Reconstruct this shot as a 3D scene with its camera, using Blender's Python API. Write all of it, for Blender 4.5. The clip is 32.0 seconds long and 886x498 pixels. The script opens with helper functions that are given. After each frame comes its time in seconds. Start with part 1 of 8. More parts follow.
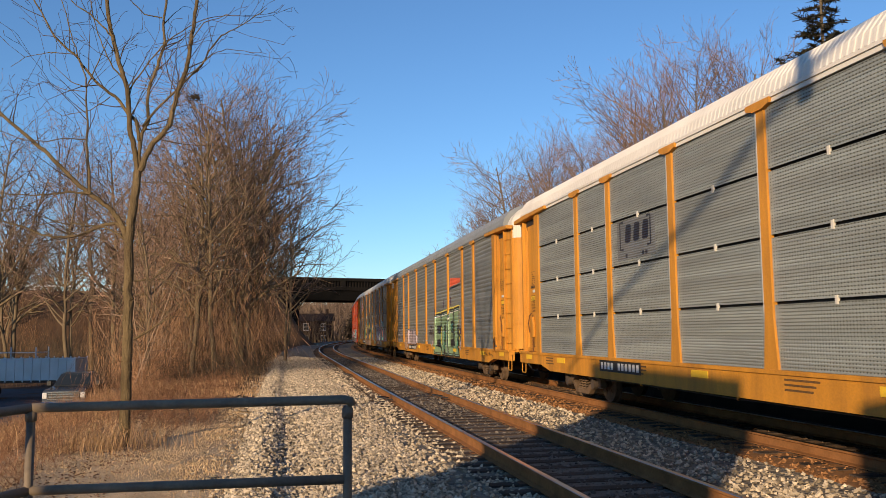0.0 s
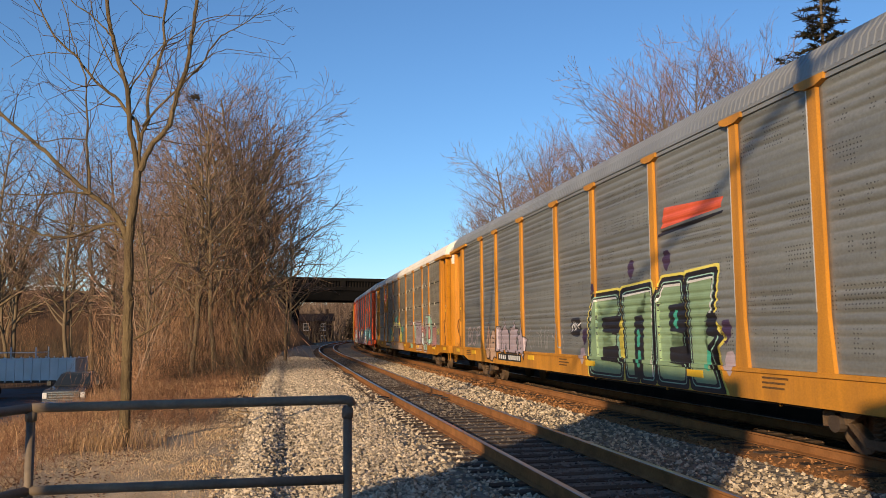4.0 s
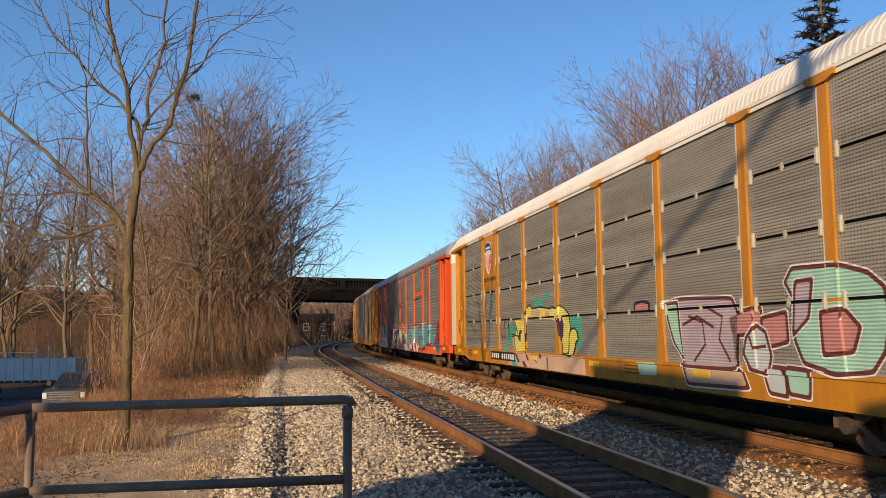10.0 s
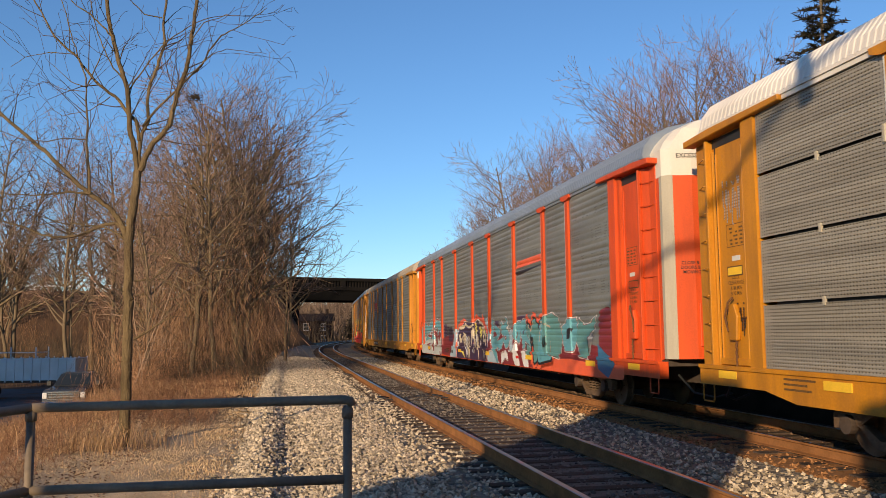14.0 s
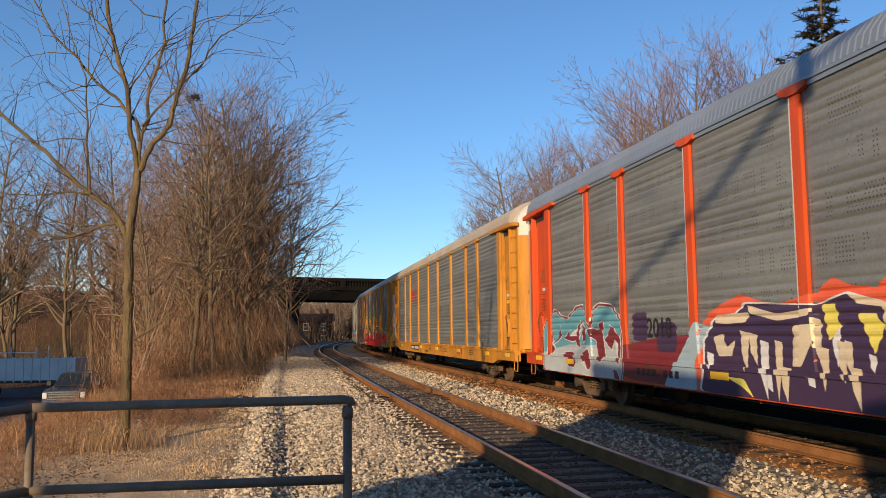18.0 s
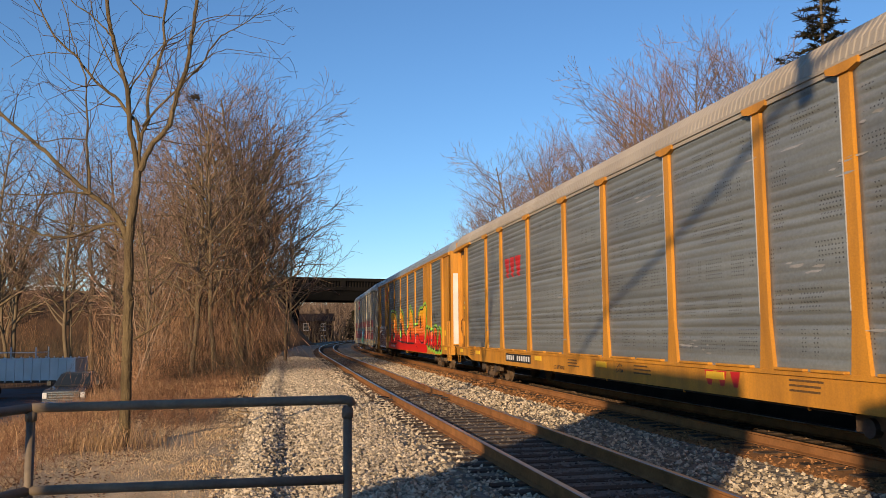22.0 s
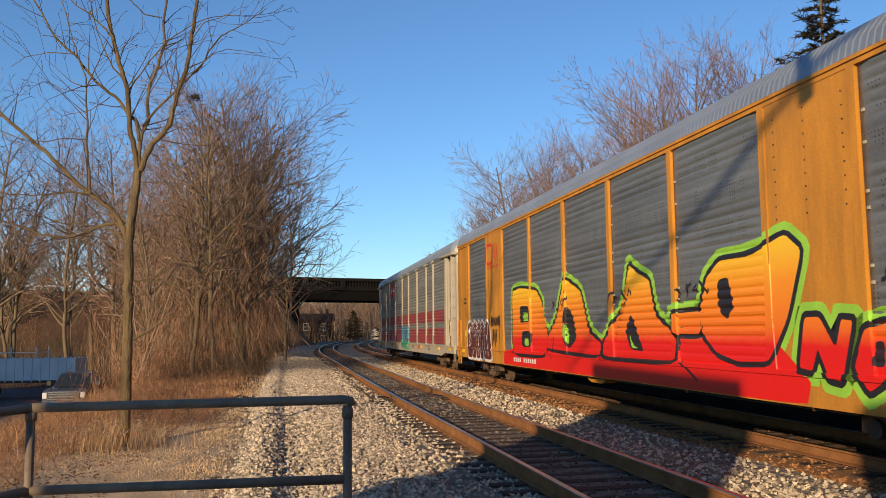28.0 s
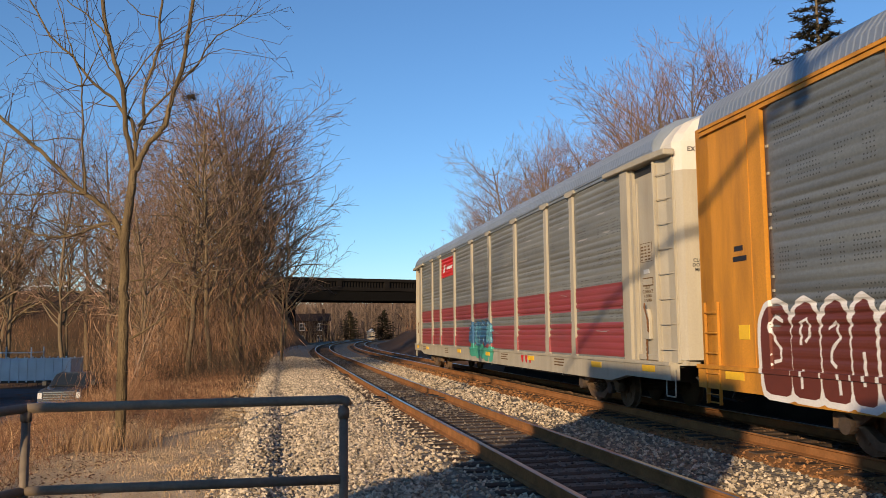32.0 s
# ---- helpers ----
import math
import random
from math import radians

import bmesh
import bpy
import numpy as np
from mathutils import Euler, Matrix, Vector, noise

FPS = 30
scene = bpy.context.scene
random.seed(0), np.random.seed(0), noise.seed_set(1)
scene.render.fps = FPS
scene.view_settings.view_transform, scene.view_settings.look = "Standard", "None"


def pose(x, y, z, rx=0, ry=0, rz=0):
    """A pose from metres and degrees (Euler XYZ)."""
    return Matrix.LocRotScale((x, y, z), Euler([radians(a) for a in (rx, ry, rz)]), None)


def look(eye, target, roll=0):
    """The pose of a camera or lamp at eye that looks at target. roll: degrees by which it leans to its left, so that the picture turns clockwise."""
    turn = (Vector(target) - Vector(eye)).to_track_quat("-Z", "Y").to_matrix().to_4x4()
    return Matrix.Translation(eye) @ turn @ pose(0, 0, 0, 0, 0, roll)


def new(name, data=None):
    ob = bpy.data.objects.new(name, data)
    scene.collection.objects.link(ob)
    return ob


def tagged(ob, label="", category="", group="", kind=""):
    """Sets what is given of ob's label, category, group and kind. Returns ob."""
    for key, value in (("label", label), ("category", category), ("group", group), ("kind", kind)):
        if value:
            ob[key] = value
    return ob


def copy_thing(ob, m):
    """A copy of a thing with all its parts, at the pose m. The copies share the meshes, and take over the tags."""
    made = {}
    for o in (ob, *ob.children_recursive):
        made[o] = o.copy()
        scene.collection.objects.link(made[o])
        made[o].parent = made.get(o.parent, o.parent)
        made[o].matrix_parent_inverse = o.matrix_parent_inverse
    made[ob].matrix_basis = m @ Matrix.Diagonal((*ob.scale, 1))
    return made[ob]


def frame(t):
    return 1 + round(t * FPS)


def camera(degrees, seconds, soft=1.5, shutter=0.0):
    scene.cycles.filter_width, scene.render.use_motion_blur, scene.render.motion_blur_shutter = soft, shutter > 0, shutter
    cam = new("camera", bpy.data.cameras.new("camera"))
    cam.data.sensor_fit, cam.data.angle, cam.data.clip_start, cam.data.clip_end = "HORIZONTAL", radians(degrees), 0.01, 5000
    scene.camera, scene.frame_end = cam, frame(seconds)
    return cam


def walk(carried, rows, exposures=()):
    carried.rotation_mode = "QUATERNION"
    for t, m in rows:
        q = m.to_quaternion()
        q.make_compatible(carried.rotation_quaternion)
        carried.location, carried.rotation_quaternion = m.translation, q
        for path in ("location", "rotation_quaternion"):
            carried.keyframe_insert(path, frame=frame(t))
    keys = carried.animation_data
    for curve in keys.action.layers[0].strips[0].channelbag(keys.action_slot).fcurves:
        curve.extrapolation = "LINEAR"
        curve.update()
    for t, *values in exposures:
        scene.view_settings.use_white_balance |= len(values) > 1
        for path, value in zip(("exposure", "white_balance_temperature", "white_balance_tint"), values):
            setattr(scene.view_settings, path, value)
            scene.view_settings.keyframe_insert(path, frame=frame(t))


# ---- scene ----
EYE_Z = 1.66                      # above the rail heads
PITCH, ROLL = math.degrees(0.09873), -0.552
cam = camera(55.82, 32.0, soft=0.65, shutter=0.12)


def aim(turn):
    """The camera's pose, turned that many degrees to its right."""
    a = radians(turn)
    p = radians(PITCH)
    return look((0, 0, EYE_Z), (math.sin(a) * math.cos(p), math.cos(a) * math.cos(p), EYE_Z + math.sin(p)), ROLL)


EXPOSURE = 0.25
walk(cam, [(0, aim(0)), (15, aim(0)), (30.1, aim(0)), (30.5, aim(0.04)), (31.0, aim(0.105)), (31.5, aim(0.12)), (32.0, aim(0.26))],
     exposures=[(0, EXPOSURE), (32, EXPOSURE)])

# ---- light ----
SUN_HEADING, SUN_UP = 24.0, 14.0  # the way the light goes, right of north; its height
world = bpy.data.worlds.new("world")
scene.world = world
world.use_nodes = True
sky = world.node_tree.nodes.new("ShaderNodeTexSky")
sky.sky_type = "NISHITA"
sky.sun_disc = False
sky.sun_elevation = radians(SUN_UP)
sky.sun_rotation = radians(180 + SUN_HEADING)
sky.air_density, sky.dust_density, sky.ozone_density = 1.0, 0.0, 5.2
world.node_tree.links.new(sky.outputs[0], world.node_tree.nodes["Background"].inputs[0])
world.node_tree.nodes["Background"].inputs[1].default_value = 0.135
sun = new("sun", bpy.data.lights.new("sun", "SUN"))
sun.data.energy, sun.data.angle, sun.data.color = 5.0, radians(0.5), (1.0, 0.75, 0.47)
sh, su = radians(SUN_HEADING), radians(SUN_UP)
sun.matrix_world = look((0, 0, 30), (math.sin(sh) * math.cos(su), math.cos(sh) * math.cos(su), 30 - math.sin(su)))

# ---- the line of the track: its heading and bends, metres along it ----
BEND_S = (-400, -20, 0, 25, 50, 75, 100, 130, 170, 230, 420)
BEND_K = (0, 0, -0.00217, 0.00098, -0.00044, 0.00166, 0.00165, 0.00159, 0.00153, 0.00147, 0.00147)
TRACK_X, TRACK_TURN, TRACK_GAP = 8.44, -0.17642, 4.573
LINE_S = np.arange(-300.0, 400.5, 0.5)


def lay_line():
    k = np.interp(LINE_S, BEND_S, BEND_K)
    th = np.concatenate([[0], np.cumsum((k[1:] + k[:-1]) * 0.25)])
    th += TRACK_TURN - np.interp(0, LINE_S, th)
    mid = (th[1:] + th[:-1]) / 2
    x = np.concatenate([[0], np.cumsum(0.5 * np.sin(mid))])
    y = np.concatenate([[0], np.cumsum(0.5 * np.cos(mid))])
    return x - np.interp(0, LINE_S, x) + TRACK_X, y - np.interp(0, LINE_S, y), th


LINE_X, LINE_Y, LINE_T = lay_line()


def on_line(s, off=0.0):
    """Place at s metres along the train's track, off metres to its right, and the heading there."""
    th = float(np.interp(s, LINE_S, LINE_T))
    x, y = float(np.interp(s, LINE_S, LINE_X)), float(np.interp(s, LINE_S, LINE_Y))
    return x + off * math.cos(th), y - off * math.sin(th), th


def off_line(x, y):
    """Metres along the train's track and metres to its right, of a place or of arrays of places."""
    x, y = np.asarray(x, float), np.asarray(y, float)
    px, py, pt = LINE_X[::8], LINE_Y[::8], LINE_T[::8]
    flat = np.stack([x.ravel(), y.ravel()], 1)
    s, o = np.empty(len(flat)), np.empty(len(flat))
    for i in range(0, len(flat), 20000):
        q = flat[i:i + 20000]
        j = np.argmin((q[:, :1] - px) ** 2 + (q[:, 1:] - py) ** 2, axis=1)
        dx, dy = q[:, 0] - px[j], q[:, 1] - py[j]
        s[i:i + 20000] = LINE_S[::8][j] + dx * np.sin(pt[j]) + dy * np.cos(pt[j])
        o[i:i + 20000] = dx * np.cos(pt[j]) - dy * np.sin(pt[j])
    return s.reshape(x.shape), o.reshape(x.shape)


# ---- materials ----
def mat(name, rgb, rough=0.7, metal=0.0, var=0.25, scale=3.0, fine=40.0, bump=0.15, dirt=None, dirt_amount=0.4, streak=(1, 1, 1), rand=0.0, furrow=0.0, island=0.0):
    """A worn surface: base colour, large stains, fine grain and relief, in metres of the thing's own space."""
    m = bpy.data.materials.new(name)
    m.use_nodes = True
    nt = m.node_tree
    b = nt.nodes["Principled BSDF"]
    co = nt.nodes.new("ShaderNodeTexCoord")
    mp = nt.nodes.new("ShaderNodeMapping")
    mp.inputs["Scale"].default_value = streak
    nt.links.new(co.outputs["Object"], mp.inputs["Vector"])
    n1, n2 = nt.nodes.new("ShaderNodeTexNoise"), nt.nodes.new("ShaderNodeTexNoise")
    n1.inputs["Scale"].default_value, n1.inputs["Detail"].default_value = scale, 6
    n2.inputs["Scale"].default_value, n2.inputs["Detail"].default_value = fine, 3
    nt.links.new(mp.outputs[0], n1.inputs["Vector"])
    nt.links.new(co.outputs["Object"], n2.inputs["Vector"])
    r1 = nt.nodes.new("ShaderNodeMapRange")
    r1.inputs[1].default_value, r1.inputs[2].default_value = 0.3, 0.7
    r1.inputs[3].default_value, r1.inputs[4].default_value = 1 - var, 1 + var * 0.6
    nt.links.new(n1.outputs[0], r1.inputs[0])
    r2 = nt.nodes.new("ShaderNodeMapRange")
    r2.inputs[1].default_value, r2.inputs[2].default_value = 0.3, 0.7
    r2.inputs[3].default_value, r2.inputs[4].default_value = 1 - var * 0.5, 1 + var * 0.4
    nt.links.new(n2.outputs[0], r2.inputs[0])
    mul = nt.nodes.new("ShaderNodeMath")
    mul.operation = "MULTIPLY"
    nt.links.new(r1.outputs[0], mul.inputs[0])
    nt.links.new(r2.outputs[0], mul.inputs[1])
    last = mul.outputs[0]
    if rand:
        ob = nt.nodes.new("ShaderNodeObjectInfo")
        r3 = nt.nodes.new("ShaderNodeMapRange")
        r3.inputs[3].default_value, r3.inputs[4].default_value = 1 - rand, 1 + rand
        nt.links.new(ob.outputs["Random"], r3.inputs[0])
        mul2 = nt.nodes.new("ShaderNodeMath")
        mul2.operation = "MULTIPLY"
        nt.links.new(last, mul2.inputs[0])
        nt.links.new(r3.outputs[0], mul2.inputs[1])
        last = mul2.outputs[0]
    if island:
        geo = nt.nodes.new("ShaderNodeNewGeometry")
        r5 = nt.nodes.new("ShaderNodeMapRange")
        r5.inputs[3].default_value, r5.inputs[4].default_value = 1 - island, 1 + island
        nt.links.new(geo.outputs["Random Per Island"], r5.inputs[0])
        mul3 = nt.nodes.new("ShaderNodeMath")
        mul3.operation = "MULTIPLY"
        nt.links.new(last, mul3.inputs[0])
        nt.links.new(r5.outputs[0], mul3.inputs[1])
        last = mul3.outputs[0]
    sc = nt.nodes.new("ShaderNodeVectorMath")
    sc.operation = "SCALE"
    sc.inputs[0].default_value = rgb
    nt.links.new(last, sc.inputs["Scale"])
    colour = sc.outputs[0]
    if dirt:
        n3 = nt.nodes.new("ShaderNodeTexNoise")
        n3.inputs["Scale"].default_value, n3.inputs["Detail"].default_value = scale * 0.6, 8
        n3.inputs["Roughness"].default_value = 0.7
        nt.links.new(mp.outputs[0], n3.inputs["Vector"])
        r4 = nt.nodes.new("ShaderNodeMapRange")
        r4.inputs[1].default_value, r4.inputs[2].default_value = 0.45, 0.75
        r4.inputs[4].default_value = dirt_amount
        nt.links.new(n3.outputs[0], r4.inputs[0])
        mix = nt.nodes.new("ShaderNodeMix")
        mix.data_type = "RGBA"
        nt.links.new(r4.outputs[0], mix.inputs[0])
        nt.links.new(colour, mix.inputs[6])
        mix.inputs[7].default_value = (*dirt, 1)
        colour = mix.outputs[2]
    nt.links.new(colour, b.inputs["Base Color"])
    b.inputs["Roughness"].default_value, b.inputs["Metallic"].default_value = rough, metal
    if rough >= 0.8:
        b.inputs["Specular IOR Level"].default_value = 0.12   # dusty, matt surfaces
    if bump:
        bp = nt.nodes.new("ShaderNodeBump")
        bp.inputs["Strength"].default_value, bp.inputs["Distance"].default_value = bump, 0.01
        nt.links.new(n2.outputs[0], bp.inputs["Height"])
        nt.links.new(bp.outputs[0], b.inputs["Normal"])
        if furrow:
            n4 = nt.nodes.new("ShaderNodeTexNoise")
            n4.inputs["Scale"].default_value, n4.inputs["Detail"].default_value = 26, 3
            nt.links.new(mp.outputs[0], n4.inputs["Vector"])
            b2 = nt.nodes.new("ShaderNodeBump")
            b2.inputs["Strength"].default_value, b2.inputs["Distance"].default_value = 1.0, furrow
            nt.links.new(n4.outputs[0], b2.inputs["Height"])
            nt.links.new(bp.outputs[0], b2.inputs["Normal"])
            nt.links.new(b2.outputs[0], b.inputs["Normal"])
    return m


YELLOW = mat("weathered_yellow_paint", (0.565, 0.24, 0.022), 0.6, var=0.22, scale=1.4, dirt=(0.19, 0.088, 0.024), dirt_amount=0.6, streak=(2, 2, 0.35))
DEEP_YELLOW = mat("deep_yellow_paint", (0.50, 0.20, 0.006), 0.55, var=0.2, scale=1.4, dirt=(0.16, 0.07, 0.022), dirt_amount=0.55, streak=(2, 2, 0.35))
ORANGE = mat("orange_paint", (0.62, 0.074, 0.009), 0.55, var=0.18, scale=1.4, dirt=(0.19, 0.045, 0.02), dirt_amount=0.5, streak=(2, 2, 0.35))
CREAM = mat("dirty_cream_paint", (0.40, 0.36, 0.28), 0.55, var=0.1, scale=1.5, dirt=(0.25, 0.20, 0.14), dirt_amount=0.5, streak=(2, 2, 0.3))
WHITE = mat("white_paint", (0.62, 0.58, 0.51), 0.5, var=0.06, scale=1.5, dirt=(0.45, 0.38, 0.3), dirt_amount=0.3, streak=(2, 2, 0.4))
ROOF_WHITE = mat("white_roof_sheet", (0.72, 0.67, 0.60), 0.5, var=0.1, scale=0.8, dirt=(0.42, 0.36, 0.3), dirt_amount=0.4)
ROOF_GREY = mat("grey_roof_sheet", (0.26, 0.27, 0.27), 0.45, metal=0.3, var=0.15, scale=0.8, dirt=(0.3, 0.27, 0.22), dirt_amount=0.4)
ROOF_BLUE = mat("galvanised_roof_sheet", (0.30, 0.34, 0.38), 0.4, metal=0.5, var=0.12, scale=0.8)
ROOF_TAN = mat("rust_stained_roof_sheet", (0.36, 0.31, 0.25), 0.55, var=0.15, scale=0.8, dirt=(0.26, 0.19, 0.12), dirt_amount=0.5)


def panel_mat(name, rgb, dot_x, dot_z, rgb_dirt, holes=0.9):
    """Galvanised sheet with rows of small holes, painted on as near-black dots."""
    m = mat(name, rgb, 0.5, metal=0.25, var=0.24, scale=0.9, fine=25, bump=0.05, dirt=rgb_dirt, dirt_amount=0.5, streak=(0.3, 1, 6), rand=0.05)
    nt = m.node_tree
    b = nt.nodes["Principled BSDF"]
    src = b.inputs["Base Color"].links[0].from_socket
    co = nt.nodes.new("ShaderNodeTexCoord")
    sep = nt.nodes.new("ShaderNodeSeparateXYZ")
    nt.links.new(co.outputs["Object"], sep.inputs[0])

    def op(kind, a, c=None):
        n = nt.nodes.new("ShaderNodeMath")
        n.operation = kind
        for i, v in enumerate((a, c)):
            if v is None:
                continue
            if isinstance(v, (int, float)):
                n.inputs[i].default_value = v
            else:
                nt.links.new(v, n.inputs[i])
        return n.outputs[0]

    fx = op("SUBTRACT", op("FRACT", op("DIVIDE", sep.outputs[0], dot_x)), 0.5)
    fz = op("SUBTRACT", op("FRACT", op("DIVIDE", sep.outputs[2], dot_z)), 0.5)
    rx, rz = op("MULTIPLY", fx, dot_x), op("MULTIPLY", fz, dot_z)
    r = op("SQRT", op("ADD", op("MULTIPLY", rx, rx), op("MULTIPLY", rz, rz)))
    hole = op("LESS_THAN", r, 0.0125 if dot_z > 0.05 else 0.0098)
    patch = nt.nodes.new("ShaderNodeTexNoise")
    patch.inputs["Scale"].default_value = 1.4
    nt.links.new(co.outputs["Object"], patch.inputs["Vector"])
    hole = op("MULTIPLY", op("MULTIPLY", hole, op("GREATER_THAN", patch.outputs[0], 0.44 if holes < 0.85 else 0.3)), holes)
    if dot_z > 0.05:
        # the holes stand in broken columns, band by band
        band = op("LESS_THAN", op("ABSOLUTE", op("SUBTRACT", op("FRACT", op("DIVIDE", sep.outputs[2], 0.59)), 0.5)), 0.3)
        cell = nt.nodes.new("ShaderNodeCombineXYZ")
        nt.links.new(op("FLOOR", op("DIVIDE", sep.outputs[0], dot_x * 2)), cell.inputs[0])
        nt.links.new(op("FLOOR", op("DIVIDE", sep.outputs[2], 0.59)), cell.inputs[1])
        toss = nt.nodes.new("ShaderNodeTexWhiteNoise")
        nt.links.new(cell.outputs[0], toss.inputs["Vector"])
        hole = op("MULTIPLY", op("MULTIPLY", hole, band), op("GREATER_THAN", toss.outputs["Value"], 0.42))
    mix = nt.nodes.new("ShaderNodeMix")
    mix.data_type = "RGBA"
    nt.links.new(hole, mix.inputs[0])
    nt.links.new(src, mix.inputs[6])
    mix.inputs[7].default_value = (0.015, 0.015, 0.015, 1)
    nt.links.new(mix.outputs[2], b.inputs["Base Color"])
    return m


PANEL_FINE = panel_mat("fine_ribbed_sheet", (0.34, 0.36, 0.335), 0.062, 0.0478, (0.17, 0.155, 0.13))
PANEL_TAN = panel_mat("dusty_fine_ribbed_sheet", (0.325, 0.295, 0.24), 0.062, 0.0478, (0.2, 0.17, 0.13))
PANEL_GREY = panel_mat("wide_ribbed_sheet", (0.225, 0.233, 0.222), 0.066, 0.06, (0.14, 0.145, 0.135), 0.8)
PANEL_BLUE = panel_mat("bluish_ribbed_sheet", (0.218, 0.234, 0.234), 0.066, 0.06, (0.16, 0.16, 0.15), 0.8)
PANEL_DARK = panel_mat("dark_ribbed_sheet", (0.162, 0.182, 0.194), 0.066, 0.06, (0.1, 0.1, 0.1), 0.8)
PANEL_MAROON = mat("maroon_ribbed_sheet", (0.26, 0.045, 0.05), 0.5, var=0.15, scale=1, dirt=(0.17, 0.07, 0.06), dirt_amount=0.4, streak=(0.5, 1, 2))
SP_CREAM_PLATE = mat("white_sticker", (0.6, 0.58, 0.54), 0.5, var=0.1)
BLACK = mat("black_paint", (0.02, 0.02, 0.02), 0.6, var=0.2)
STENCIL = mat("faded_stencil_ink", (0.13, 0.065, 0.018), 0.7, var=0.5, scale=30)
SAFETY = mat("safety_yellow_film", (0.80, 0.48, 0.03), 0.5, var=0.1)
TRUCK_DUST = mat("dusty_brown_cast_steel", (0.16, 0.105, 0.066), 0.85, metal=0.1, var=0.35, scale=4, dirt=(0.05, 0.035, 0.025), dirt_amount=0.5)
GIRDER_SHADE = mat("soot_black_steel", (0.005, 0.0045, 0.004), 0.9, var=0.3)
GRIME = mat("brake_dusted_steel", (0.07, 0.05, 0.038), 0.75, metal=0.2, var=0.35, scale=4)
RUST = mat("rusted_steel", (0.16, 0.075, 0.035), 0.8, var=0.3, scale=5, dirt=(0.08, 0.04, 0.02), dirt_amount=0.5)
RAIL_TOP = mat("polished_rail_head", (0.45, 0.42, 0.40), 0.28, metal=1.0, var=0.1, bump=0.02)
RAIL_SIDE = mat("rusty_rail_web", (0.28, 0.125, 0.046), 0.85, var=0.25, scale=3, fine=30, dirt=(0.1, 0.05, 0.025), dirt_amount=0.4)
SLEEPER = mat("creosoted_timber", (0.06, 0.043, 0.032), 0.9, var=0.4, scale=2.5, fine=60, bump=0.5, dirt=(0.15, 0.1, 0.07), dirt_amount=0.4, streak=(0.6, 6, 6), rand=0.3)
PIPE = mat("galvanised_pipe", (0.20, 0.152, 0.105), 0.7, metal=0.0, var=0.2, scale=6, dirt=(0.06, 0.05, 0.04), dirt_amount=0.5)
BARK = mat("grey_brown_bark", (0.175, 0.128, 0.082), 0.95, var=0.35, scale=5, fine=45, bump=0.8, dirt=(0.24, 0.19, 0.08), dirt_amount=0.3, streak=(1, 1, 0.3))
BARK_PATH = mat("furrowed_yellowish_bark", (0.15, 0.108, 0.058), 0.95, var=0.45, scale=5, fine=45, bump=0.8, dirt=(0.05, 0.038, 0.028), dirt_amount=0.7, streak=(1, 1, 0.25), furrow=0.035)
TWIG = mat("bare_twigs", (0.185, 0.128, 0.09), 0.9, var=0.3, scale=0.6, island=0.75)
TWIG_RED = mat("reddish_bare_twigs", (0.215, 0.138, 0.098), 0.9, var=0.3, scale=0.6, island=0.6)
VINE = mat("dry_vines", (0.26, 0.15, 0.085), 0.95, var=0.35, scale=0.8, island=0.75)
STRAW = mat("dry_grass", (0.46, 0.29, 0.155), 0.9, var=0.35, scale=1.2, island=0.5)
TURF = mat("trodden_dead_turf", (0.60, 0.43, 0.25), 0.95, var=0.4, scale=2.2, dirt=(0.30, 0.185, 0.10), dirt_amount=0.6, island=0.3)
BRUSH = mat("dead_brush", (0.225, 0.118, 0.066), 0.95, var=0.4, scale=0.9, island=0.7)
# dark limbs; also used for shade in the thicket, road slope and far garden
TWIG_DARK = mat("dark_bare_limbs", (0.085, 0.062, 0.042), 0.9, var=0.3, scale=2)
# brick darkened to near black for the shade the house stands in
HOUSE = mat("shaded_old_brick", (0.028, 0.018, 0.015), 0.9, var=0.3)
WOODS = mat("far_bare_woods", (0.135, 0.095, 0.07), 0.9, var=0.3, scale=0.05, island=0.4)
NEEDLES = mat("dark_conifer_needles", (0.034, 0.029, 0.017), 0.8, var=0.4, scale=1.0)
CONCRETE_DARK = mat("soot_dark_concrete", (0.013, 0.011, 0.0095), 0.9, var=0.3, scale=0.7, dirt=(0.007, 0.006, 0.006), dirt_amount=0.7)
BRICK_DARK = mat("dark_brick_wall", (0.055, 0.033, 0.026), 0.9, var=0.3, scale=1)
GLASS = mat("dark_window_glass", (0.02, 0.025, 0.03), 0.08, var=0.0, bump=0)
TYRE = mat("tyre_rubber", (0.02, 0.02, 0.02), 0.85, var=0.2)
LAMP_GLASS = mat("clear_lamp_glass", (0.6, 0.6, 0.6), 0.1, var=0.05, bump=0)
CHROME = mat("dull_chrome", (0.6, 0.6, 0.6), 0.2, metal=1.0, var=0.05, bump=0)
TRUCK_PAINT = mat("dark_blue_grey_car_paint", (0.055, 0.065, 0.08), 0.25, metal=0.3, var=0.05, bump=0)
BARE_ALU = mat("aluminium_box_body", (0.62, 0.62, 0.61), 0.5, metal=0.1, var=0.12, scale=1)
SHINGLE = mat("grey_roof_shingles", (0.16, 0.15, 0.14), 0.9, var=0.25, scale=2)
STUCCO = mat("pale_shed_wall", (0.52, 0.42, 0.30), 0.9, var=0.1)


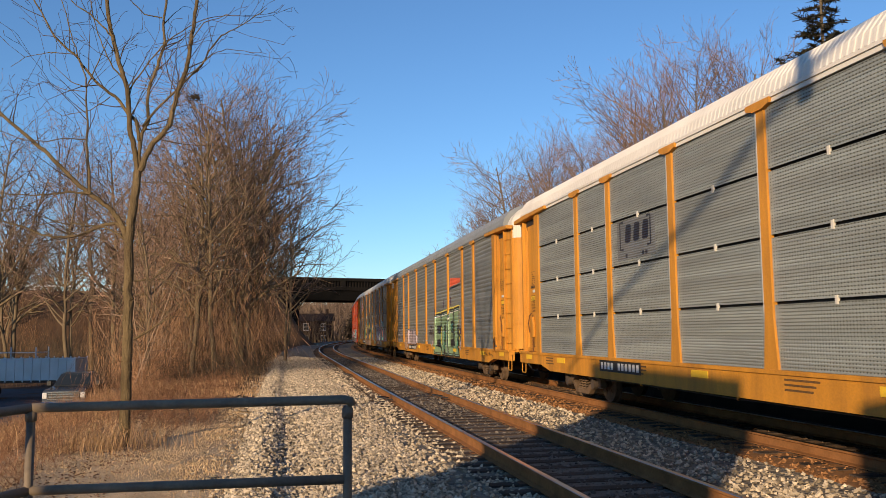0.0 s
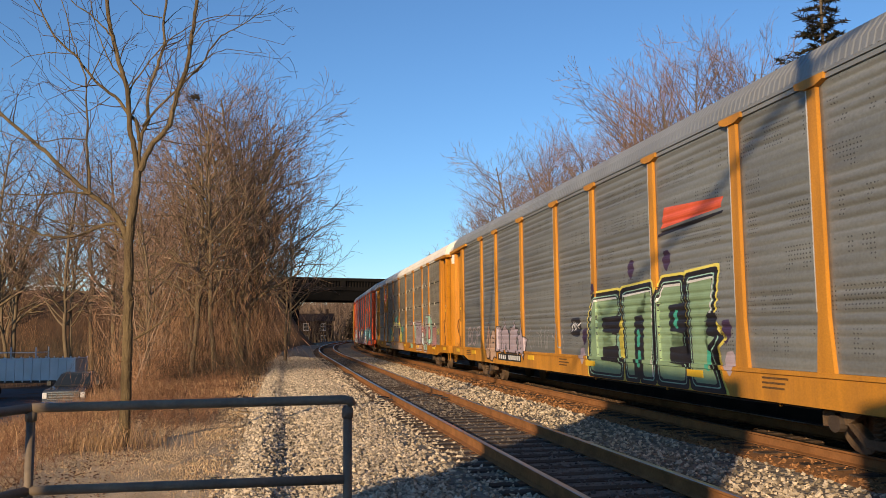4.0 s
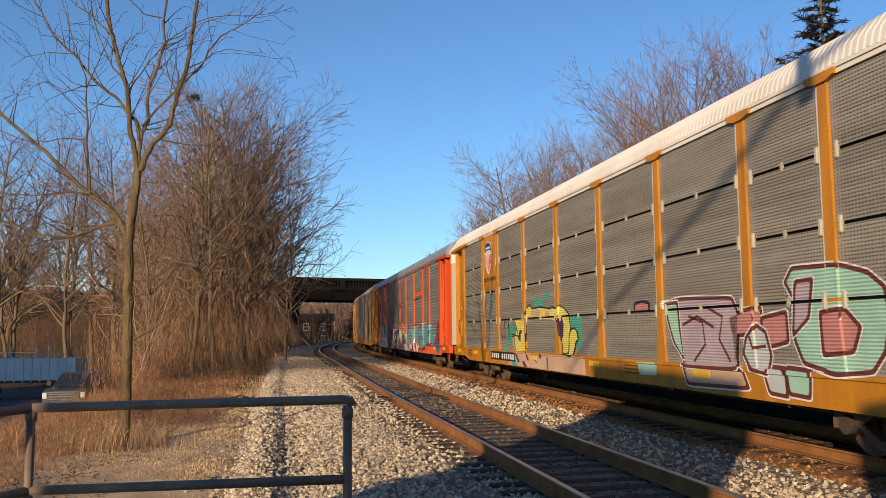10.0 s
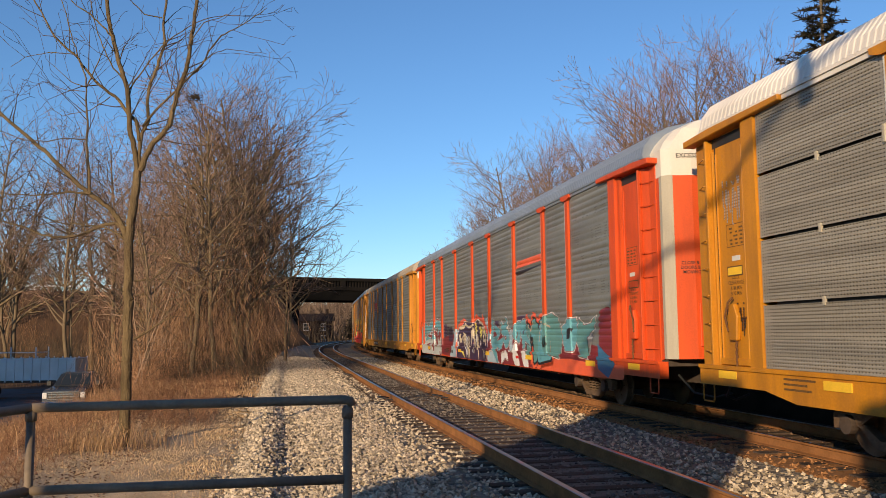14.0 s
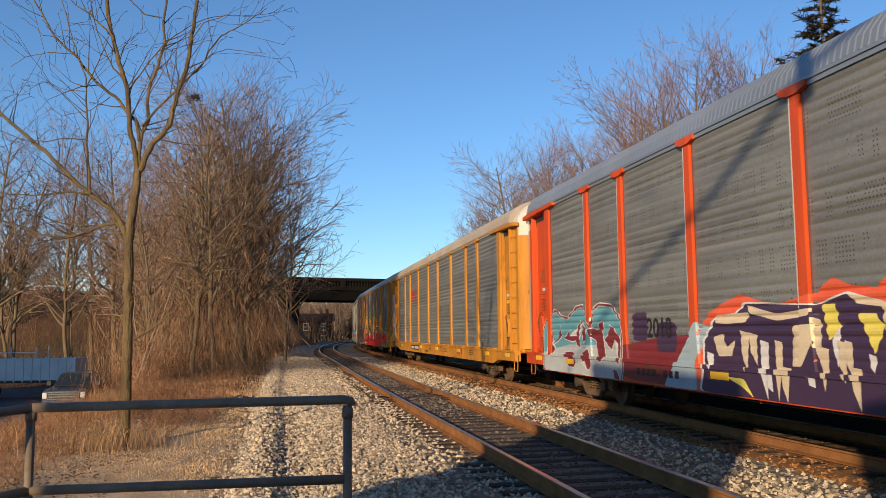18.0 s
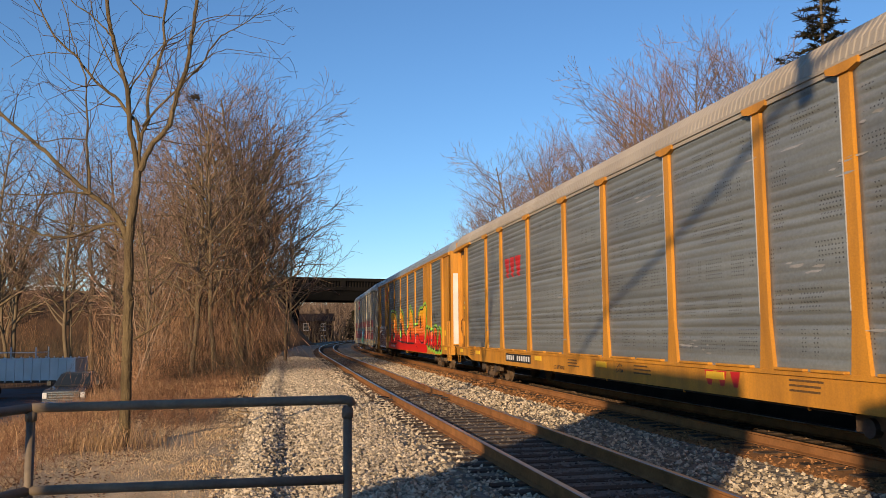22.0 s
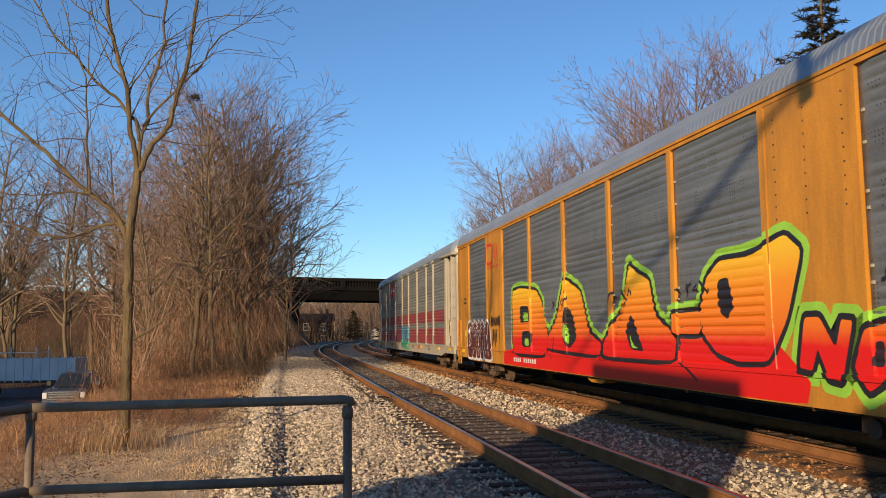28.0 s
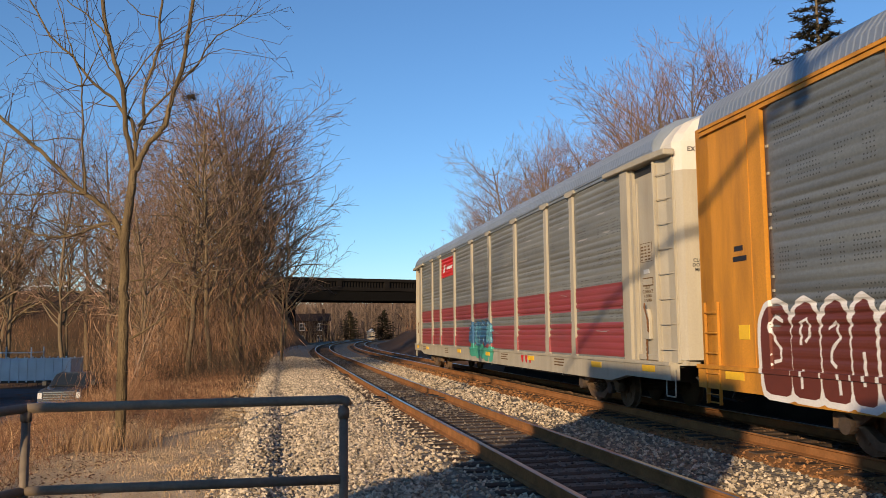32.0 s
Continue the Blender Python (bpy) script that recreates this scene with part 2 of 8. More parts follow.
def ground_mat():
    """Dirt and dead grass with patches of leaf litter."""
    m = mat("dirt_and_dead_grass", (0.57, 0.41, 0.24), 0.95, var=0.4, scale=1.3, fine=35, bump=0.7, dirt=(0.46, 0.34, 0.22), dirt_amount=0.8)
    nt = m.node_tree
    b = nt.nodes["Principled BSDF"]
    src = b.inputs["Base Color"].links[0].from_socket
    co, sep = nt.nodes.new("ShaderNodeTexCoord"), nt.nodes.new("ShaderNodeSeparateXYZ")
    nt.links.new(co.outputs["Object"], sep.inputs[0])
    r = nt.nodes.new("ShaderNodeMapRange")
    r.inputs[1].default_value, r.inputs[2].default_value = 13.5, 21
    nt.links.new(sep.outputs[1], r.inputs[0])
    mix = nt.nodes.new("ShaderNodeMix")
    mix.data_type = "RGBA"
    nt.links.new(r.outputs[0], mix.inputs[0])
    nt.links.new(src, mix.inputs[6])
    mix.inputs[7].default_value = (0.10, 0.058, 0.034, 1)   # darker brown northwards: leaf litter by the thicket, and all ground beyond
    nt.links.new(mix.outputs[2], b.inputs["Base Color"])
    return m


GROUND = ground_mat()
ASPHALT = mat("worn_asphalt", (0.075, 0.078, 0.085), 0.9, var=0.2, scale=1.2, fine=60, bump=0.4)
# near black: the shade seen below the train is put into this colour
BANK_SHADE = mat("dark_leaf_mould", (0.03, 0.02, 0.013), 1.0, var=0.4, scale=1.5, fine=25, bump=0.6, dirt=(0.05, 0.03, 0.018), dirt_amount=0.5)


def ballast_mat():
    m = bpy.data.materials.new("crushed_stone_bed")
    m.use_nodes = True
    nt = m.node_tree
    b = nt.nodes["Principled BSDF"]
    co = nt.nodes.new("ShaderNodeTexCoord")
    v = nt.nodes.new("ShaderNodeTexVoronoi")
    v.inputs["Scale"].default_value = 17
    nt.links.new(co.outputs["Object"], v.inputs["Vector"])
    ramp = nt.nodes.new("ShaderNodeValToRGB")
    e = ramp.color_ramp.elements
    # darker than the loose stones, as the shade in their gaps
    e[0].color, e[1].color = (0.085, 0.068, 0.052, 1), (0.34, 0.285, 0.21, 1)
    e.new(0.5).color = (0.21, 0.175, 0.13, 1)
    nt.links.new(v.outputs["Color"], ramp.inputs[0])
    n = nt.nodes.new("ShaderNodeTexNoise")
    n.inputs["Scale"].default_value = 0.8
    nt.links.new(co.outputs["Object"], n.inputs["Vector"])
    mix = nt.nodes.new("ShaderNodeMix")
    mix.data_type = "RGBA"
    mix.blend_type = "MULTIPLY"
    mix.inputs[0].default_value = 0.5
    nt.links.new(ramp.outputs[0], mix.inputs[6])
    nt.links.new(n.outputs[0], mix.inputs[7])
    nt.links.new(mix.outputs[2], b.inputs["Base Color"])
    b.inputs["Roughness"].default_value = 0.9
    bp = nt.nodes.new("ShaderNodeBump")
    bp.inputs["Strength"].default_value, bp.inputs["Distance"].default_value = 1.0, 0.04
    bp.invert = True
    nt.links.new(v.outputs["Distance"], bp.inputs["Height"])
    nt.links.new(bp.outputs[0], b.inputs["Normal"])
    return m


BALLAST = ballast_mat()


def stone_mat(name="grey_crushed_stone", rgb=(0.455, 0.37, 0.265)):
    m = mat(name, rgb, 0.9, var=0.2, scale=9, fine=60, bump=0.3)
    nt = m.node_tree
    b = nt.nodes["Principled BSDF"]
    src = b.inputs["Base Color"].links[0].from_socket
    geo = nt.nodes.new("ShaderNodeNewGeometry")
    r = nt.nodes.new("ShaderNodeMapRange")
    r.inputs[3].default_value, r.inputs[4].default_value = 0.4, 1.5
    nt.links.new(geo.outputs["Random Per Island"], r.inputs[0])
    sc = nt.nodes.new("ShaderNodeVectorMath")
    sc.operation = "SCALE"
    nt.links.new(src, sc.inputs[0])
    nt.links.new(r.outputs[0], sc.inputs["Scale"])
    nt.links.new(sc.outputs[0], b.inputs["Base Color"])
    return m


STONE = stone_mat()
STONE_GREY = stone_mat("dust_grey_stone", (0.14, 0.118, 0.098))
STONE_RUST = stone_mat("rust_stained_stone", (0.28, 0.135, 0.055))
STONE_BROWN = stone_mat("oil_darkened_stone", (0.12, 0.075, 0.046))


# ---- mesh helpers ----
def mesh_ob(name, verts, faces, material, parent=None, label="", smooth=False):
    me = bpy.data.meshes.new(name)
    me.from_pydata(verts if isinstance(verts, list) else verts.tolist(), [], faces if isinstance(faces, list) else faces.tolist())
    me.materials.append(material)
    if smooth:
        me.polygons.foreach_set("use_smooth", [True] * len(me.polygons))
    me.update()
    ob = new(name, me)
    ob.parent = parent
    if label:
        ob["label"] = label
    return ob


def part(name, bm, material, parent, label="", smooth=False):
    me = bpy.data.meshes.new(name)
    bmesh.ops.recalc_face_normals(bm, faces=bm.faces)
    bm.to_mesh(me)
    bm.free()
    me.materials.append(material)
    if smooth:
        me.polygons.foreach_set("use_smooth", [True] * len(me.polygons))
    ob = new(name, me)
    ob.parent = parent
    if label:
        ob["label"] = label
    return ob


def share(ob, name, parent, m):
    """One more object on the mesh of ob."""
    o = new(name, ob.data)
    o.parent = parent
    o.matrix_local = m
    return o


def empty(name, m=None):
    e = new(name)
    e.empty_display_size = 0.2
    if m is not None:
        e.matrix_world = m
    return e


def box(bm, x0, x1, y0, y1, z0, z1, bevel=0.0):
    r = bmesh.ops.create_cube(bm, size=1, matrix=Matrix.Translation(((x0 + x1) / 2, (y0 + y1) / 2, (z0 + z1) / 2)) @ Matrix.Diagonal((abs(x1 - x0), abs(y1 - y0), abs(z1 - z0), 1)))
    if bevel:
        edges = list({e for v in r["verts"] for e in v.link_edges})
        bmesh.ops.bevel(bm, geom=edges, offset=bevel, segments=1, affect="EDGES")
    return bm


def boxes(*dims, bevel=0.0):
    bm = bmesh.new()
    for d in dims:
        box(bm, *d, bevel=bevel)
    return bm


def prism(bm, outline, axis, a, b):
    """An outline of 2D points drawn out along an axis from a to b."""
    def at(p, w):
        return {"x": (w, p[0], p[1]), "y": (p[0], w, p[1]), "z": (p[0], p[1], w)}[axis]
    va, vb = [bm.verts.new(at(p, a)) for p in outline], [bm.verts.new(at(p, b)) for p in outline]
    n = len(outline)
    bm.faces.new(va)
    bm.faces.new(vb[::-1])
    for i in range(n):
        bm.faces.new((va[i], va[(i + 1) % n], vb[(i + 1) % n], vb[i]))
    return bm


def tube(bm, pts, radius, sides=8):
    """A bent pipe through the points."""
    pts = [Vector(p) for p in pts]
    rings = []
    for i, p in enumerate(pts):
        d = (pts[min(i + 1, len(pts) - 1)] - pts[max(i - 1, 0)]).normalized()
        a = d.cross(Vector((0, 0, 1)) if abs(d.z) < 0.95 else Vector((1, 0, 0))).normalized()
        b = d.cross(a)
        rings.append([bm.verts.new(p + radius * (math.cos(t) * a + math.sin(t) * b)) for t in [2 * math.pi * j / sides for j in range(sides)]])
    for r0, r1 in zip(rings, rings[1:]):
        for j in range(sides):
            bm.faces.new((r0[j], r0[(j + 1) % sides], r1[(j + 1) % sides], r1[j]))
    bm.faces.new(rings[0])
    bm.faces.new(rings[-1][::-1])
    return bm


def disc(bm, centre, radius, y0, y1, sides=20):
    """A disc about an axis along y."""
    return prism(bm, [(centre[0] + radius * math.cos(2 * math.pi * i / sides), centre[1] + radius * math.sin(2 * math.pi * i / sides)) for i in range(sides)], "y", y0, y1)


def sweep(name, section, s0, s1, step, off, material, parent=None, label="", smooth=False):
    """A closed or open section (offset, height) drawn along the track at that offset."""
    n = max(2, int((s1 - s0) / step) + 1)
    ss = np.linspace(s0, s1, n)
    verts, faces, m = [], [], len(section)
    for s in ss:
        for o, z in section:
            x, y, _ = on_line(s, off + o)
            verts.append((x, y, z))
    for i in range(n - 1):
        for j in range(m - 1):
            a = i * m + j
            faces.append((a, a + m, a + m + 1, a + 1))
    return mesh_ob(name, verts, faces, material, parent, label, smooth)


# ---- the ground, the track bed, the bridge ----
def smooth(a, b, v):
    t = np.clip((v - a) / (b - a), 0, 1)
    return t * t * (3 - 2 * t)


def ground_z(x, y):
    """Height of the bare ground: bed of the tracks, dirt path, bank down to the car park, embankment of the road, far hills."""
    x, y = np.asarray(x, float), np.asarray(y, float)
    s, o = off_line(x, y)
    z = -0.40 + 0.22 * smooth(-7.6, -9.6, o)
    z = z + 0.05 * np.sin(x * 1.3 + 0.6 * y) * np.cos(y * 0.9 - x * 0.4) * smooth(-7.8, -9.5, o)
    edge = -11.7 - 0.5 * smooth(10, 26, y)
    z = z - 1.48 * smooth(edge, edge - 5.5, o) * (1 - smooth(62, 80, y)) * smooth(-30, 2, y)
    z = z - 0.45 * smooth(-10.5, -13, o) * smooth(24, 40, y)
    z = z + 2.6 * smooth(2.4, 9.0, o) * smooth(-60, 0, s)
    # the road's embankment runs up to the bridge from the west
    bx, by = x + 24.0, y - 140.0
    across = -bx * 0.475 + by * 0.88
    along = bx * 0.88 + by * 0.475
    slope = 1 - smooth(4, 19, np.abs(across))
    z = z + (8.0 - z) * slope * (1 - smooth(-6, -1, along))
    far = np.hypot(x, y)
    z = z + 24 * smooth(220, 700, far) * smooth(-0.9, 0.0, y / (far + 1)) + 1.6 * np.sin(x * 0.031) * np.sin(y * 0.027 + 1) * smooth(200, 320, far)
    return z


def build_ground():
    xs = np.concatenate([-np.geomspace(40, 4000, 40)[::-1], np.arange(-39, 39, 0.75), np.geomspace(40, 4000, 40)])
    ys = np.concatenate([-np.geomspace(20, 4000, 24)[::-1], np.arange(-19, 160, 0.75), np.geomspace(161, 4000, 50)])
    gx, gy = np.meshgrid(xs, ys)
    gz = ground_z(gx, gy)
    verts = np.stack([gx.ravel(), gy.ravel(), gz.ravel()], 1)
    n = len(xs)
    i = (np.arange(len(ys) - 1)[:, None] * n + np.arange(n - 1)[None]).ravel()
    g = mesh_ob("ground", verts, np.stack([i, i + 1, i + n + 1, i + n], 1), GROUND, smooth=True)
    tagged(g, "trodden dirt with dead grass and leaf litter", "ground", kind="structure")


build_ground()
NEAR = -TRACK_GAP
# unseen bank, added so that the gap under the train looks dark
bank = sweep("wooded_bank", [(2.25, -0.28), (2.6, -0.3), (2.8, 0.2), (3.05, 0.9), (3.4, 1.6), (4.0, 2.1), (6.0, 2.3), (12.0, 2.36), (16.0, 2.34)], -40, 42, 2.0, 0, BANK_SHADE)
tagged(bank, "near-black bank added for the shade under the train", "bank", kind="structure")
bed = sweep("ballast_bed", [(-9.2, -0.45), (-8.95, -0.18), (-8.62, -0.06), (-8.5, -0.07), (-8.26, -0.165), (-8.05, -0.17), (-7.75, -0.11), (-7.3, -0.10), (-6.9, -0.14), (-6.3, -0.21), (-2.8, -0.21), (-2.3, -0.26), (-1.8, -0.21), (1.7, -0.21), (2.3, -0.3), (3.6, -0.7)], -60, 330, 1.0, 0, BALLAST)
mid = sweep("track_ballast", [(-0.68, -0.215), (-0.6, -0.198), (0.6, -0.198), (0.68, -0.215)], -60, 330, 1.0, NEAR, STONE_GREY)
tagged(mid, "dark grey ballast between the rails", "ballast", kind="structure")
rusty = sweep("rusty_shoulder", [(-1.75, -0.22), (-1.65, -0.204), (-0.86, -0.195), (-0.82, -0.21)], -60, 330, 1.0, 0, STONE_RUST)
tagged(rusty, "rust-brown ballast beside the train's rail", "ballast", kind="structure")
brown_bed = sweep("stained_ballast", [(-0.82, -0.222), (-0.78, -0.204), (0, -0.200), (1.5, -0.204), (2.2, -0.28)], -60, 330, 1.0, 0, STONE_BROWN)
tagged(brown_bed, "dark brown ballast under the train", "ballast", kind="structure")
tagged(bed, "pale grey crushed stone ballast under two tracks", "ballast", kind="structure")

RAIL_SECTION = [(-0.075, -0.185), (-0.075, -0.172), (-0.012, -0.155), (-0.010, -0.05), (-0.037, -0.036), (-0.037, -0.008)]
RAIL_HEAD = [(-0.037, -0.008), (-0.030, 0.0), (0.030, 0.0), (0.037, -0.008)]


def build_track(off, label, shine):
    t = empty("railway_track")
    tagged(t, label, "railway track", group="tracks side by side")
    for side in (-0.755, 0.755):
        web = RAIL_SECTION + [(-o, z) for o, z in RAIL_SECTION[::-1]]
        half = len(RAIL_SECTION)
        r = sweep("rail", web[:half], -60, 330, 1.0, off + side, RAIL_SIDE, t, "rust-brown steel rail")
        sweep("rail_web", web[half:], -60, 330, 1.0, off + side, RAIL_SIDE, t)
        sweep("rail_head", RAIL_HEAD, -60, 330, 1.0, off + side, shine, t, "polished top of the rail")
    bm = boxes((-1.3, 1.3, -0.115, 0.115, -0.36, -0.185), bevel=0.012)
    first = part("sleeper", bm, SLEEPER, t)
    rng = random.Random(5)
    x, y, th = on_line(-6, off)
    s = -6.0
    first.matrix_world = pose(x, y, 0, 0, 0, -math.degrees(th))
    plate = part("tie_plate", boxes((-0.17, 0.17, -0.09, 0.09, -0.187, -0.176)), RUST, first)
    plate.matrix_local = Matrix.Translation((-0.755, 0, 0))
    share(plate, "tie_plate", first, Matrix.Translation((0.755, 0, 0)))
    while s < 118:
        s += 0.535 + rng.uniform(-0.03, 0.03)
        x, y, th = on_line(s, off + rng.uniform(-0.04, 0.04))
        o = share(first, "sleeper", t, pose(x, y, rng.uniform(-0.012, 0.006), 0, 0, -math.degrees(th) + rng.uniform(-1, 1)))
        if s < 34:
            share(plate, "tie_plate", o, Matrix.Translation((-0.755, 0, 0)))
            share(plate, "tie_plate", o, Matrix.Translation((0.755, 0, 0)))
    return t


build_track(NEAR, "rusty-sided railway track on dark wooden sleepers", RAIL_TOP)
build_track(0.0, "railway track under the train, on dark sleepers", RAIL_TOP)


def build_bridge():
    """A dark plate-girder road bridge over both tracks, with a balustrade and masonry abutments."""
    e = empty("road_bridge", Matrix.Translation((-24.3, 140, 0)) @ Matrix.Rotation(math.atan2(8.0, 14.8), 4, "Z"))
    tagged(e, "near-black concrete road bridge with a balustrade over the tracks", "bridge")
    # near-black face: the deep shade below the ledge is put into its colour
    part("girder", boxes((-3, 46, 0, 0.5, 7.2, 8.9)), GIRDER_SHADE, e)
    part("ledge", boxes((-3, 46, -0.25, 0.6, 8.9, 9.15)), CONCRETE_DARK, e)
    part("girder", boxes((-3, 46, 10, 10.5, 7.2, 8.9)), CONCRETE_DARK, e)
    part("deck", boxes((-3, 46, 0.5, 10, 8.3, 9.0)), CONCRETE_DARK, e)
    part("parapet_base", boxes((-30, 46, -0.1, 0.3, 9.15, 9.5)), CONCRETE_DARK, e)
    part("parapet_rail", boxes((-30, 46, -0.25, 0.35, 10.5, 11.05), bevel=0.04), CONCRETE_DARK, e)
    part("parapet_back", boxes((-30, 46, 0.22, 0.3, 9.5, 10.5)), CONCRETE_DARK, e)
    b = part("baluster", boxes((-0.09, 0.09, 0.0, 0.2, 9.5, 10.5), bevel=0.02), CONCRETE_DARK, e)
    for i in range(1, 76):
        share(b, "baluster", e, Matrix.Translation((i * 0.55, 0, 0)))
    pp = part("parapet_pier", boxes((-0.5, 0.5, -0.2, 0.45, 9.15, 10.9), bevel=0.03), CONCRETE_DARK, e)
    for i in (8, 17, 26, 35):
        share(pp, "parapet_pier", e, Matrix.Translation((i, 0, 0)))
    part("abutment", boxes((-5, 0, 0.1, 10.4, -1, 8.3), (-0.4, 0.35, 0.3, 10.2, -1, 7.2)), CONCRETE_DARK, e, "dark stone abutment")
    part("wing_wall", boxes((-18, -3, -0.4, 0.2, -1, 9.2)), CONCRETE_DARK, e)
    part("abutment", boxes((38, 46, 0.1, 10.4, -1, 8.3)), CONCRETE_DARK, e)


build_bridge()


# ---- trees and brush, as tapering branches ----
def tubes_mesh(segs, sides):
    """One mesh from branch pieces: rows of start, start radius, end, end radius."""
    a = np.asarray(segs, float)
    p0, r0, p1, r1 = a[:, 0:3], a[:, 3], a[:, 4:7], a[:, 7]
    d = p1 - p0
    d /= np.linalg.norm(d, axis=1, keepdims=True) + 1e-9
    ref = np.where(np.abs(d[:, 2:3]) < 0.9, [[0, 0, 1.0]], [[1.0, 0, 0]])
    u = np.cross(d, ref)
    u /= np.linalg.norm(u, axis=1, keepdims=True) + 1e-9
    v = np.cross(d, u)
    ang = np.arange(sides) * 2 * np.pi / sides
    ring = np.cos(ang)[None, :, None] * u[:, None] + np.sin(ang)[None, :, None] * v[:, None]
    verts = np.concatenate([p0[:, None] + ring * r0[:, None, None], p1[:, None] + ring * r1[:, None, None]], 1).reshape(-1, 3)
    n = len(a)
    j = np.arange(sides)
    k = (j + 1) % sides
    f = np.stack([j, k, k + sides, j + sides], 1)
    faces = (np.arange(n)[:, None, None] * 2 * sides + f[None]).reshape(-1, 4)
    return verts, faces


def grow(rng, segs, p, d, length, radius, level, spec):
    """One branch and what grows from it."""
    steps = max(2, int(length / spec["step"][level]))
    q, way = np.array(p, float), np.array(d, float)
    for i in range(steps):
        f = i / steps
        way = way + np.array([rng.gauss(0, 1), rng.gauss(0, 1), rng.gauss(0, 1)]) * spec["wander"][level]
        way[2] += spec["lift"][level]
        way /= np.linalg.norm(way)
        n = q + way * (length / steps)
        ra, rb = max(spec.get("least", 0.012), radius * (1 - 0.78 * f)), max(spec.get("least", 0.012) * 0.8, radius * (1 - 0.78 * (f + 1 / steps)))
        segs[0 if ra > spec["fine"] else 1].append((*q, ra, *n, rb))
        if level < spec["levels"] and f > spec["bare"][level]:
            for _ in range(spec["kids"][level] if rng.random() < spec["chance"][level] else 0):
                side = np.array([rng.gauss(0, 1), rng.gauss(0, 1), rng.gauss(0, 0.5)])
                side -= way * side.dot(way)
                side /= np.linalg.norm(side) + 1e-9
                a = spec["angle"][level] * rng.uniform(0.7, 1.3)
                kid = way * math.cos(a) + side * math.sin(a)
                grow(rng, segs, n, kid, length * spec["ratio"][level] * rng.uniform(0.6, 1.15) * (1 - 0.45 * f), rb * 0.62, level + 1, spec)
        q = n


TALL = dict(levels=4, step=(0.7, 0.5, 0.4, 0.3, 0.25), wander=(0.05, 0.12, 0.16, 0.19, 0.2), lift=(0.03, 0.035, 0.03, 0.02, 0.01), bare=(0.2, 0.12, 0.08, 0.05, 1),
            kids=(2, 1, 1, 1, 0), chance=(0.9, 0.85, 0.8, 0.6, 0), angle=(0.8, 0.72, 0.7, 0.7, 0), ratio=(0.44, 0.55, 0.5, 0.5, 0), fine=0.03, least=0.01)
WIDE = dict(TALL, wander=(0.06, 0.11, 0.14, 0.17, 0.18), lift=(0.03, 0.045, 0.045, 0.04, 0.03), bare=(0.16, 0.1, 0.08, 0.05, 1), kids=(2, 2, 2, 1, 0), chance=(0.95, 0.62, 0.55, 0.75, 0),
            angle=(0.82, 0.68, 0.6, 0.55, 0), ratio=(0.5, 0.5, 0.5, 0.5, 0), least=0.0105)


FAN = dict(TALL, wander=(0.05, 0.07, 0.08, 0.1, 0.12), lift=(0.03, 0.05, 0.05, 0.05, 0.04), bare=(0.14, 0.1, 0.06, 0.05, 1), kids=(3, 2, 2, 1, 0), chance=(0.9, 0.66, 0.56, 0.7, 0),
           angle=(0.75, 0.55, 0.5, 0.45, 0), ratio=(0.52, 0.5, 0.5, 0.5, 0), least=0.0085)


def bare_tree(name, seed, height, radius, spec, twig, trunks=1):
    """A leafless tree: trunk and limbs, and a crown of twigs."""
    rng = random.Random(seed)
    e = empty(name)
    fine = []
    for i in range(trunks):
        segs = ([], fine)
        lean = np.array([rng.gauss(0, 0.09 + 0.12 * (i > 0)), rng.gauss(0, 0.09 + 0.12 * (i > 0)), 1.0])
        grow(rng, segs, (rng.gauss(0, 0.15 * i), rng.gauss(0, 0.15 * i), -0.3), lean / np.linalg.norm(lean), height * rng.uniform(0.85, 1.0) + 0.3, radius * (1 if i == 0 else 0.7), 0, spec)
        mesh_ob("trunk", *tubes_mesh(segs[0], 6), BARK, e, smooth=True)
    mesh_ob("crown", *tubes_mesh(fine, 3), twig, e)
    return e


def vines(rng, count, spread, top, low, thick=0.008):
    """Strands hanging in a tangle about the origin."""
    segs = []
    for _ in range(count):
        a, r = rng.uniform(0, 2 * math.pi), spread * math.sqrt(rng.random())
        q = np.array([r * math.cos(a), r * math.sin(a), rng.uniform(low + 0.15 * (top - low), top)])
        end = low + rng.uniform(0, 0.4) * (q[2] - low)
        way = np.array([rng.gauss(0, 0.25), rng.gauss(0, 0.25), -1.0])
        while q[2] > end:
            way = way + np.array([rng.gauss(0, 0.36), rng.gauss(0, 0.36), 0.0])
            way[:2] *= 0.75
            n = q + way / np.linalg.norm(way) * 0.5
            w = thick * rng.uniform(0.6, 1.5)
            segs.append((*q, w, *n, w))
            q = n
    return tubes_mesh(segs, 3)


def stand(ob, x, y, turn=0.0, scale=1.0):
    return Matrix.Translation((x, y, float(ground_z(x, y)))) @ pose(0, 0, 0, 0, 0, turn) @ Matrix.Diagonal((scale, scale, scale, 1))


def place(ob, x, y, turn=0.0, scale=1.0):
    ob.matrix_basis = stand(ob, x, y, turn, scale)
    return ob


def again(ob, x, y, turn=0.0, scale=1.0):
    o = copy_thing(ob, pose(0, 0, 0))
    return place(o, x, y, turn, scale)
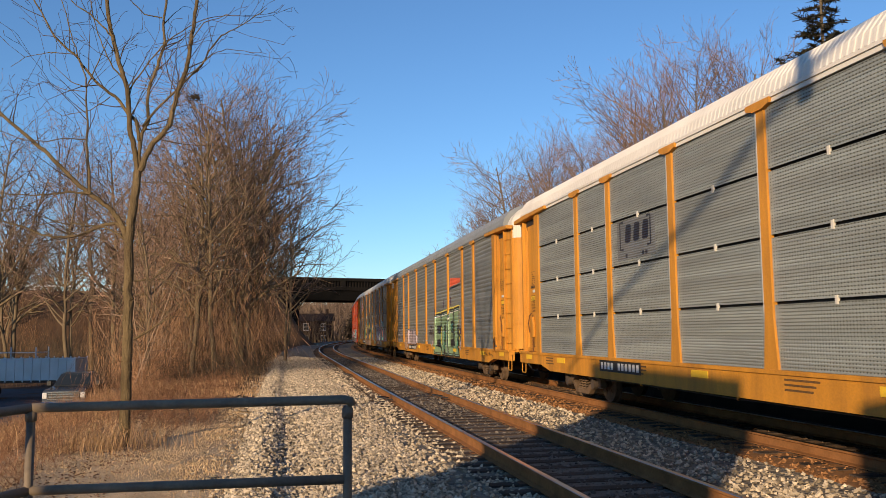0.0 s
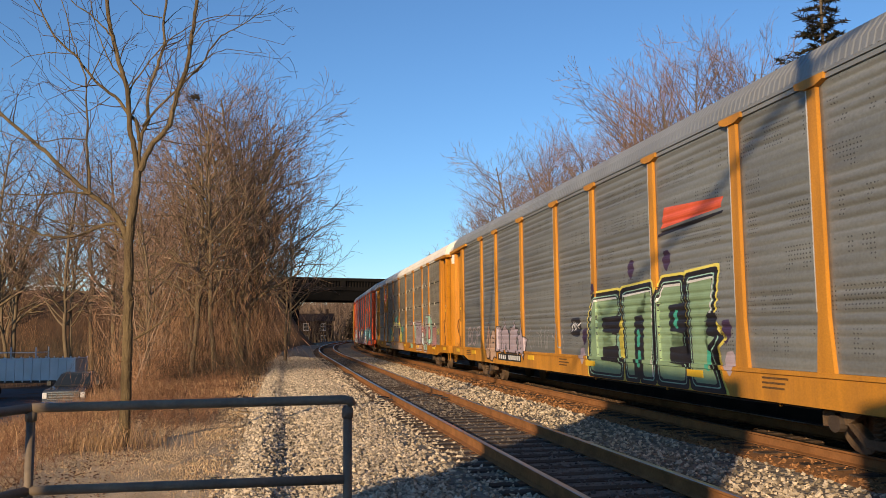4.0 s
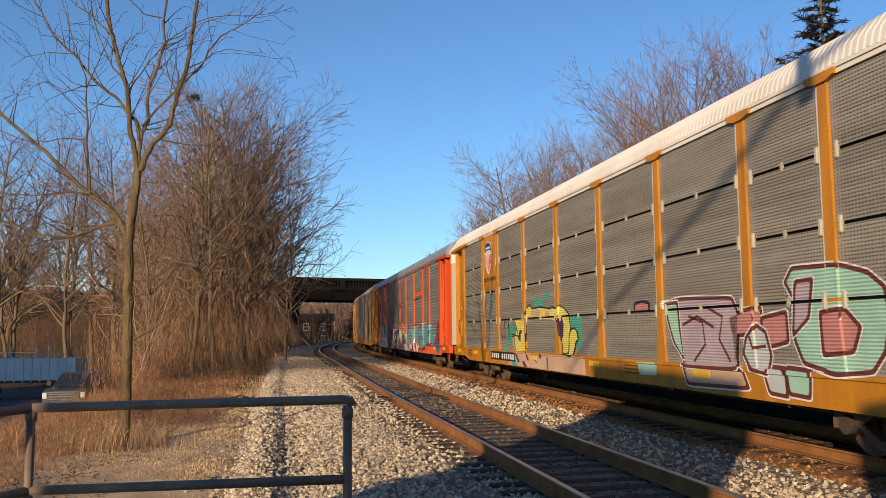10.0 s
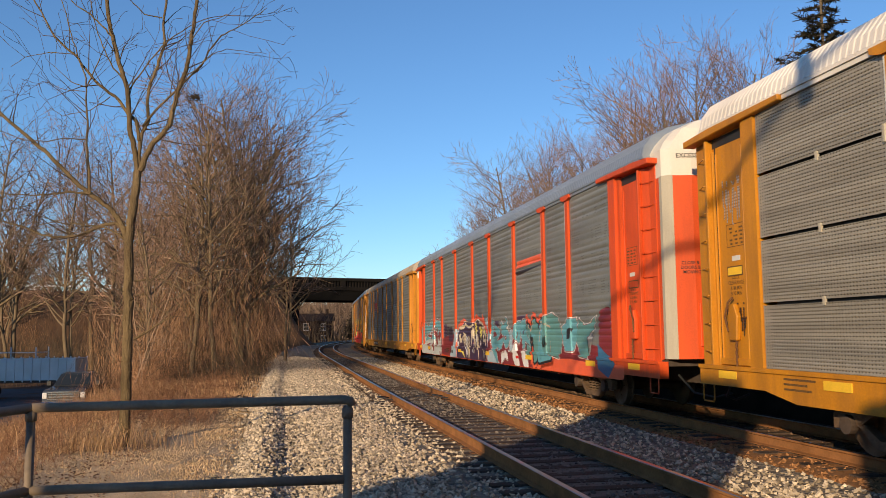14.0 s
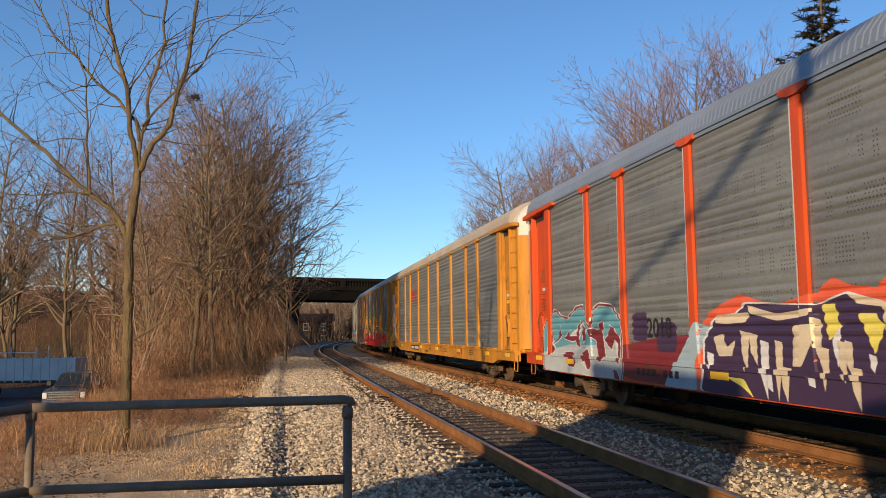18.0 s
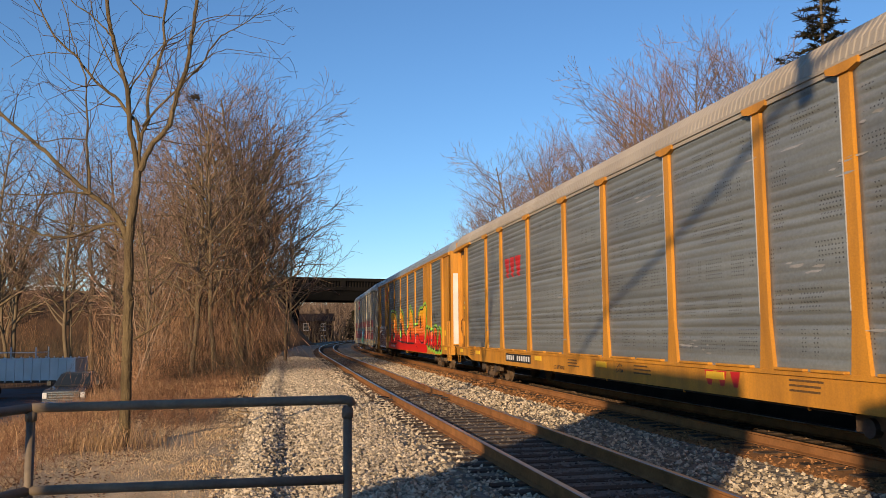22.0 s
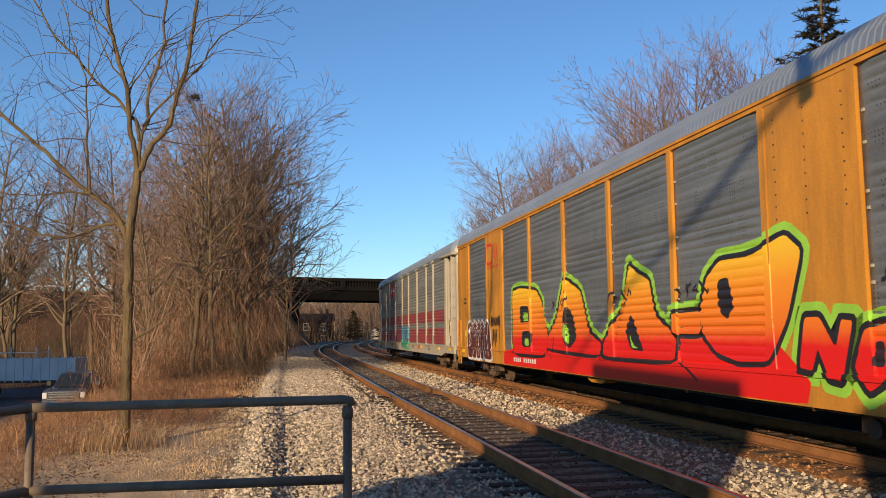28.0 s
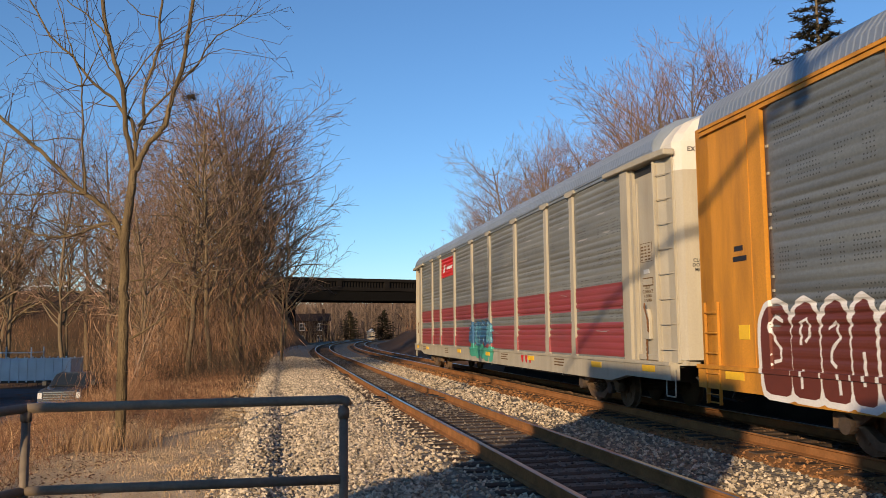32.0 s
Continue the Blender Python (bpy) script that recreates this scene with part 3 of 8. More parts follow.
# ---- the train ----
HALF = 14.975            # half of one coupled length
SILL_LOW, SILL_TOP, EAVE, ROOF_EDGE = 0.62, 1.07, 4.90, 5.00
SIDE = 1.42            # outer face of the ribbed panels
POSTS = (-12.42, -9.4, -7.4, -4.43, -1.48, 1.48, 4.43, 7.4, 9.4, 12.42)        # louvred cars
POSTS_WIDE = (-12.42, -9.4, -7.4, -4.43, -1.3, 1.3, 4.43, 7.4, 9.4, 12.42)     # cars with wide ribs
POSTS_SLIM = (-12.2, -9.4, -7.4, -4.43, -1.48, 1.48, 4.43, 7.4, 9.4, 12.2)
POST_W, POST_W_SLIM = 0.105, 0.08


def posts_of(style, slim):
    return POSTS_SLIM if slim else POSTS if style == "fine" else POSTS_WIDE


def rib_depth(style, z):
    """How far the sheet's ribs lie behind its outermost face at height z."""
    if style == "fine":
        f = (z / 0.0478) % 1.0
        return 0.010 if 0.3 < f < 0.7 else 0.0
    band = 0.28 + 0.72 * min(1.0, max(0.0, 0.55 + 0.9 * math.sin(2 * math.pi * z / 1.37 - 0.9)))
    return 0.034 * band * ((1 - math.cos(2 * math.pi * z / 0.1475)) / 2) ** 2


def rib_levels(style, z0, z1):
    step, marks = (0.0478, (0.02, 0.3, 0.3001, 0.7, 0.7001)) if style == "fine" else (0.1475, (0.0, 0.25, 0.4, 0.5, 0.6, 0.75))
    out = {z0, z1}
    k = math.floor(z0 / step)
    while k * step < z1:
        out |= {(k + m) * step for m in marks if z0 < (k + m) * step < z1}
        k += 1
    return sorted(out)


def panel(style, x0, x1, z0, z1, material, parent, label=""):
    bm = bmesh.new()
    zs = rib_levels(style, z0, z1)
    flat = 0.024 if style != "fine" else 0.004
    front = [[bm.verts.new((x, SIDE - (flat if i in (0, 1, 4, 5) else rib_depth(style, z)), z)) for z in zs] for i, x in enumerate((x0, x0 + 0.12, x0 + 0.26, x1 - 0.26, x1 - 0.12, x1))]
    for a, b in zip(front, front[1:]):
        for i in range(len(zs) - 1):
            bm.faces.new((a[i], b[i], b[i + 1], a[i + 1]))
    front = [front[0], front[-1]]
    for side in (0, 1):
        x = (x0, x1)[side]
        back = [bm.verts.new((x, SIDE - 0.06, z0)), bm.verts.new((x, SIDE - 0.06, z1))]
        bm.faces.new(front[side] + back[::-1])
    ob = part("panel", bm, material, parent, label)
    if style != "fine":
        ob.data.polygons.foreach_set("use_smooth", [len(p.vertices) == 4 for p in ob.data.polygons])
    return ob


def post(x, material, parent, style="cap", low=SILL_TOP, w=0.15):
    bm = bmesh.new()
    prism(bm, [(x - w * 1.7, low - 0.02), (x + w * 1.7, low - 0.02), (x + w, low + 0.75), (x + w * 0.9, EAVE), (x - w * 0.9, EAVE), (x - w, low + 0.75)], "y", SIDE - 0.05, SIDE + 0.035)
    if style == "cap":
        prism(bm, [(x - 0.30, EAVE - 0.01), (x - 0.32, EAVE + 0.07), (x + 0.32, EAVE + 0.07), (x + 0.30, EAVE - 0.01), (x + 0.12, EAVE - 0.06), (x - 0.12, EAVE - 0.06)], "y", SIDE - 0.02, SIDE + 0.075)
    ob = part("side_post", bm, material, parent)
    if style == "cap":
        part("edge_strip", boxes((x + w * 1.02, x + w * 1.02 + 0.022, SIDE - 0.03, SIDE + 0.03, low + 0.8, EAVE - 0.06)), SP_CREAM_PLATE, ob, "pale sealing strip along the post")
    return ob


ROOF = [(1.47, ROOF_EDGE), (1.42, 5.20), (1.25, 5.42), (0.90, 5.60), (0.45, 5.71), (0, 5.74)]


ROOF_HALF = 13.95


def roof(material, parent, label):
    """Arched roof with ribs across it."""
    xs, lift = [], []
    x = -ROOF_HALF
    while x < ROOF_HALF:
        for f, h in ((0, 0), (0.32, 0), (0.45, 1), (0.87, 1)):
            xs.append(x + f * 0.13)
            lift.append(0.013 * h)
        x += 0.13
    prof = ROOF + [(-y, z) for y, z in ROOF[-2::-1]]
    m = len(prof)
    verts = [(x, y * (1 + h * 0.3), z + h) for x, h in zip(xs, lift) for y, z in prof]
    faces = [(i * m + j, (i + 1) * m + j, (i + 1) * m + j + 1, i * m + j + 1) for i in range(len(xs) - 1) for j in range(m - 1)]
    faces += [tuple(range(m)), tuple(range((len(xs) - 1) * m, len(xs) * m))]
    return mesh_ob("roof", verts, faces, material, parent, label)


def end_shell(sign, colour, top, parent, edge=0.0):
    """Curved end doors under a domed top."""
    arc = [(-1.30, 0.0), (-1.18, 0.16), (-0.8, 0.24), (0, 0.27), (0.8, 0.24), (1.18, 0.16), (1.30, 0.0)]
    face = 14.40
    bm = bmesh.new()
    prism(bm, [(sign * (face + b), y) for y, b in arc] + [(sign * 13.9, 1.30), (sign * 13.9, -1.30)], "z", 1.12, 4.53)
    part("end_door", bm, colour, parent)
    if edge:
        bm = bmesh.new()
        prism(bm, [(sign * (face + b + 0.006), y * 1.003) for y, b in ((1.30, 0.0), (1.18, 0.16), (edge, 0.16 + (1.18 - edge) * 0.21))] + [(sign * (face - 0.1), edge), (sign * (face - 0.1), 1.303)], "z", 1.12, 4.54)
        part("door_edge", bm, CREAM, parent, "pale painted edge of the end door")
    bm = bmesh.new()
    rows = []
    for z, w, back in ((4.53, 1.30, 0.0), (5.05, 1.30, 0.0), (5.22, 1.2, 0.02), (5.45, 0.98, 0.05), (5.62, 0.62, 0.1), (5.70, 0.3, 0.14)):
        rows.append([bm.verts.new((sign * (face + b - back), y * w / 1.30, z)) for y, b in arc])
    for r0, r1 in zip(rows, rows[1:]):
        for j in range(len(arc) - 1):
            bm.faces.new((r0[j], r0[j + 1], r1[j + 1], r1[j]))
    bm.faces.new(rows[-1])
    back_row = [[bm.verts.new((sign * 13.85, y * w / 1.30, z)) for y, _ in ((-1.30, 0), (1.30, 0))] for z, w in ((4.53, 1.30), (5.05, 1.30), (5.22, 1.2), (5.45, 0.98), (5.62, 0.62), (5.70, 0.3))]
    for k in range(5):
        bm.faces.new((rows[k][0], rows[k + 1][0], back_row[k + 1][0], back_row[k][0]))
        bm.faces.new((rows[k][-1], rows[k + 1][-1], back_row[k + 1][1], back_row[k][1]))
    bm.faces.new((rows[-1][0], rows[-1][-1], back_row[-1][1], back_row[-1][0]))
    return part("end_cap", bm, top, parent, "white painted top of the end")


def ladder(parent, material, x, y, z0, z1, rungs, w=0.46, stiles=True):
    """Bent round rungs that stand off the sheet, between two slim stiles."""
    bm = bmesh.new()
    for dx in (-w / 2, w / 2):
        if stiles:
            box(bm, x + dx - 0.014, x + dx + 0.014, y, y + 0.045, z0, z1)
        else:
            box(bm, x + dx - 0.006, x + dx + 0.006, y, y + 0.035, z0, z1)
    lad = part("ladder", bm, material, parent)
    first = None
    for i in range(rungs):
        z = z0 + (z1 - z0) * (i + 0.5) / rungs
        if first is None:
            first = part("rung", tube(bmesh.new(), [(x - w / 2, y, 0), (x - w / 2 + 0.02, y + 0.055, 0), (x + w / 2 - 0.02, y + 0.055, 0), (x + w / 2, y, 0)], 0.0085, 6), material, lad)
            first.matrix_local = Matrix.Translation((0, 0, z))
        else:
            share(first, "rung", lad, Matrix.Translation((0, 0, z)))
    return lad


def truck(x, parent, tag):
    """A four-wheel bogie under the car; its wheelsets turn."""
    bm = boxes((x - 0.25, x + 0.25, -1.0, 1.0, 0.45, 0.70), bevel=0.02)
    t = part("truck", bm, TRUCK_DUST, parent, "brake-dusted steel bogie")
    for sy in (-1, 1):
        y0, y1 = min(sy * 1.0, sy * 1.14), max(sy * 1.0, sy * 1.14)
        bm = bmesh.new()
        prism(bm, [(x - 1.22, 0.34), (x - 1.22, 0.55), (x - 0.66, 0.70), (x - 0.3, 0.74), (x + 0.3, 0.74), (x + 0.66, 0.70), (x + 1.22, 0.55), (x + 1.22, 0.34), (x + 0.72, 0.40), (x + 0.42, 0.58), (x - 0.42, 0.58), (x - 0.72, 0.40)], "y", y0, y1)
        prism(bm, [(x - 0.74, 0.42), (x - 0.60, 0.44), (x - 0.32, 0.26), (x + 0.32, 0.26), (x + 0.60, 0.44), (x + 0.74, 0.42), (x + 0.40, 0.15), (x - 0.40, 0.15)], "y", y0, y1)
        bmesh.ops.bevel(bm, geom=bm.edges[:], offset=0.012, segments=1, affect="EDGES")
        part("side_frame", bm, TRUCK_DUST, t)
        for k in (-0.20, 0.0, 0.20):
            coil = [(x + k + 0.062 * math.cos(a * math.pi / 4), sy * 1.07 + 0.062 * math.sin(a * math.pi / 4), 0.265 + a * 0.0073) for a in range(44)]
            part("coil_spring", tube(bmesh.new(), coil, 0.016, 5), TRUCK_DUST, t)
        for k in (-0.88, 0.88):
            part("bearing_cap", disc(bmesh.new(), (x + k, 0.42), 0.125, sy * 1.10, sy * 1.21, 12), GRIME, t)
    sets = []
    for k in (-0.88, 0.88):
        bm = bmesh.new()
        for sy in (-1, 1):
            disc(bm, (0, 0), 0.42, sy * 0.69, sy * 0.80, 24)
            disc(bm, (0, 0), 0.455, sy * 0.66, sy * 0.69, 24)
            disc(bm, (0, 0), 0.14, sy * 0.8, sy * 0.84, 12)
            for q in range(5):
                a = q * 2 * math.pi / 5
                box(bm, 0.24 * math.cos(a) - 0.045, 0.24 * math.cos(a) + 0.045, sy * 0.80, sy * 0.815, 0.24 * math.sin(a) - 0.045, 0.24 * math.sin(a) + 0.045)
        disc(bm, (0, 0), 0.085, -0.9, 0.9, 10)
        w = part("wheelset", bm, TRUCK_DUST, t, "worn steel wheels on an axle")
        w.matrix_local = Matrix.Translation((x + k, 0, 0.42))
        sets.append((w, x + k))
    return sets


def lettering(text, size, material, parent, m, label=""):
    """Flat painted words, as a mesh."""
    cu = bpy.data.curves.new("words", "FONT")
    cu.body, cu.size, cu.align_x, cu.align_y, cu.resolution_u = text, size, "CENTER", "CENTER", 2
    cu.offset = size * 0.016
    tmp = bpy.data.objects.new("words", cu)
    me = bpy.data.meshes.new_from_object(tmp)
    bpy.data.objects.remove(tmp)
    me.materials.append(material)
    ob = new("lettering", me)
    ob.parent = parent
    ob.matrix_local = m
    if label:
        ob["label"] = label
    return ob


def door_writing(sg, e, colour):
    """Words on the end doors: they stand on the outermost bulge, facing along the track."""
    turn = pose(0, 0, 0, 90, 0, 90 * sg)
    for words, z, size, y in (("EXCESS HEIGHT CAR", 4.9, 0.12, 0.52), ("CLOSE & LOCK\nDOORS BEFORE\nMOVING CAR", 2.8, 0.085, 0.76)):
        ob = lettering(words, size, BLACK, e, Matrix.Translation((sg * 14.672, -sg * y, z)) @ turn, "black stencilled words")
        for v in ob.data.vertices:
            v.co.z = float(np.interp(abs(v.co.x - y), (0, 0.8, 1.18, 1.30), (0.27, 0.24, 0.16, 0.0))) - 0.27 + 0.006
    for y0 in (-0.75, 0.3):
        part("door_hatch", boxes((min(sg * 14.6, sg * 14.672), max(sg * 14.6, sg * 14.672), y0, y0 + 0.45, 1.35, 2.15), bevel=0.01), colour, e)


WHEELS = []


def autorack(label, colour, panels, roof_mat, style="wide", rows=1, behind_seed=1, top=WHITE, solid_bays=(), ends=None, slim=False, edge=0.0, out=0.22):
    """A closed car carrier; out: how far its end bays lie beyond the usual place. Its +y side faces the path; +x is its far end."""
    e = empty("autorack_car")
    tagged(e, label, "freight car", group="autorack cars of the train")
    wheels = []
    out = 0.0 if slim else out
    posts = (-12.2 - out, *posts_of(style, slim)[1:-1], 12.2 + out)
    end = 14.2 if slim else 14.25 + out
    part("underframe", boxes((-14.3, 14.3, -1.3, 1.3, 0.98, 1.1), (-14.4, 14.4, -0.3, 0.3, 0.62, 0.98), (-6.0, -5.6, -1.2, 1.2, 0.7, 0.98), (5.6, 6.0, -1.2, 1.2, 0.7, 0.98), (-3.4, -1.6, -0.9, -0.4, 0.5, 0.95), (2.4, 4.6, -0.9, 0.9, 0.55, 0.95), (-9, 9, 0.62, 0.68, 0.6, 0.66)), GRIME, e)
    if slim:
        bm = bmesh.new()
        prism(bm, [(-0.8, 0.75), (-0.6, 0.52), (-0.4, 0.47), (0.2, 0.47), (0.4, 0.52), (0.5, 0.75)], "y", 0.95, SIDE - 0.16)
        part("belly_bracket", bm, colour, e)
    for sy in (-1, 1):
        bm = bmesh.new()
        lip = 0.70 if slim else 0.76
        prism(bm, [(-14.35, lip), (-14.35, SILL_TOP), (14.35, SILL_TOP), (14.35, lip), (12.4, lip), (11.6, SILL_LOW), (-11.6, SILL_LOW), (-12.4, lip)], "y", sy * (SIDE - 0.16), sy * (SIDE + 0.02))
        box(bm, -14.35, 14.35, sy * (SIDE - 0.02), sy * (SIDE + 0.05), SILL_TOP - 0.05, SILL_TOP + 0.012)
        part("side_sill", bm, colour, e)
        part("eave_rail", boxes((-14.0, 14.0, sy * (SIDE - 0.1), sy * (SIDE + 0.03), EAVE - 0.01, ROOF_EDGE - 0.04), (-14.0, 14.0, sy * (SIDE - 0.1), sy * (SIDE + 0.055), ROOF_EDGE - 0.04, ROOF_EDGE + 0.01)), roof_mat if not slim else colour, e)
    sag = random.Random(behind_seed)
    pipe = [(-9.0 + i * 0.9, SIDE - 0.14, 0.575 + sag.uniform(-0.008, 0.008)) for i in range(21)]
    part("brake_pipe", tube(bmesh.new(), pipe, 0.014, 6), GRIME, e, "brake pipe slung under the sill")
    for i in (1, 5, 9, 13, 17):
        part("pipe_hanger", boxes((pipe[i][0] - 0.02, pipe[i][0] + 0.02, SIDE - 0.16, SIDE - 0.12, 0.55, 0.66), bevel=0.006), colour, e)
    part("far_side", boxes((-14.3, 14.3, -SIDE, -SIDE + 0.05, SILL_TOP, EAVE)), panels, e)
    # panels between the posts
    for i, (x0, x1) in enumerate(zip(posts, posts[1:])):
        if i in solid_bays:
            part("blind_panel", boxes((x0 + 0.1, x1 - 0.1, SIDE - 0.06, SIDE + 0.02, SILL_TOP, EAVE)), colour, e)
            continue
        hs = np.linspace(SILL_TOP, EAVE, rows + 1)
        for k in range(rows):
            panel(style, x0 + 0.06, x1 - 0.06, hs[k] + 0.014, hs[k + 1] - (0.03 if rows > 1 else 0.0), panels, e)
    if colour in (YELLOW, CREAM) and panels is not PANEL_GREY and rows == 1 and not slim:
        for x0, x1 in zip(posts, posts[1:]):
            for k in (0.3, 0.72):
                m, w = x0 + (x1 - x0) * k, (x1 - x0) * 0.17
                part("sill_bar", boxes((m - w, m + w, SIDE - 0.02, SIDE + 0.075, SILL_TOP + 0.012, SILL_TOP + 0.05), bevel=0.008), colour, e)
    if rows > 1:
        # black sheet that stands in for the dark behind the slots
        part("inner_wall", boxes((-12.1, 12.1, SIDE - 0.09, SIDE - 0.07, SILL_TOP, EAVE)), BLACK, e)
    for x in posts[1:-1]:
        post(x, colour, e, "plain" if slim else "cap", w=POST_W_SLIM if slim else POST_W)
    roof(roof_mat, e, "")
    for sg in (-1, 1):
        # end bay: edge post, recessed door pocket, ladder and corner
        def span(a, b):
            return min(sg * a, sg * b), max(sg * a, sg * b)

        def bay(a, b):
            return span(a + out, b + out)
        part("end_bay", boxes((*span(12.3 + out, end - 0.05), -SIDE + 0.02, SIDE - 0.10, SILL_TOP, EAVE)), colour, e)
        part("edge_post", boxes((*bay(12.16, 12.5), SIDE - 0.11, SIDE + 0.035, SILL_TOP - 0.05, EAVE)), colour, e)
        part("edge_flange", boxes((*bay(12.5, 12.62), SIDE - 0.11, SIDE - 0.03, SILL_TOP, EAVE)), colour, e)
        if not slim:
            part("corner_flange", boxes((*bay(13.64, 13.69), SIDE - 0.11, SIDE + 0.03, SILL_TOP, EAVE - 0.1), (*bay(13.58, 13.64), SIDE - 0.11, SIDE - 0.06, SILL_TOP, EAVE - 0.3), bevel=0.006), colour, e)
            # the ladder bay is splayed: it falls back towards the end
            x_in, deep = 13.69 + out, 0.17
            splay = math.atan2(deep, end - x_in)
            bm = bmesh.new()
            prism(bm, [(sg * x_in, SIDE - 0.02), (sg * end, SIDE - 0.02 - deep), (sg * end, SIDE - 0.5), (sg * x_in, SIDE - 0.5)], "z", SILL_TOP - 0.05, EAVE - 0.1)
            part("corner_sheet", bm, colour, e)
            part("corner_post", boxes((*span(end, end + 0.03), SIDE - 0.27, SIDE - 0.2, SILL_TOP - 0.05, EAVE - 0.02), bevel=0.006), colour, e)
            bm = bmesh.new()
            prism(bm, [(sg * 11.6, EAVE - 0.02), (sg * (14.3 + out), EAVE - 0.09), (sg * (14.3 + out), EAVE + 0.02), (sg * 13.6, EAVE + 0.055), (sg * 11.6, EAVE + 0.07)], "y", SIDE - 0.12, SIDE + 0.1)
            bmesh.ops.bevel(bm, geom=bm.edges[:], offset=0.012, segments=1, affect="EDGES")
            part("door_track", bm, colour, e)
            # the shadow under the track, drawn as a black strip
            part("track_slot", boxes((*bay(12.5, 13.64), SIDE - 0.12, SIDE - 0.094, EAVE - 0.24, EAVE - 0.08)), BLACK, e, "black strip for the shadow under the door track")
            # no real opening: a black strip gives the gap its darkness
            part("pocket_gap", boxes((*bay(13.545, 13.58), SIDE - 0.12, SIDE - 0.095, SILL_TOP + 0.1, EAVE - 0.2)), BLACK, e, "black strip for the dark gap beside the door pocket")
            lad = ladder(e, colour, 0, 0, SILL_TOP, EAVE - 0.16, 8, w=0.5, stiles=False)
            lad.matrix_local = Matrix.Translation((sg * (x_in + end) / 2, SIDE - 0.02 - deep / 2, 0)) @ Matrix.Rotation(-sg * splay, 4, "Z")
            # pressed ribs and hinges of the pocket sheet
            part("pocket_rib", boxes((*bay(12.70, 12.73), SIDE - 0.1, SIDE - 0.07, SILL_TOP + 0.1, EAVE - 0.35), bevel=0.006), colour, e)
            part("pocket_rib", boxes((*bay(13.50, 13.53), SIDE - 0.1, SIDE - 0.075, SILL_TOP + 0.1, EAVE - 0.35), bevel=0.006), colour, e)
            part("pocket_kick", boxes((*bay(12.62, 13.58), SIDE - 0.1, SIDE - 0.06, SILL_TOP + 0.02, SILL_TOP + 0.13), bevel=0.01), colour, e)
            # hand brake gear, its lever and chain
            bm = bmesh.new()
            prism(bm, [(sg * (12.98 + out), 1.48), (sg * (12.94 + out), 1.86), (sg * (13.04 + out), 2.06), (sg * (13.16 + out), 2.06), (sg * (13.24 + out), 1.86), (sg * (13.22 + out), 1.48)], "y", SIDE - 0.1, SIDE - 0.02)
            bmesh.ops.bevel(bm, geom=bm.edges[:], offset=0.015, segments=1, affect="EDGES")
            gear = part("brake_gear", bm, colour, e, "hand brake gear box under grime")
            part("brake_lever", tube(bmesh.new(), [(sg * (13.20 + out), SIDE - 0.01, 1.62), (sg * (13.24 + out), SIDE + 0.02, 1.86), (sg * (13.12 + out), SIDE + 0.02, 2.08), (sg * (13.05 + out), SIDE - 0.02, 2.16)], 0.018, 6), RUST, gear, "rusty bent lever")
            for k in range(9):
                z = 1.5 - k * 0.052
                part("chain_link", boxes((*bay(13.04 - 0.012 * (1 + k % 2), 13.04 + 0.012 * (1 + k % 2)), SIDE - 0.06, SIDE - 0.06 + 0.014 * (2 - k % 2), z - 0.034, z + 0.03), bevel=0.005), RUST, gear)
            # stencilled tables and notices
            rs = random.Random(int(behind_seed * 10 + sg))
            for col in range(3):
                for k in range(5):
                    if rs.random() < 0.85:
                        w0 = 12.80 + col * 0.155
                        part("stencil_line", boxes((*bay(w0, w0 + rs.uniform(0.06, 0.12)), SIDE - 0.099, SIDE - 0.0965, 3.0 + k * 0.062, 3.028 + k * 0.062)), STENCIL, e)
            frame_ = part("stencil_frame", boxes((*bay(12.77, 13.28), SIDE - 0.099, SIDE - 0.097, 2.965, 2.975), (*bay(12.77, 13.28), SIDE - 0.099, SIDE - 0.097, 3.325, 3.335), (*bay(12.765, 12.775), SIDE - 0.099, SIDE - 0.097, 2.965, 3.335), (*bay(13.275, 13.285), SIDE - 0.099, SIDE - 0.097, 2.965, 3.335)), STENCIL, e)
            lettering("DECK\nCLEARANCE\nA 84 MIN\nB 92 MIN", 0.085, STENCIL, e, Matrix.Translation((sg * (13.05 + out), SIDE - 0.0965, 2.35)) @ pose(0, 0, 0, 90, 0, 180), "dark stencilled clearances")
            part("white_notice", boxes((*bay(12.9, 13.14), SIDE - 0.1, SIDE - 0.094, 2.74, 2.82)), SP_CREAM_PLATE, e, "small white sticker")
            plate_ = part("notice_plate", boxes((*bay(12.84, 13.3), SIDE - 0.1, SIDE - 0.094, 2.5, 2.66)), STENCIL, e)
            part("notice", boxes((*bay(12.86, 13.28), SIDE - 0.1, SIDE - 0.092, 2.52, 2.64)), colour if colour is ORANGE or colour is CREAM else SAFETY, plate_, "notice in a dark border")
        else:
            part("corner_post", boxes((*span(12.62, end), SIDE - 0.11, SIDE - 0.02, SILL_TOP - 0.3, EAVE)), colour, e)
            ladder(e, colour, sg * (end - 0.35), SIDE - 0.01, 0.45, 2.1, 5, w=0.42)
            part("notice_plate", boxes((*span(12.75, 13.05), SIDE - 0.018, SIDE - 0.01, 1.5, 1.72)), SAFETY, e, "yellow notice plate")
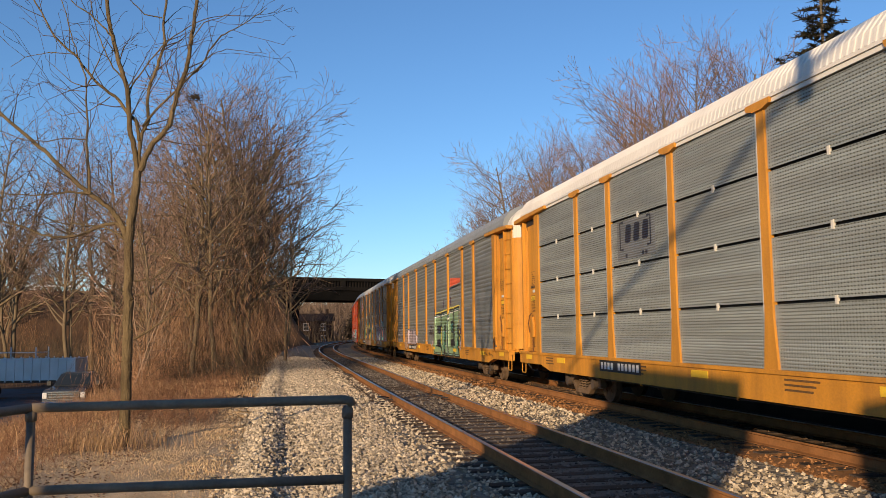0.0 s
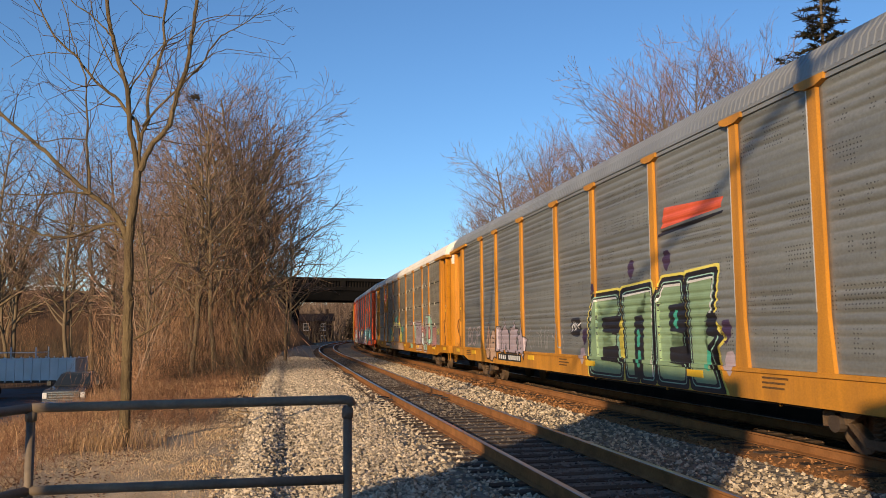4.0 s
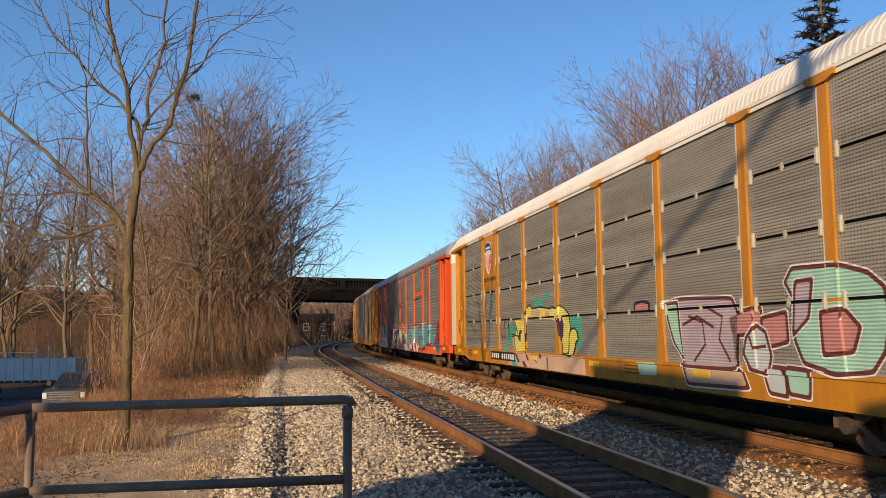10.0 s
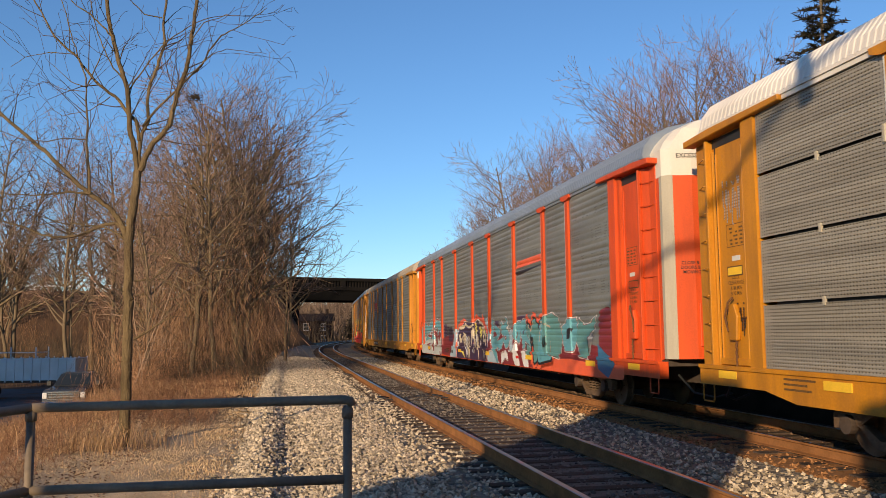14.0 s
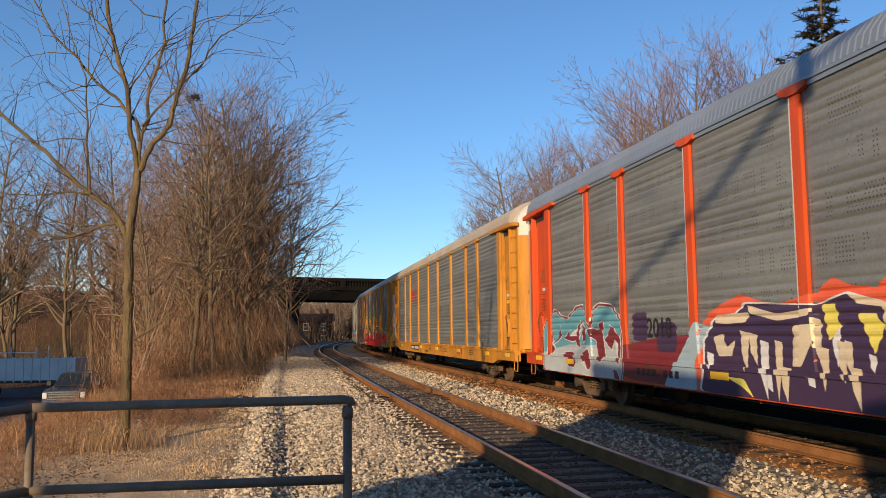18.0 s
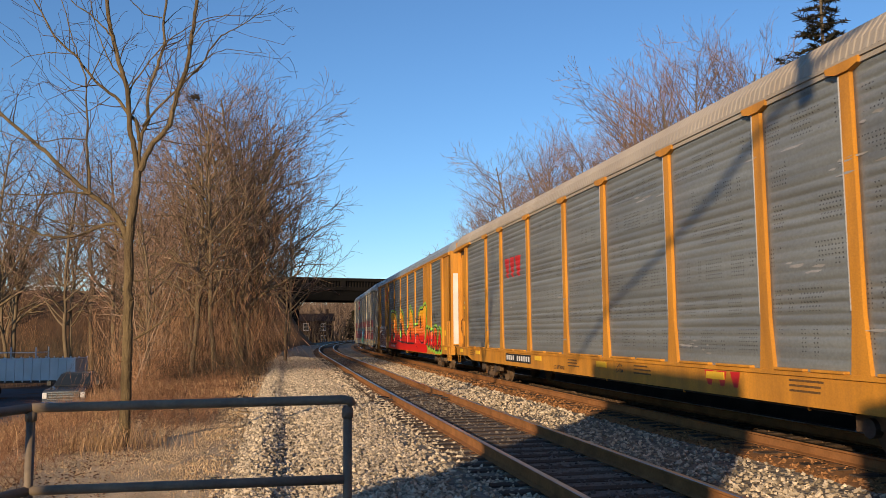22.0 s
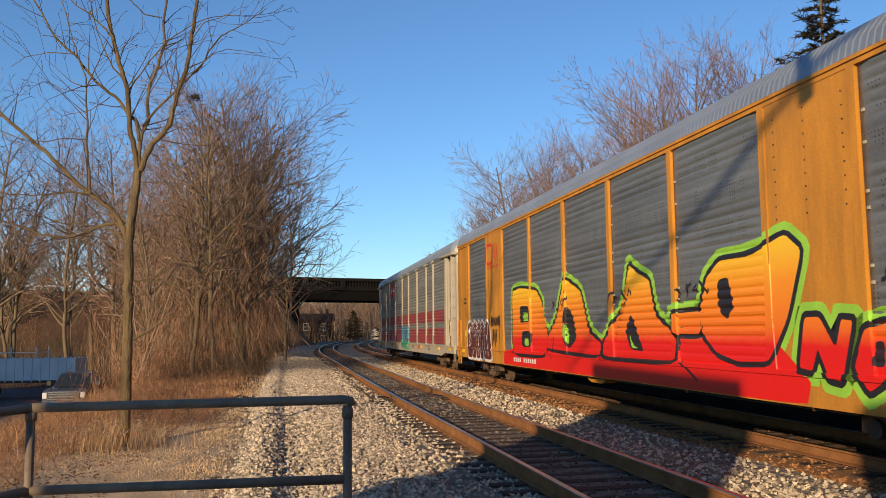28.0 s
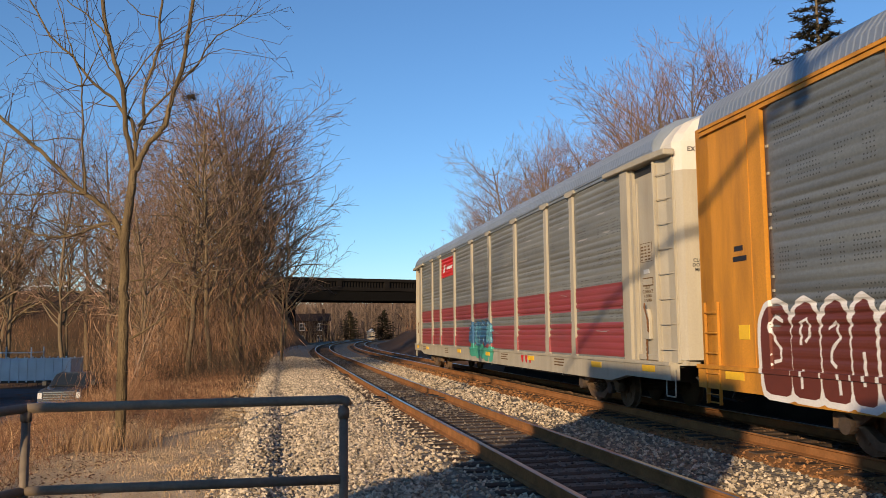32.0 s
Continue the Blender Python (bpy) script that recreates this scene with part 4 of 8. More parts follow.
        # step, grab irons and hoses under the corner
        bm = tube(bmesh.new(), [(sg * (end - 0.08), SIDE - 0.06, 0.95), (sg * (end - 0.08), SIDE - 0.05, 0.5), (sg * (end - 0.1), SIDE - 0.05, 0.47), (sg * (end - 0.42), SIDE - 0.05, 0.47), (sg * (end - 0.44), SIDE - 0.05, 0.5), (sg * (end - 0.44), SIDE - 0.06, 0.95)], 0.014, 6)
        part("sill_step", bm, colour, e)
        bm = bmesh.new()
        tube(bm, [(sg * (end - 0.2), 0.9, 0.8), (sg * (end + 0.2), 0.8, 0.5), (sg * (end + 0.42), 0.5, 0.42), (sg * (end + 0.5), 0.2, 0.5)], 0.022, 6)
        part("air_hose", bm, BLACK, e)
        part("reflector", boxes((*span(end - 1.3, end - 0.75), SIDE + 0.02, SIDE + 0.025, 0.88, 1.0)), SAFETY, e, "yellow reflective patch")
        if slim:
            part("end_wall", boxes((*span(end - 0.4, end + 0.02), -SIDE, SIDE - 0.02, 0.8, 5.05), (*span(end - 0.4, end + 0.02), -1.1, 1.1, 5.05, 5.4)), colour, e)
        else:
            end_shell(sg, colour if ends is None else ends, top, e, edge)
            door_writing(sg, e, colour)
        part("coupler", boxes((*span(13.5, 14.95), -0.12, 0.12, 0.72, 0.96), (*span(14.7, 14.97), -0.2, 0.2, 0.70, 0.98), bevel=0.02), GRIME, e)
        wheels += truck(sg * 10.05, e, "")
    return e, wheels


CARS = []


def car(slot, shift, *args, **kw):
    """slot: which car behind the first; shift: metres its middle lies off the even spacing."""
    e, wheels = autorack(*args, behind_seed=slot + 1, **kw)
    CARS.append((e, wheels, slot * 29.95 + shift))
    return e


CAR_A = car(0, 0.1, "yellow autorack car with fine grey louvred panels and a white roof", YELLOW, PANEL_FINE, ROOF_WHITE, "fine", 4)
CAR_B = car(1, -0.03, "yellow autorack car with dark ribbed panels and spray paint", YELLOW, PANEL_GREY, ROOF_GREY)
CAR_C = car(2, -0.04, "deep yellow autorack car with dusty louvred panels and spray paint", DEEP_YELLOW, PANEL_TAN, ROOF_WHITE, "fine", 4)
CAR_D = car(3, 0.06, "orange autorack car with grey ribbed panels covered in spray paint", ORANGE, PANEL_GREY, ROOF_BLUE, edge=1.15, out=-0.03)
CAR_E = car(4, -0.08, "yellow autorack car with bluish ribbed panels and a stained roof", YELLOW, PANEL_BLUE, ROOF_TAN)
CAR_F = car(5, 0.0, "yellow autorack car with dark panels and large red spray-painted letters", YELLOW, PANEL_DARK, ROOF_BLUE, slim=True, solid_bays=(1, 7), top=YELLOW)
CAR_G = car(6, -0.42, "cream autorack car with grey panels and two maroon bands", CREAM, PANEL_GREY, ROOF_BLUE)


# ---- paint on the cars: spray-painted pieces, plates and marks ----
def colour_mat(name, rgb, rough=0.45):
    return mat(name, rgb, rough, var=0.12, scale=2.5, fine=30, bump=0.05)


SP_BLACK = colour_mat("black_spray", (0.018, 0.016, 0.02))
SP_WHITE = colour_mat("white_spray", (0.70, 0.68, 0.66))
SP_CREAM = colour_mat("cream_spray", (0.66, 0.55, 0.38))
SP_ICE = colour_mat("ice_grey_spray", (0.46, 0.50, 0.50))
SP_BLUSH = colour_mat("pale_pink_spray", (0.46, 0.37, 0.36))
SP_SEA = colour_mat("sea_green_spray", (0.11, 0.27, 0.265))
SP_GREEN = colour_mat("sage_spray", (0.24, 0.35, 0.20))
SP_LIME = colour_mat("lime_spray", (0.30, 0.60, 0.06))
SP_TEAL = colour_mat("teal_spray", (0.06, 0.36, 0.25))
SP_MINT = colour_mat("mint_spray", (0.34, 0.56, 0.44))
SP_CYAN = colour_mat("cyan_spray", (0.12, 0.34, 0.40))
SP_PALE = colour_mat("pale_blue_spray", (0.34, 0.44, 0.50))
SP_LAV = colour_mat("lavender_spray", (0.43, 0.345, 0.38))
SP_PINK = colour_mat("dusty_pink_spray", (0.50, 0.22, 0.19))
SP_PEACH = colour_mat("peach_spray", (0.55, 0.36, 0.25))
SP_LEMON = colour_mat("lemon_spray", (0.75, 0.64, 0.12))
SP_MAROON = colour_mat("maroon_spray", (0.20, 0.025, 0.03))
SP_OXIDE = colour_mat("oxide_red_spray", (0.125, 0.03, 0.02))
SP_PURPLE = colour_mat("dark_purple_spray", (0.055, 0.03, 0.07))
SP_RED = colour_mat("red_spray", (0.72, 0.02, 0.012))
SP_ORANGE = colour_mat("orange_red_spray", (0.75, 0.12, 0.05))
SP_BLUE = colour_mat("blue_spray", (0.04, 0.14, 0.26))
SP_GREY = colour_mat("primer_grey_paint", (0.17, 0.175, 0.17))
SP_SMOKE = colour_mat("thin_grey_spray", (0.30, 0.29, 0.28))
LOGO_RED = colour_mat("signal_red_paint", (0.55, 0.02, 0.02))
LOGO_BLUE = colour_mat("navy_paint", (0.03, 0.035, 0.12))


def fade_mat():
    """Spray faded from red below to yellow above."""
    m = bpy.data.materials.new("red_to_yellow_spray_fade")
    m.use_nodes = True
    nt = m.node_tree
    b = nt.nodes["Principled BSDF"]
    co, sep = nt.nodes.new("ShaderNodeTexCoord"), nt.nodes.new("ShaderNodeSeparateXYZ")
    nz = nt.nodes.new("ShaderNodeTexNoise")
    nz.inputs["Scale"].default_value = 6
    nt.links.new(co.outputs["Object"], nz.inputs["Vector"])
    nt.links.new(co.outputs["Object"], sep.inputs[0])
    add = nt.nodes.new("ShaderNodeMath")
    add.operation = "MULTIPLY_ADD"
    add.inputs[1].default_value = 0.12
    nt.links.new(nz.outputs[0], add.inputs[0])
    nt.links.new(sep.outputs[2], add.inputs[2])
    r = nt.nodes.new("ShaderNodeMapRange")
    r.inputs[1].default_value, r.inputs[2].default_value = 1.1, 3.0
    nt.links.new(add.outputs[0], r.inputs[0])
    ramp = nt.nodes.new("ShaderNodeValToRGB")
    e = ramp.color_ramp.elements
    e[0].position, e[0].color = 0.2, (0.70, 0.012, 0.008, 1)
    e[1].position, e[1].color = 0.95, (0.86, 0.52, 0.02, 1)
    e.new(0.34).color = (0.78, 0.17, 0.012, 1)
    e.new(0.68).color = (0.84, 0.29, 0.015, 1)
    nt.links.new(r.outputs[0], ramp.inputs[0])
    nt.links.new(ramp.outputs[0], b.inputs["Base Color"])
    b.inputs["Roughness"].default_value = 0.45
    return m


SP_FADE = fade_mat()


RIBBED = {}


def ribbed(m):
    """The same paint lying over the fine louvres."""
    if m.name not in RIBBED:
        c = m.copy()
        c.name = m.name + "_on_louvres"
        nt = c.node_tree
        b = nt.nodes["Principled BSDF"]
        co, sep = nt.nodes.new("ShaderNodeTexCoord"), nt.nodes.new("ShaderNodeSeparateXYZ")
        nt.links.new(co.outputs["Object"], sep.inputs[0])
        w = nt.nodes.new("ShaderNodeMath")
        w.operation = "PINGPONG"
        w.inputs[1].default_value = 0.0239
        nt.links.new(sep.outputs[2], w.inputs[0])
        bp = nt.nodes.new("ShaderNodeBump")
        bp.inputs["Strength"].default_value, bp.inputs["Distance"].default_value = 1.0, 0.55
        up = nt.nodes.new("ShaderNodeMath")
        up.operation = "GREATER_THAN"
        up.inputs[1].default_value = SILL_TOP + 0.01
        nt.links.new(sep.outputs[2], up.inputs[0])
        on = nt.nodes.new("ShaderNodeMath")
        on.operation = "MULTIPLY"
        nt.links.new(w.outputs[0], on.inputs[0])
        nt.links.new(up.outputs[0], on.inputs[1])
        nt.links.new(on.outputs[0], bp.inputs["Height"])
        nt.links.new(bp.outputs[0], b.inputs["Normal"])
        RIBBED[m.name] = c
    return RIBBED[m.name]


def face_y(style, slim, x, z):
    """Where the car's outer face lies at x, z."""
    if z < SILL_TOP - 0.055:
        return SIDE + 0.02
    if z < SILL_TOP + 0.014:
        return SIDE + 0.05
    w = POST_W_SLIM if slim else POST_W
    w *= float(np.interp(z, (SILL_TOP - 0.02, SILL_TOP + 0.75, EAVE), (1.7, 1.0, 0.9)))
    for p in posts_of(style, slim)[1:-1]:
        if abs(x - p) < w + 0.004:
            return SIDE + 0.035
    if slim and (7.4 < x < 9.4 or -9.4 < x < -7.4):
        return SIDE + 0.02
    if slim and 12.62 < abs(x):
        return SIDE - 0.02
    if (12.14 if slim else 12.36) < abs(x) < (12.52 if slim else 12.74):
        return SIDE + 0.035
    if not slim and abs(x) > 12.76:
        return SIDE - 0.1
    return SIDE - (0.0 if style == "fine" else rib_depth(style, z))


def grown(pts, d):
    """The outline moved outwards by d."""
    area = sum(a[0] * b[1] - b[0] * a[1] for a, b in zip(pts, pts[1:] + pts[:1]))
    sgn = 1 if area > 0 else -1
    out = []
    n = len(pts)
    for i in range(n):
        a, b, c = Vector(pts[i - 1]), Vector(pts[i]), Vector(pts[(i + 1) % n])
        u, v = (b - a).normalized(), (c - b).normalized()
        nu, nv = Vector((u.y, -u.x)) * sgn, Vector((v.y, -v.x)) * sgn
        m = nu + nv
        k = d / max(0.45, m.length_squared / 2)
        out.append(tuple(b + m * k if m.length > 0.2 else b + nu * d))
    return out


def rounded(pts, amount=0.22):
    """The outline with its corners cut round."""
    out = []
    n = len(pts)
    for i in range(n):
        a, b, c = Vector(pts[i - 1]), Vector(pts[i]), Vector(pts[(i + 1) % n])
        p, q = b.lerp(a, amount), b.lerp(c, amount)
        out += [tuple(p), tuple((p + q) * 0.25 + b * 0.5), tuple(q)]
    return out


def spray(owner, name, outline, material, layer=1, style="wide", slim=False, label="", round_off=0.22, strip=False):
    """A sprayed patch that lies on the car's face, ribs and posts; a strip runs out and back along a line."""
    pts = rounded(outline, round_off) if round_off else outline
    bm = bmesh.new()
    vs = [bm.verts.new((x, 0, z)) for x, z in pts]
    if strip:
        for i in range(len(vs) // 2 - 1):
            bm.faces.new((vs[i], vs[i + 1], vs[-2 - i], vs[-1 - i]))
    else:
        bm.faces.new(vs)
    bmesh.ops.triangulate(bm, faces=bm.faces)
    xs, zs = [p[0] for p in pts], [p[1] for p in pts]
    x0, x1, z0, z1 = min(xs), max(xs), min(zs), max(zs)
    cuts = []
    w = POST_W_SLIM if slim else POST_W
    posts = posts_of(style, slim)
    edges = [p + k * w + e for p in posts[1:-1] for k in (-1, 1) for e in (-0.002, 0.010 * k)]
    edges += [k * v for k in (-1, 1) for v in ((12.135, 12.145, 12.515, 12.525) if slim else (12.355, 12.365, 12.735, 12.745))]
    if slim:
        edges += [k * v for k in (-1, 1) for v in (7.41, 7.5, 9.3, 9.39, 12.615, 12.625)]
    cuts += [((x, 0, 0), (1, 0, 0)) for x in edges if x0 < x < x1]
    if z0 < SILL_TOP + 0.75:
        for p in posts[1:-1]:
            for k in (-1, 1):
                if x0 < p + k * w * 1.7 and p + k * w < x1 or x0 < p + k * w and p + k * w * 1.7 < x1:
                    cuts += [((p + k * (w * 1.7 + e), 0, SILL_TOP - 0.02), (0.77, 0, k * w * 0.7)) for e in (0.002, 0.010)]
    levels = [SILL_TOP - 0.06, SILL_TOP - 0.054, SILL_TOP + 0.0135, SILL_TOP + 0.018]
    if style != "fine":
        levels += rib_levels("wide", SILL_TOP + 0.02, max(z1, SILL_TOP + 0.05))
    else:
        levels += [h + d for h in np.linspace(SILL_TOP, EAVE, 5)[1:-1] for d in (-0.032, 0.016)]
    cuts += [((0, 0, z), (0, 0, 1)) for z in levels if z0 < z < z1]
    for co, no in cuts:
        bmesh.ops.bisect_plane(bm, geom=bm.verts[:] + bm.edges[:] + bm.faces[:], plane_co=co, plane_no=no, dist=1e-6)
    if style == "fine":
        slots = [f for f in bm.faces if any(h - 0.032 < f.calc_center_median().z < h + 0.016 for h in np.linspace(SILL_TOP, EAVE, 5)[1:-1])]
        bmesh.ops.delete(bm, geom=slots, context="FACES")
    for v in bm.verts:
        v.co.z = max(v.co.z, SILL_LOW + 0.012)
        v.co.y = face_y(style, slim, v.co.x, v.co.z) + 0.0022 * layer
    me = bpy.data.meshes.new(name)
    bm.normal_update()
    for f in bm.faces:
        if f.normal.y < 0:
            f.normal_flip()
    bm.to_mesh(me)
    bm.free()
    me.materials.append(ribbed(material) if style == "fine" and z1 > SILL_TOP + 0.1 else material)
    ob = new(name, me)
    ob.parent = owner
    if label:
        ob["label"] = label
    return ob


def stroke(owner, pts, width, material, layer=3, **kw):
    """A line of paint through the points, as one patch a piece."""
    left, right = [], []
    for i, p in enumerate(pts):
        a, b = Vector(pts[max(i - 1, 0)]), Vector(pts[min(i + 1, len(pts) - 1)])
        d = (b - a).normalized()
        n = Vector((-d.y, d.x)) * width / 2
        left.append(tuple(Vector(p) + n))
        right.append(tuple(Vector(p) - n))
    return spray(owner, "sprayed_line", left + right[::-1], material, layer, round_off=0.0, strip=True, **kw)


def letter_shape(rng, x, z, w, h):
    """A wild angular letter-like block: left foot at x, z, reaching to smaller x."""
    k = rng.choice((0, 1, 2, 3))
    j = lambda v: v + rng.uniform(-0.06, 0.06)
    if k == 0:
        u = [(0, 0), (0.05, 0.75), (0.3, 1.0), (0.75, 0.92), (0.95, 0.62), (0.62, 0.5), (1.0, 0.1), (0.68, 0.0), (0.4, 0.32), (0.3, 0.02)]
    elif k == 1:
        u = [(0, 0.1), (0.1, 0.9), (0.35, 0.78), (0.62, 1.05), (1.0, 0.85), (0.9, 0.02), (0.6, 0.0), (0.62, 0.55), (0.4, 0.4), (0.32, 0.0)]
    elif k == 2:
        u = [(0.05, 0.0), (0.0, 0.5), (0.22, 0.98), (0.95, 0.9), (0.88, 0.62), (0.45, 0.68), (0.42, 0.5), (0.9, 0.45), (1.0, 0.12), (0.6, 0.0)]
    else:
        u = [(0, 0.25), (0.25, 0.35), (0.15, 1.0), (0.5, 1.08), (0.52, 0.6), (0.85, 1.0), (1.0, 0.7), (0.78, 0.4), (0.98, 0.0), (0.3, 0.0)]
    return [(x - w * j(a), z + h * j(b)) for a, b in u]


def piece(owner, seed, x_far, x_near, z0, z1, letters, fill, line, halo=None, shine=None, **kw):
    """A whole spray-painted piece of overlapping letters between two places on the car."""
    rng = random.Random(seed)
    w = (x_far - x_near) / letters
    shapes = [letter_shape(rng, x_far - i * w, z0 + rng.uniform(-0.05, 0.08), w * 1.12, (z1 - z0) * rng.uniform(0.85, 1.05)) for i in range(letters)]
    if halo:
        for sh_ in shapes:
            spray(owner, "sprayed_halo", grown(sh_, 0.16), halo, 1, **kw)
    for i, sh_ in enumerate(shapes):
        spray(owner, "sprayed_outline", grown(sh_, 0.06), line, 2 + 0.2 * (i % 2), **kw)
    for i, sh_ in enumerate(shapes):
        spray(owner, "sprayed_letter", sh_, fill[i % len(fill)], 3 + 0.2 * (i % 2), **kw)
        cx, cz = sum(p[0] for p in sh_) / 10, sum(p[1] for p in sh_) / 10
        spray(owner, "sprayed_gap", [(cx + 0.05 * w + 0.16 * w * a, cz + 0.12 * (z1 - z0) * b) for a, b in ((-1, -0.8), (-0.7, 1.0), (0.9, 0.8), (0.6, -1.1))], line, 4, **kw)
        for _ in range(3):
            a, b, c = rng.sample(range(10), 3)
            mid = Vector((cx, cz))
            tri = [Vector(sh_[a]).lerp(mid, 0.25), Vector(sh_[b]).lerp(mid, 0.55), Vector(sh_[c]).lerp(mid, rng.uniform(0.3, 0.8))]
            if abs((tri[1] - tri[0]).cross(tri[2] - tri[0])) > 0.01:
                spray(owner, "sprayed_facet", [tuple(v) for v in tri], rng.choice(fill + (line,)), 3.5, round_off=0.0, **kw)
        if shine:
            p, q = Vector(sh_[1]).lerp(Vector((cx, cz)), 0.18), Vector(sh_[3]).lerp(Vector((cx, cz)), 0.18)
            stroke(owner, [tuple(p), tuple(Vector(sh_[2]).lerp(Vector((cx, cz)), 0.14)), tuple(q)], 0.05, shine, 4, **kw)
            p, q = Vector(sh_[7]).lerp(Vector((cx, cz)), 0.2), Vector(sh_[8]).lerp(Vector((cx, cz)), 0.2)
            stroke(owner, [tuple(p), tuple(q)], 0.045, shine, 4, **kw)


def bars_plate(owner, x_far, x_near, z, h, count, plate=BLACK, ink=SP_WHITE, y=SIDE + 0.024):
    """A plate whose characters stand as plain bars."""
    if plate:
        part("number_panel", boxes((x_near, x_far, SIDE + 0.018, y, z - h / 2, z + h / 2)), plate, owner, "black number panel with white bars")
    pitch = (x_far - x_near) / (count + 0.6)
    for i in range(count):
        if i == 4:
            continue
        x = x_far - (i + 0.8) * pitch
        part("number_bar", boxes((x - pitch * 0.3, x + pitch * 0.3, y, y + 0.003, z - h * 0.3, z + h * 0.3)), ink, owner)


def scribble(owner, seed, x_far, x_near, z0, z1, n, width, material, **kw):
    rng = random.Random(seed)
    for i in range(n):
        x = x_far + (x_near - x_far) * (i + rng.random() * 0.6) / n
        w = (x_far - x_near) / n
        pts = [(x - w * rng.uniform(-0.15, 0.9), z0 + (z1 - z0) * rng.random()) for _ in range(4)]
        pts.sort(key=lambda p: -p[0] if i % 2 else p[1])
        stroke(owner, pts, width, material, 4, **kw)


def small_marks(owner, seed, colour):
    """Stencils, reflective patches and hardware along the sill."""
    rng = random.Random(seed)
    for x in (-10.8, -5.9, -1.0, 3.6, 10.7):
        part("reflector", boxes((x - 0.28, x + 0.28, SIDE + 0.018, SIDE + 0.036, 0.86, 0.98)), SAFETY, owner, "yellow reflective patch")
    for x in (-8.2, -3.0, 0.9, 6.2, 11.6):
        for k in range(3):
            part("stencil_line", boxes((x - rng.uniform(0.25, 0.5), x + 0.3, SIDE + 0.018, SIDE + 0.0215, 0.80 + k * 0.07, 0.83 + k * 0.07)), STENCIL, owner)


def mark_cars():
    kf, kw = dict(style="fine"), dict(style="wide")
    for i, (c, col) in enumerate(((CAR_A, YELLOW), (CAR_B, YELLOW), (CAR_C, DEEP_YELLOW), (CAR_D, ORANGE), (CAR_E, YELLOW), (CAR_G, CREAM))):
        small_marks(c, 30 + i, col)
    # the first car: a dark stencilled square mark, white clips on the slots
    spray(CAR_A, "logo_patch", [(6.95, 3.08), (6.95, 3.9), (5.15, 3.86), (5.15, 3.1)], SP_GREY, 1, round_off=0, label="darker patch behind the mark", **kf)
    for x in (6.8, 5.35):
        d = 0.16 if x > 6 else -0.16
        stroke(CAR_A, [(x - d, 3.86), (x, 3.86), (x, 3.3), (x - d, 3.3)], 0.06, SP_BLACK, 2, **kf)
    for k in range(3):
        x = 6.56 - k * 0.41
        spray(CAR_A, "mark_block", [(x, 3.42), (x - 0.07, 3.80), (x - 0.33, 3.78), (x - 0.28, 3.42)], SP_BLACK, 3, round_off=0.2, **kf)
    for x in (6.55, 5.75, 5.6):
        spray(CAR_A, "mark_bar", [(x, 3.12), (x, 3.2), (x - 0.1, 3.2), (x - 0.1, 3.12)], SP_BLACK, 2, round_off=0, **kf)
    lettering("THIS CAR\nEXCESS HEIGHT", 0.05, BLACK, CAR_A, Matrix.Translation((13.29, SIDE - 0.0905, 2.58)) @ pose(0, 0, 0, 90, 0, 180), "black words on the yellow notice")
    for k in range(7):
        part("number_bar", boxes((13.5 - k * 0.075, 13.55 - k * 0.075, SIDE - 0.0995, SIDE - 0.0965, 2.86, 2.94)), BLACK, CAR_A)
    bars_plate(CAR_A, 8.1, 5.95, 0.9, 0.24, 11)
    for i, (xa, xb) in enumerate(zip(POSTS, POSTS[1:])):
        for z in np.linspace(SILL_TOP, EAVE, 5)[1:-1]:
            for c in (CAR_A, CAR_C):
                part("panel_clip", boxes(((xa + xb) / 2 - 0.025, (xa + xb) / 2 + 0.025, SIDE - 0.02, SIDE + 0.015, z - 0.07, z + 0.05)), WHITE if c is CAR_A else CREAM, c)
    for x in POSTS[1:-1]:
        for z in np.linspace(SILL_TOP, EAVE, 5)[1:-1]:
            for d in (-0.2, 0.2):
                part("post_bracket", boxes((x + d - 0.035, x + d + 0.035, SIDE - 0.03, SIDE + 0.03, z - 0.13, z + 0.1), bevel=0.015), CREAM, CAR_C)
    # the second car: sage block letters, a lavender piece, pale scrawls
    def block(pts, lift=0.0):
        spray(CAR_B, "sprayed_halo", grown(pts, 0.17), SP_LEMON, 1, round_off=0.1, **kw)
        spray(CAR_B, "sprayed_outline", grown(pts, 0.12), SP_BLACK, 2, round_off=0.1, **kw)
        spray(CAR_B, "sprayed_outline", grown(pts, 0.035), SP_MINT, 2.6 + lift, round_off=0.12, **kw)
        spray(CAR_B, "sprayed_outline", grown(pts, 0.015), SP_BLACK, 2.9 + lift, round_off=0.12, **kw)
        spray(CAR_B, "sprayed_letter", grown(pts, -0.03), SP_GREEN, 3.3 + lift, round_off=0.14, label="sage letter edged in black and yellow", **kw)
        stroke(CAR_B, [tuple(Vector(p) * 0.95 + Vector((sum(q[0] for q in pts), sum(q[1] for q in pts))) * (0.05 / len(pts))) for p in pts[1:4]], 0.045, SP_WHITE, 4.6, **kw)

    block([(-1.0, 0.72), (-0.95, 1.9), (-1.3, 2.36), (-2.6, 2.38), (-2.65, 1.98), (-1.78, 1.93), (-1.74, 1.6), (-2.5, 1.6), (-2.5, 1.3), (-1.78, 1.28), (-1.8, 1.06), (-2.8, 0.98), (-2.75, 0.72)])
    block([(-3.08, 0.74), (-2.85, 2.4), (-4.26, 2.46), (-4.3, 0.74), (-3.8, 0.74), (-3.78, 1.92), (-3.42, 1.92), (-3.55, 0.74)], 0.3)
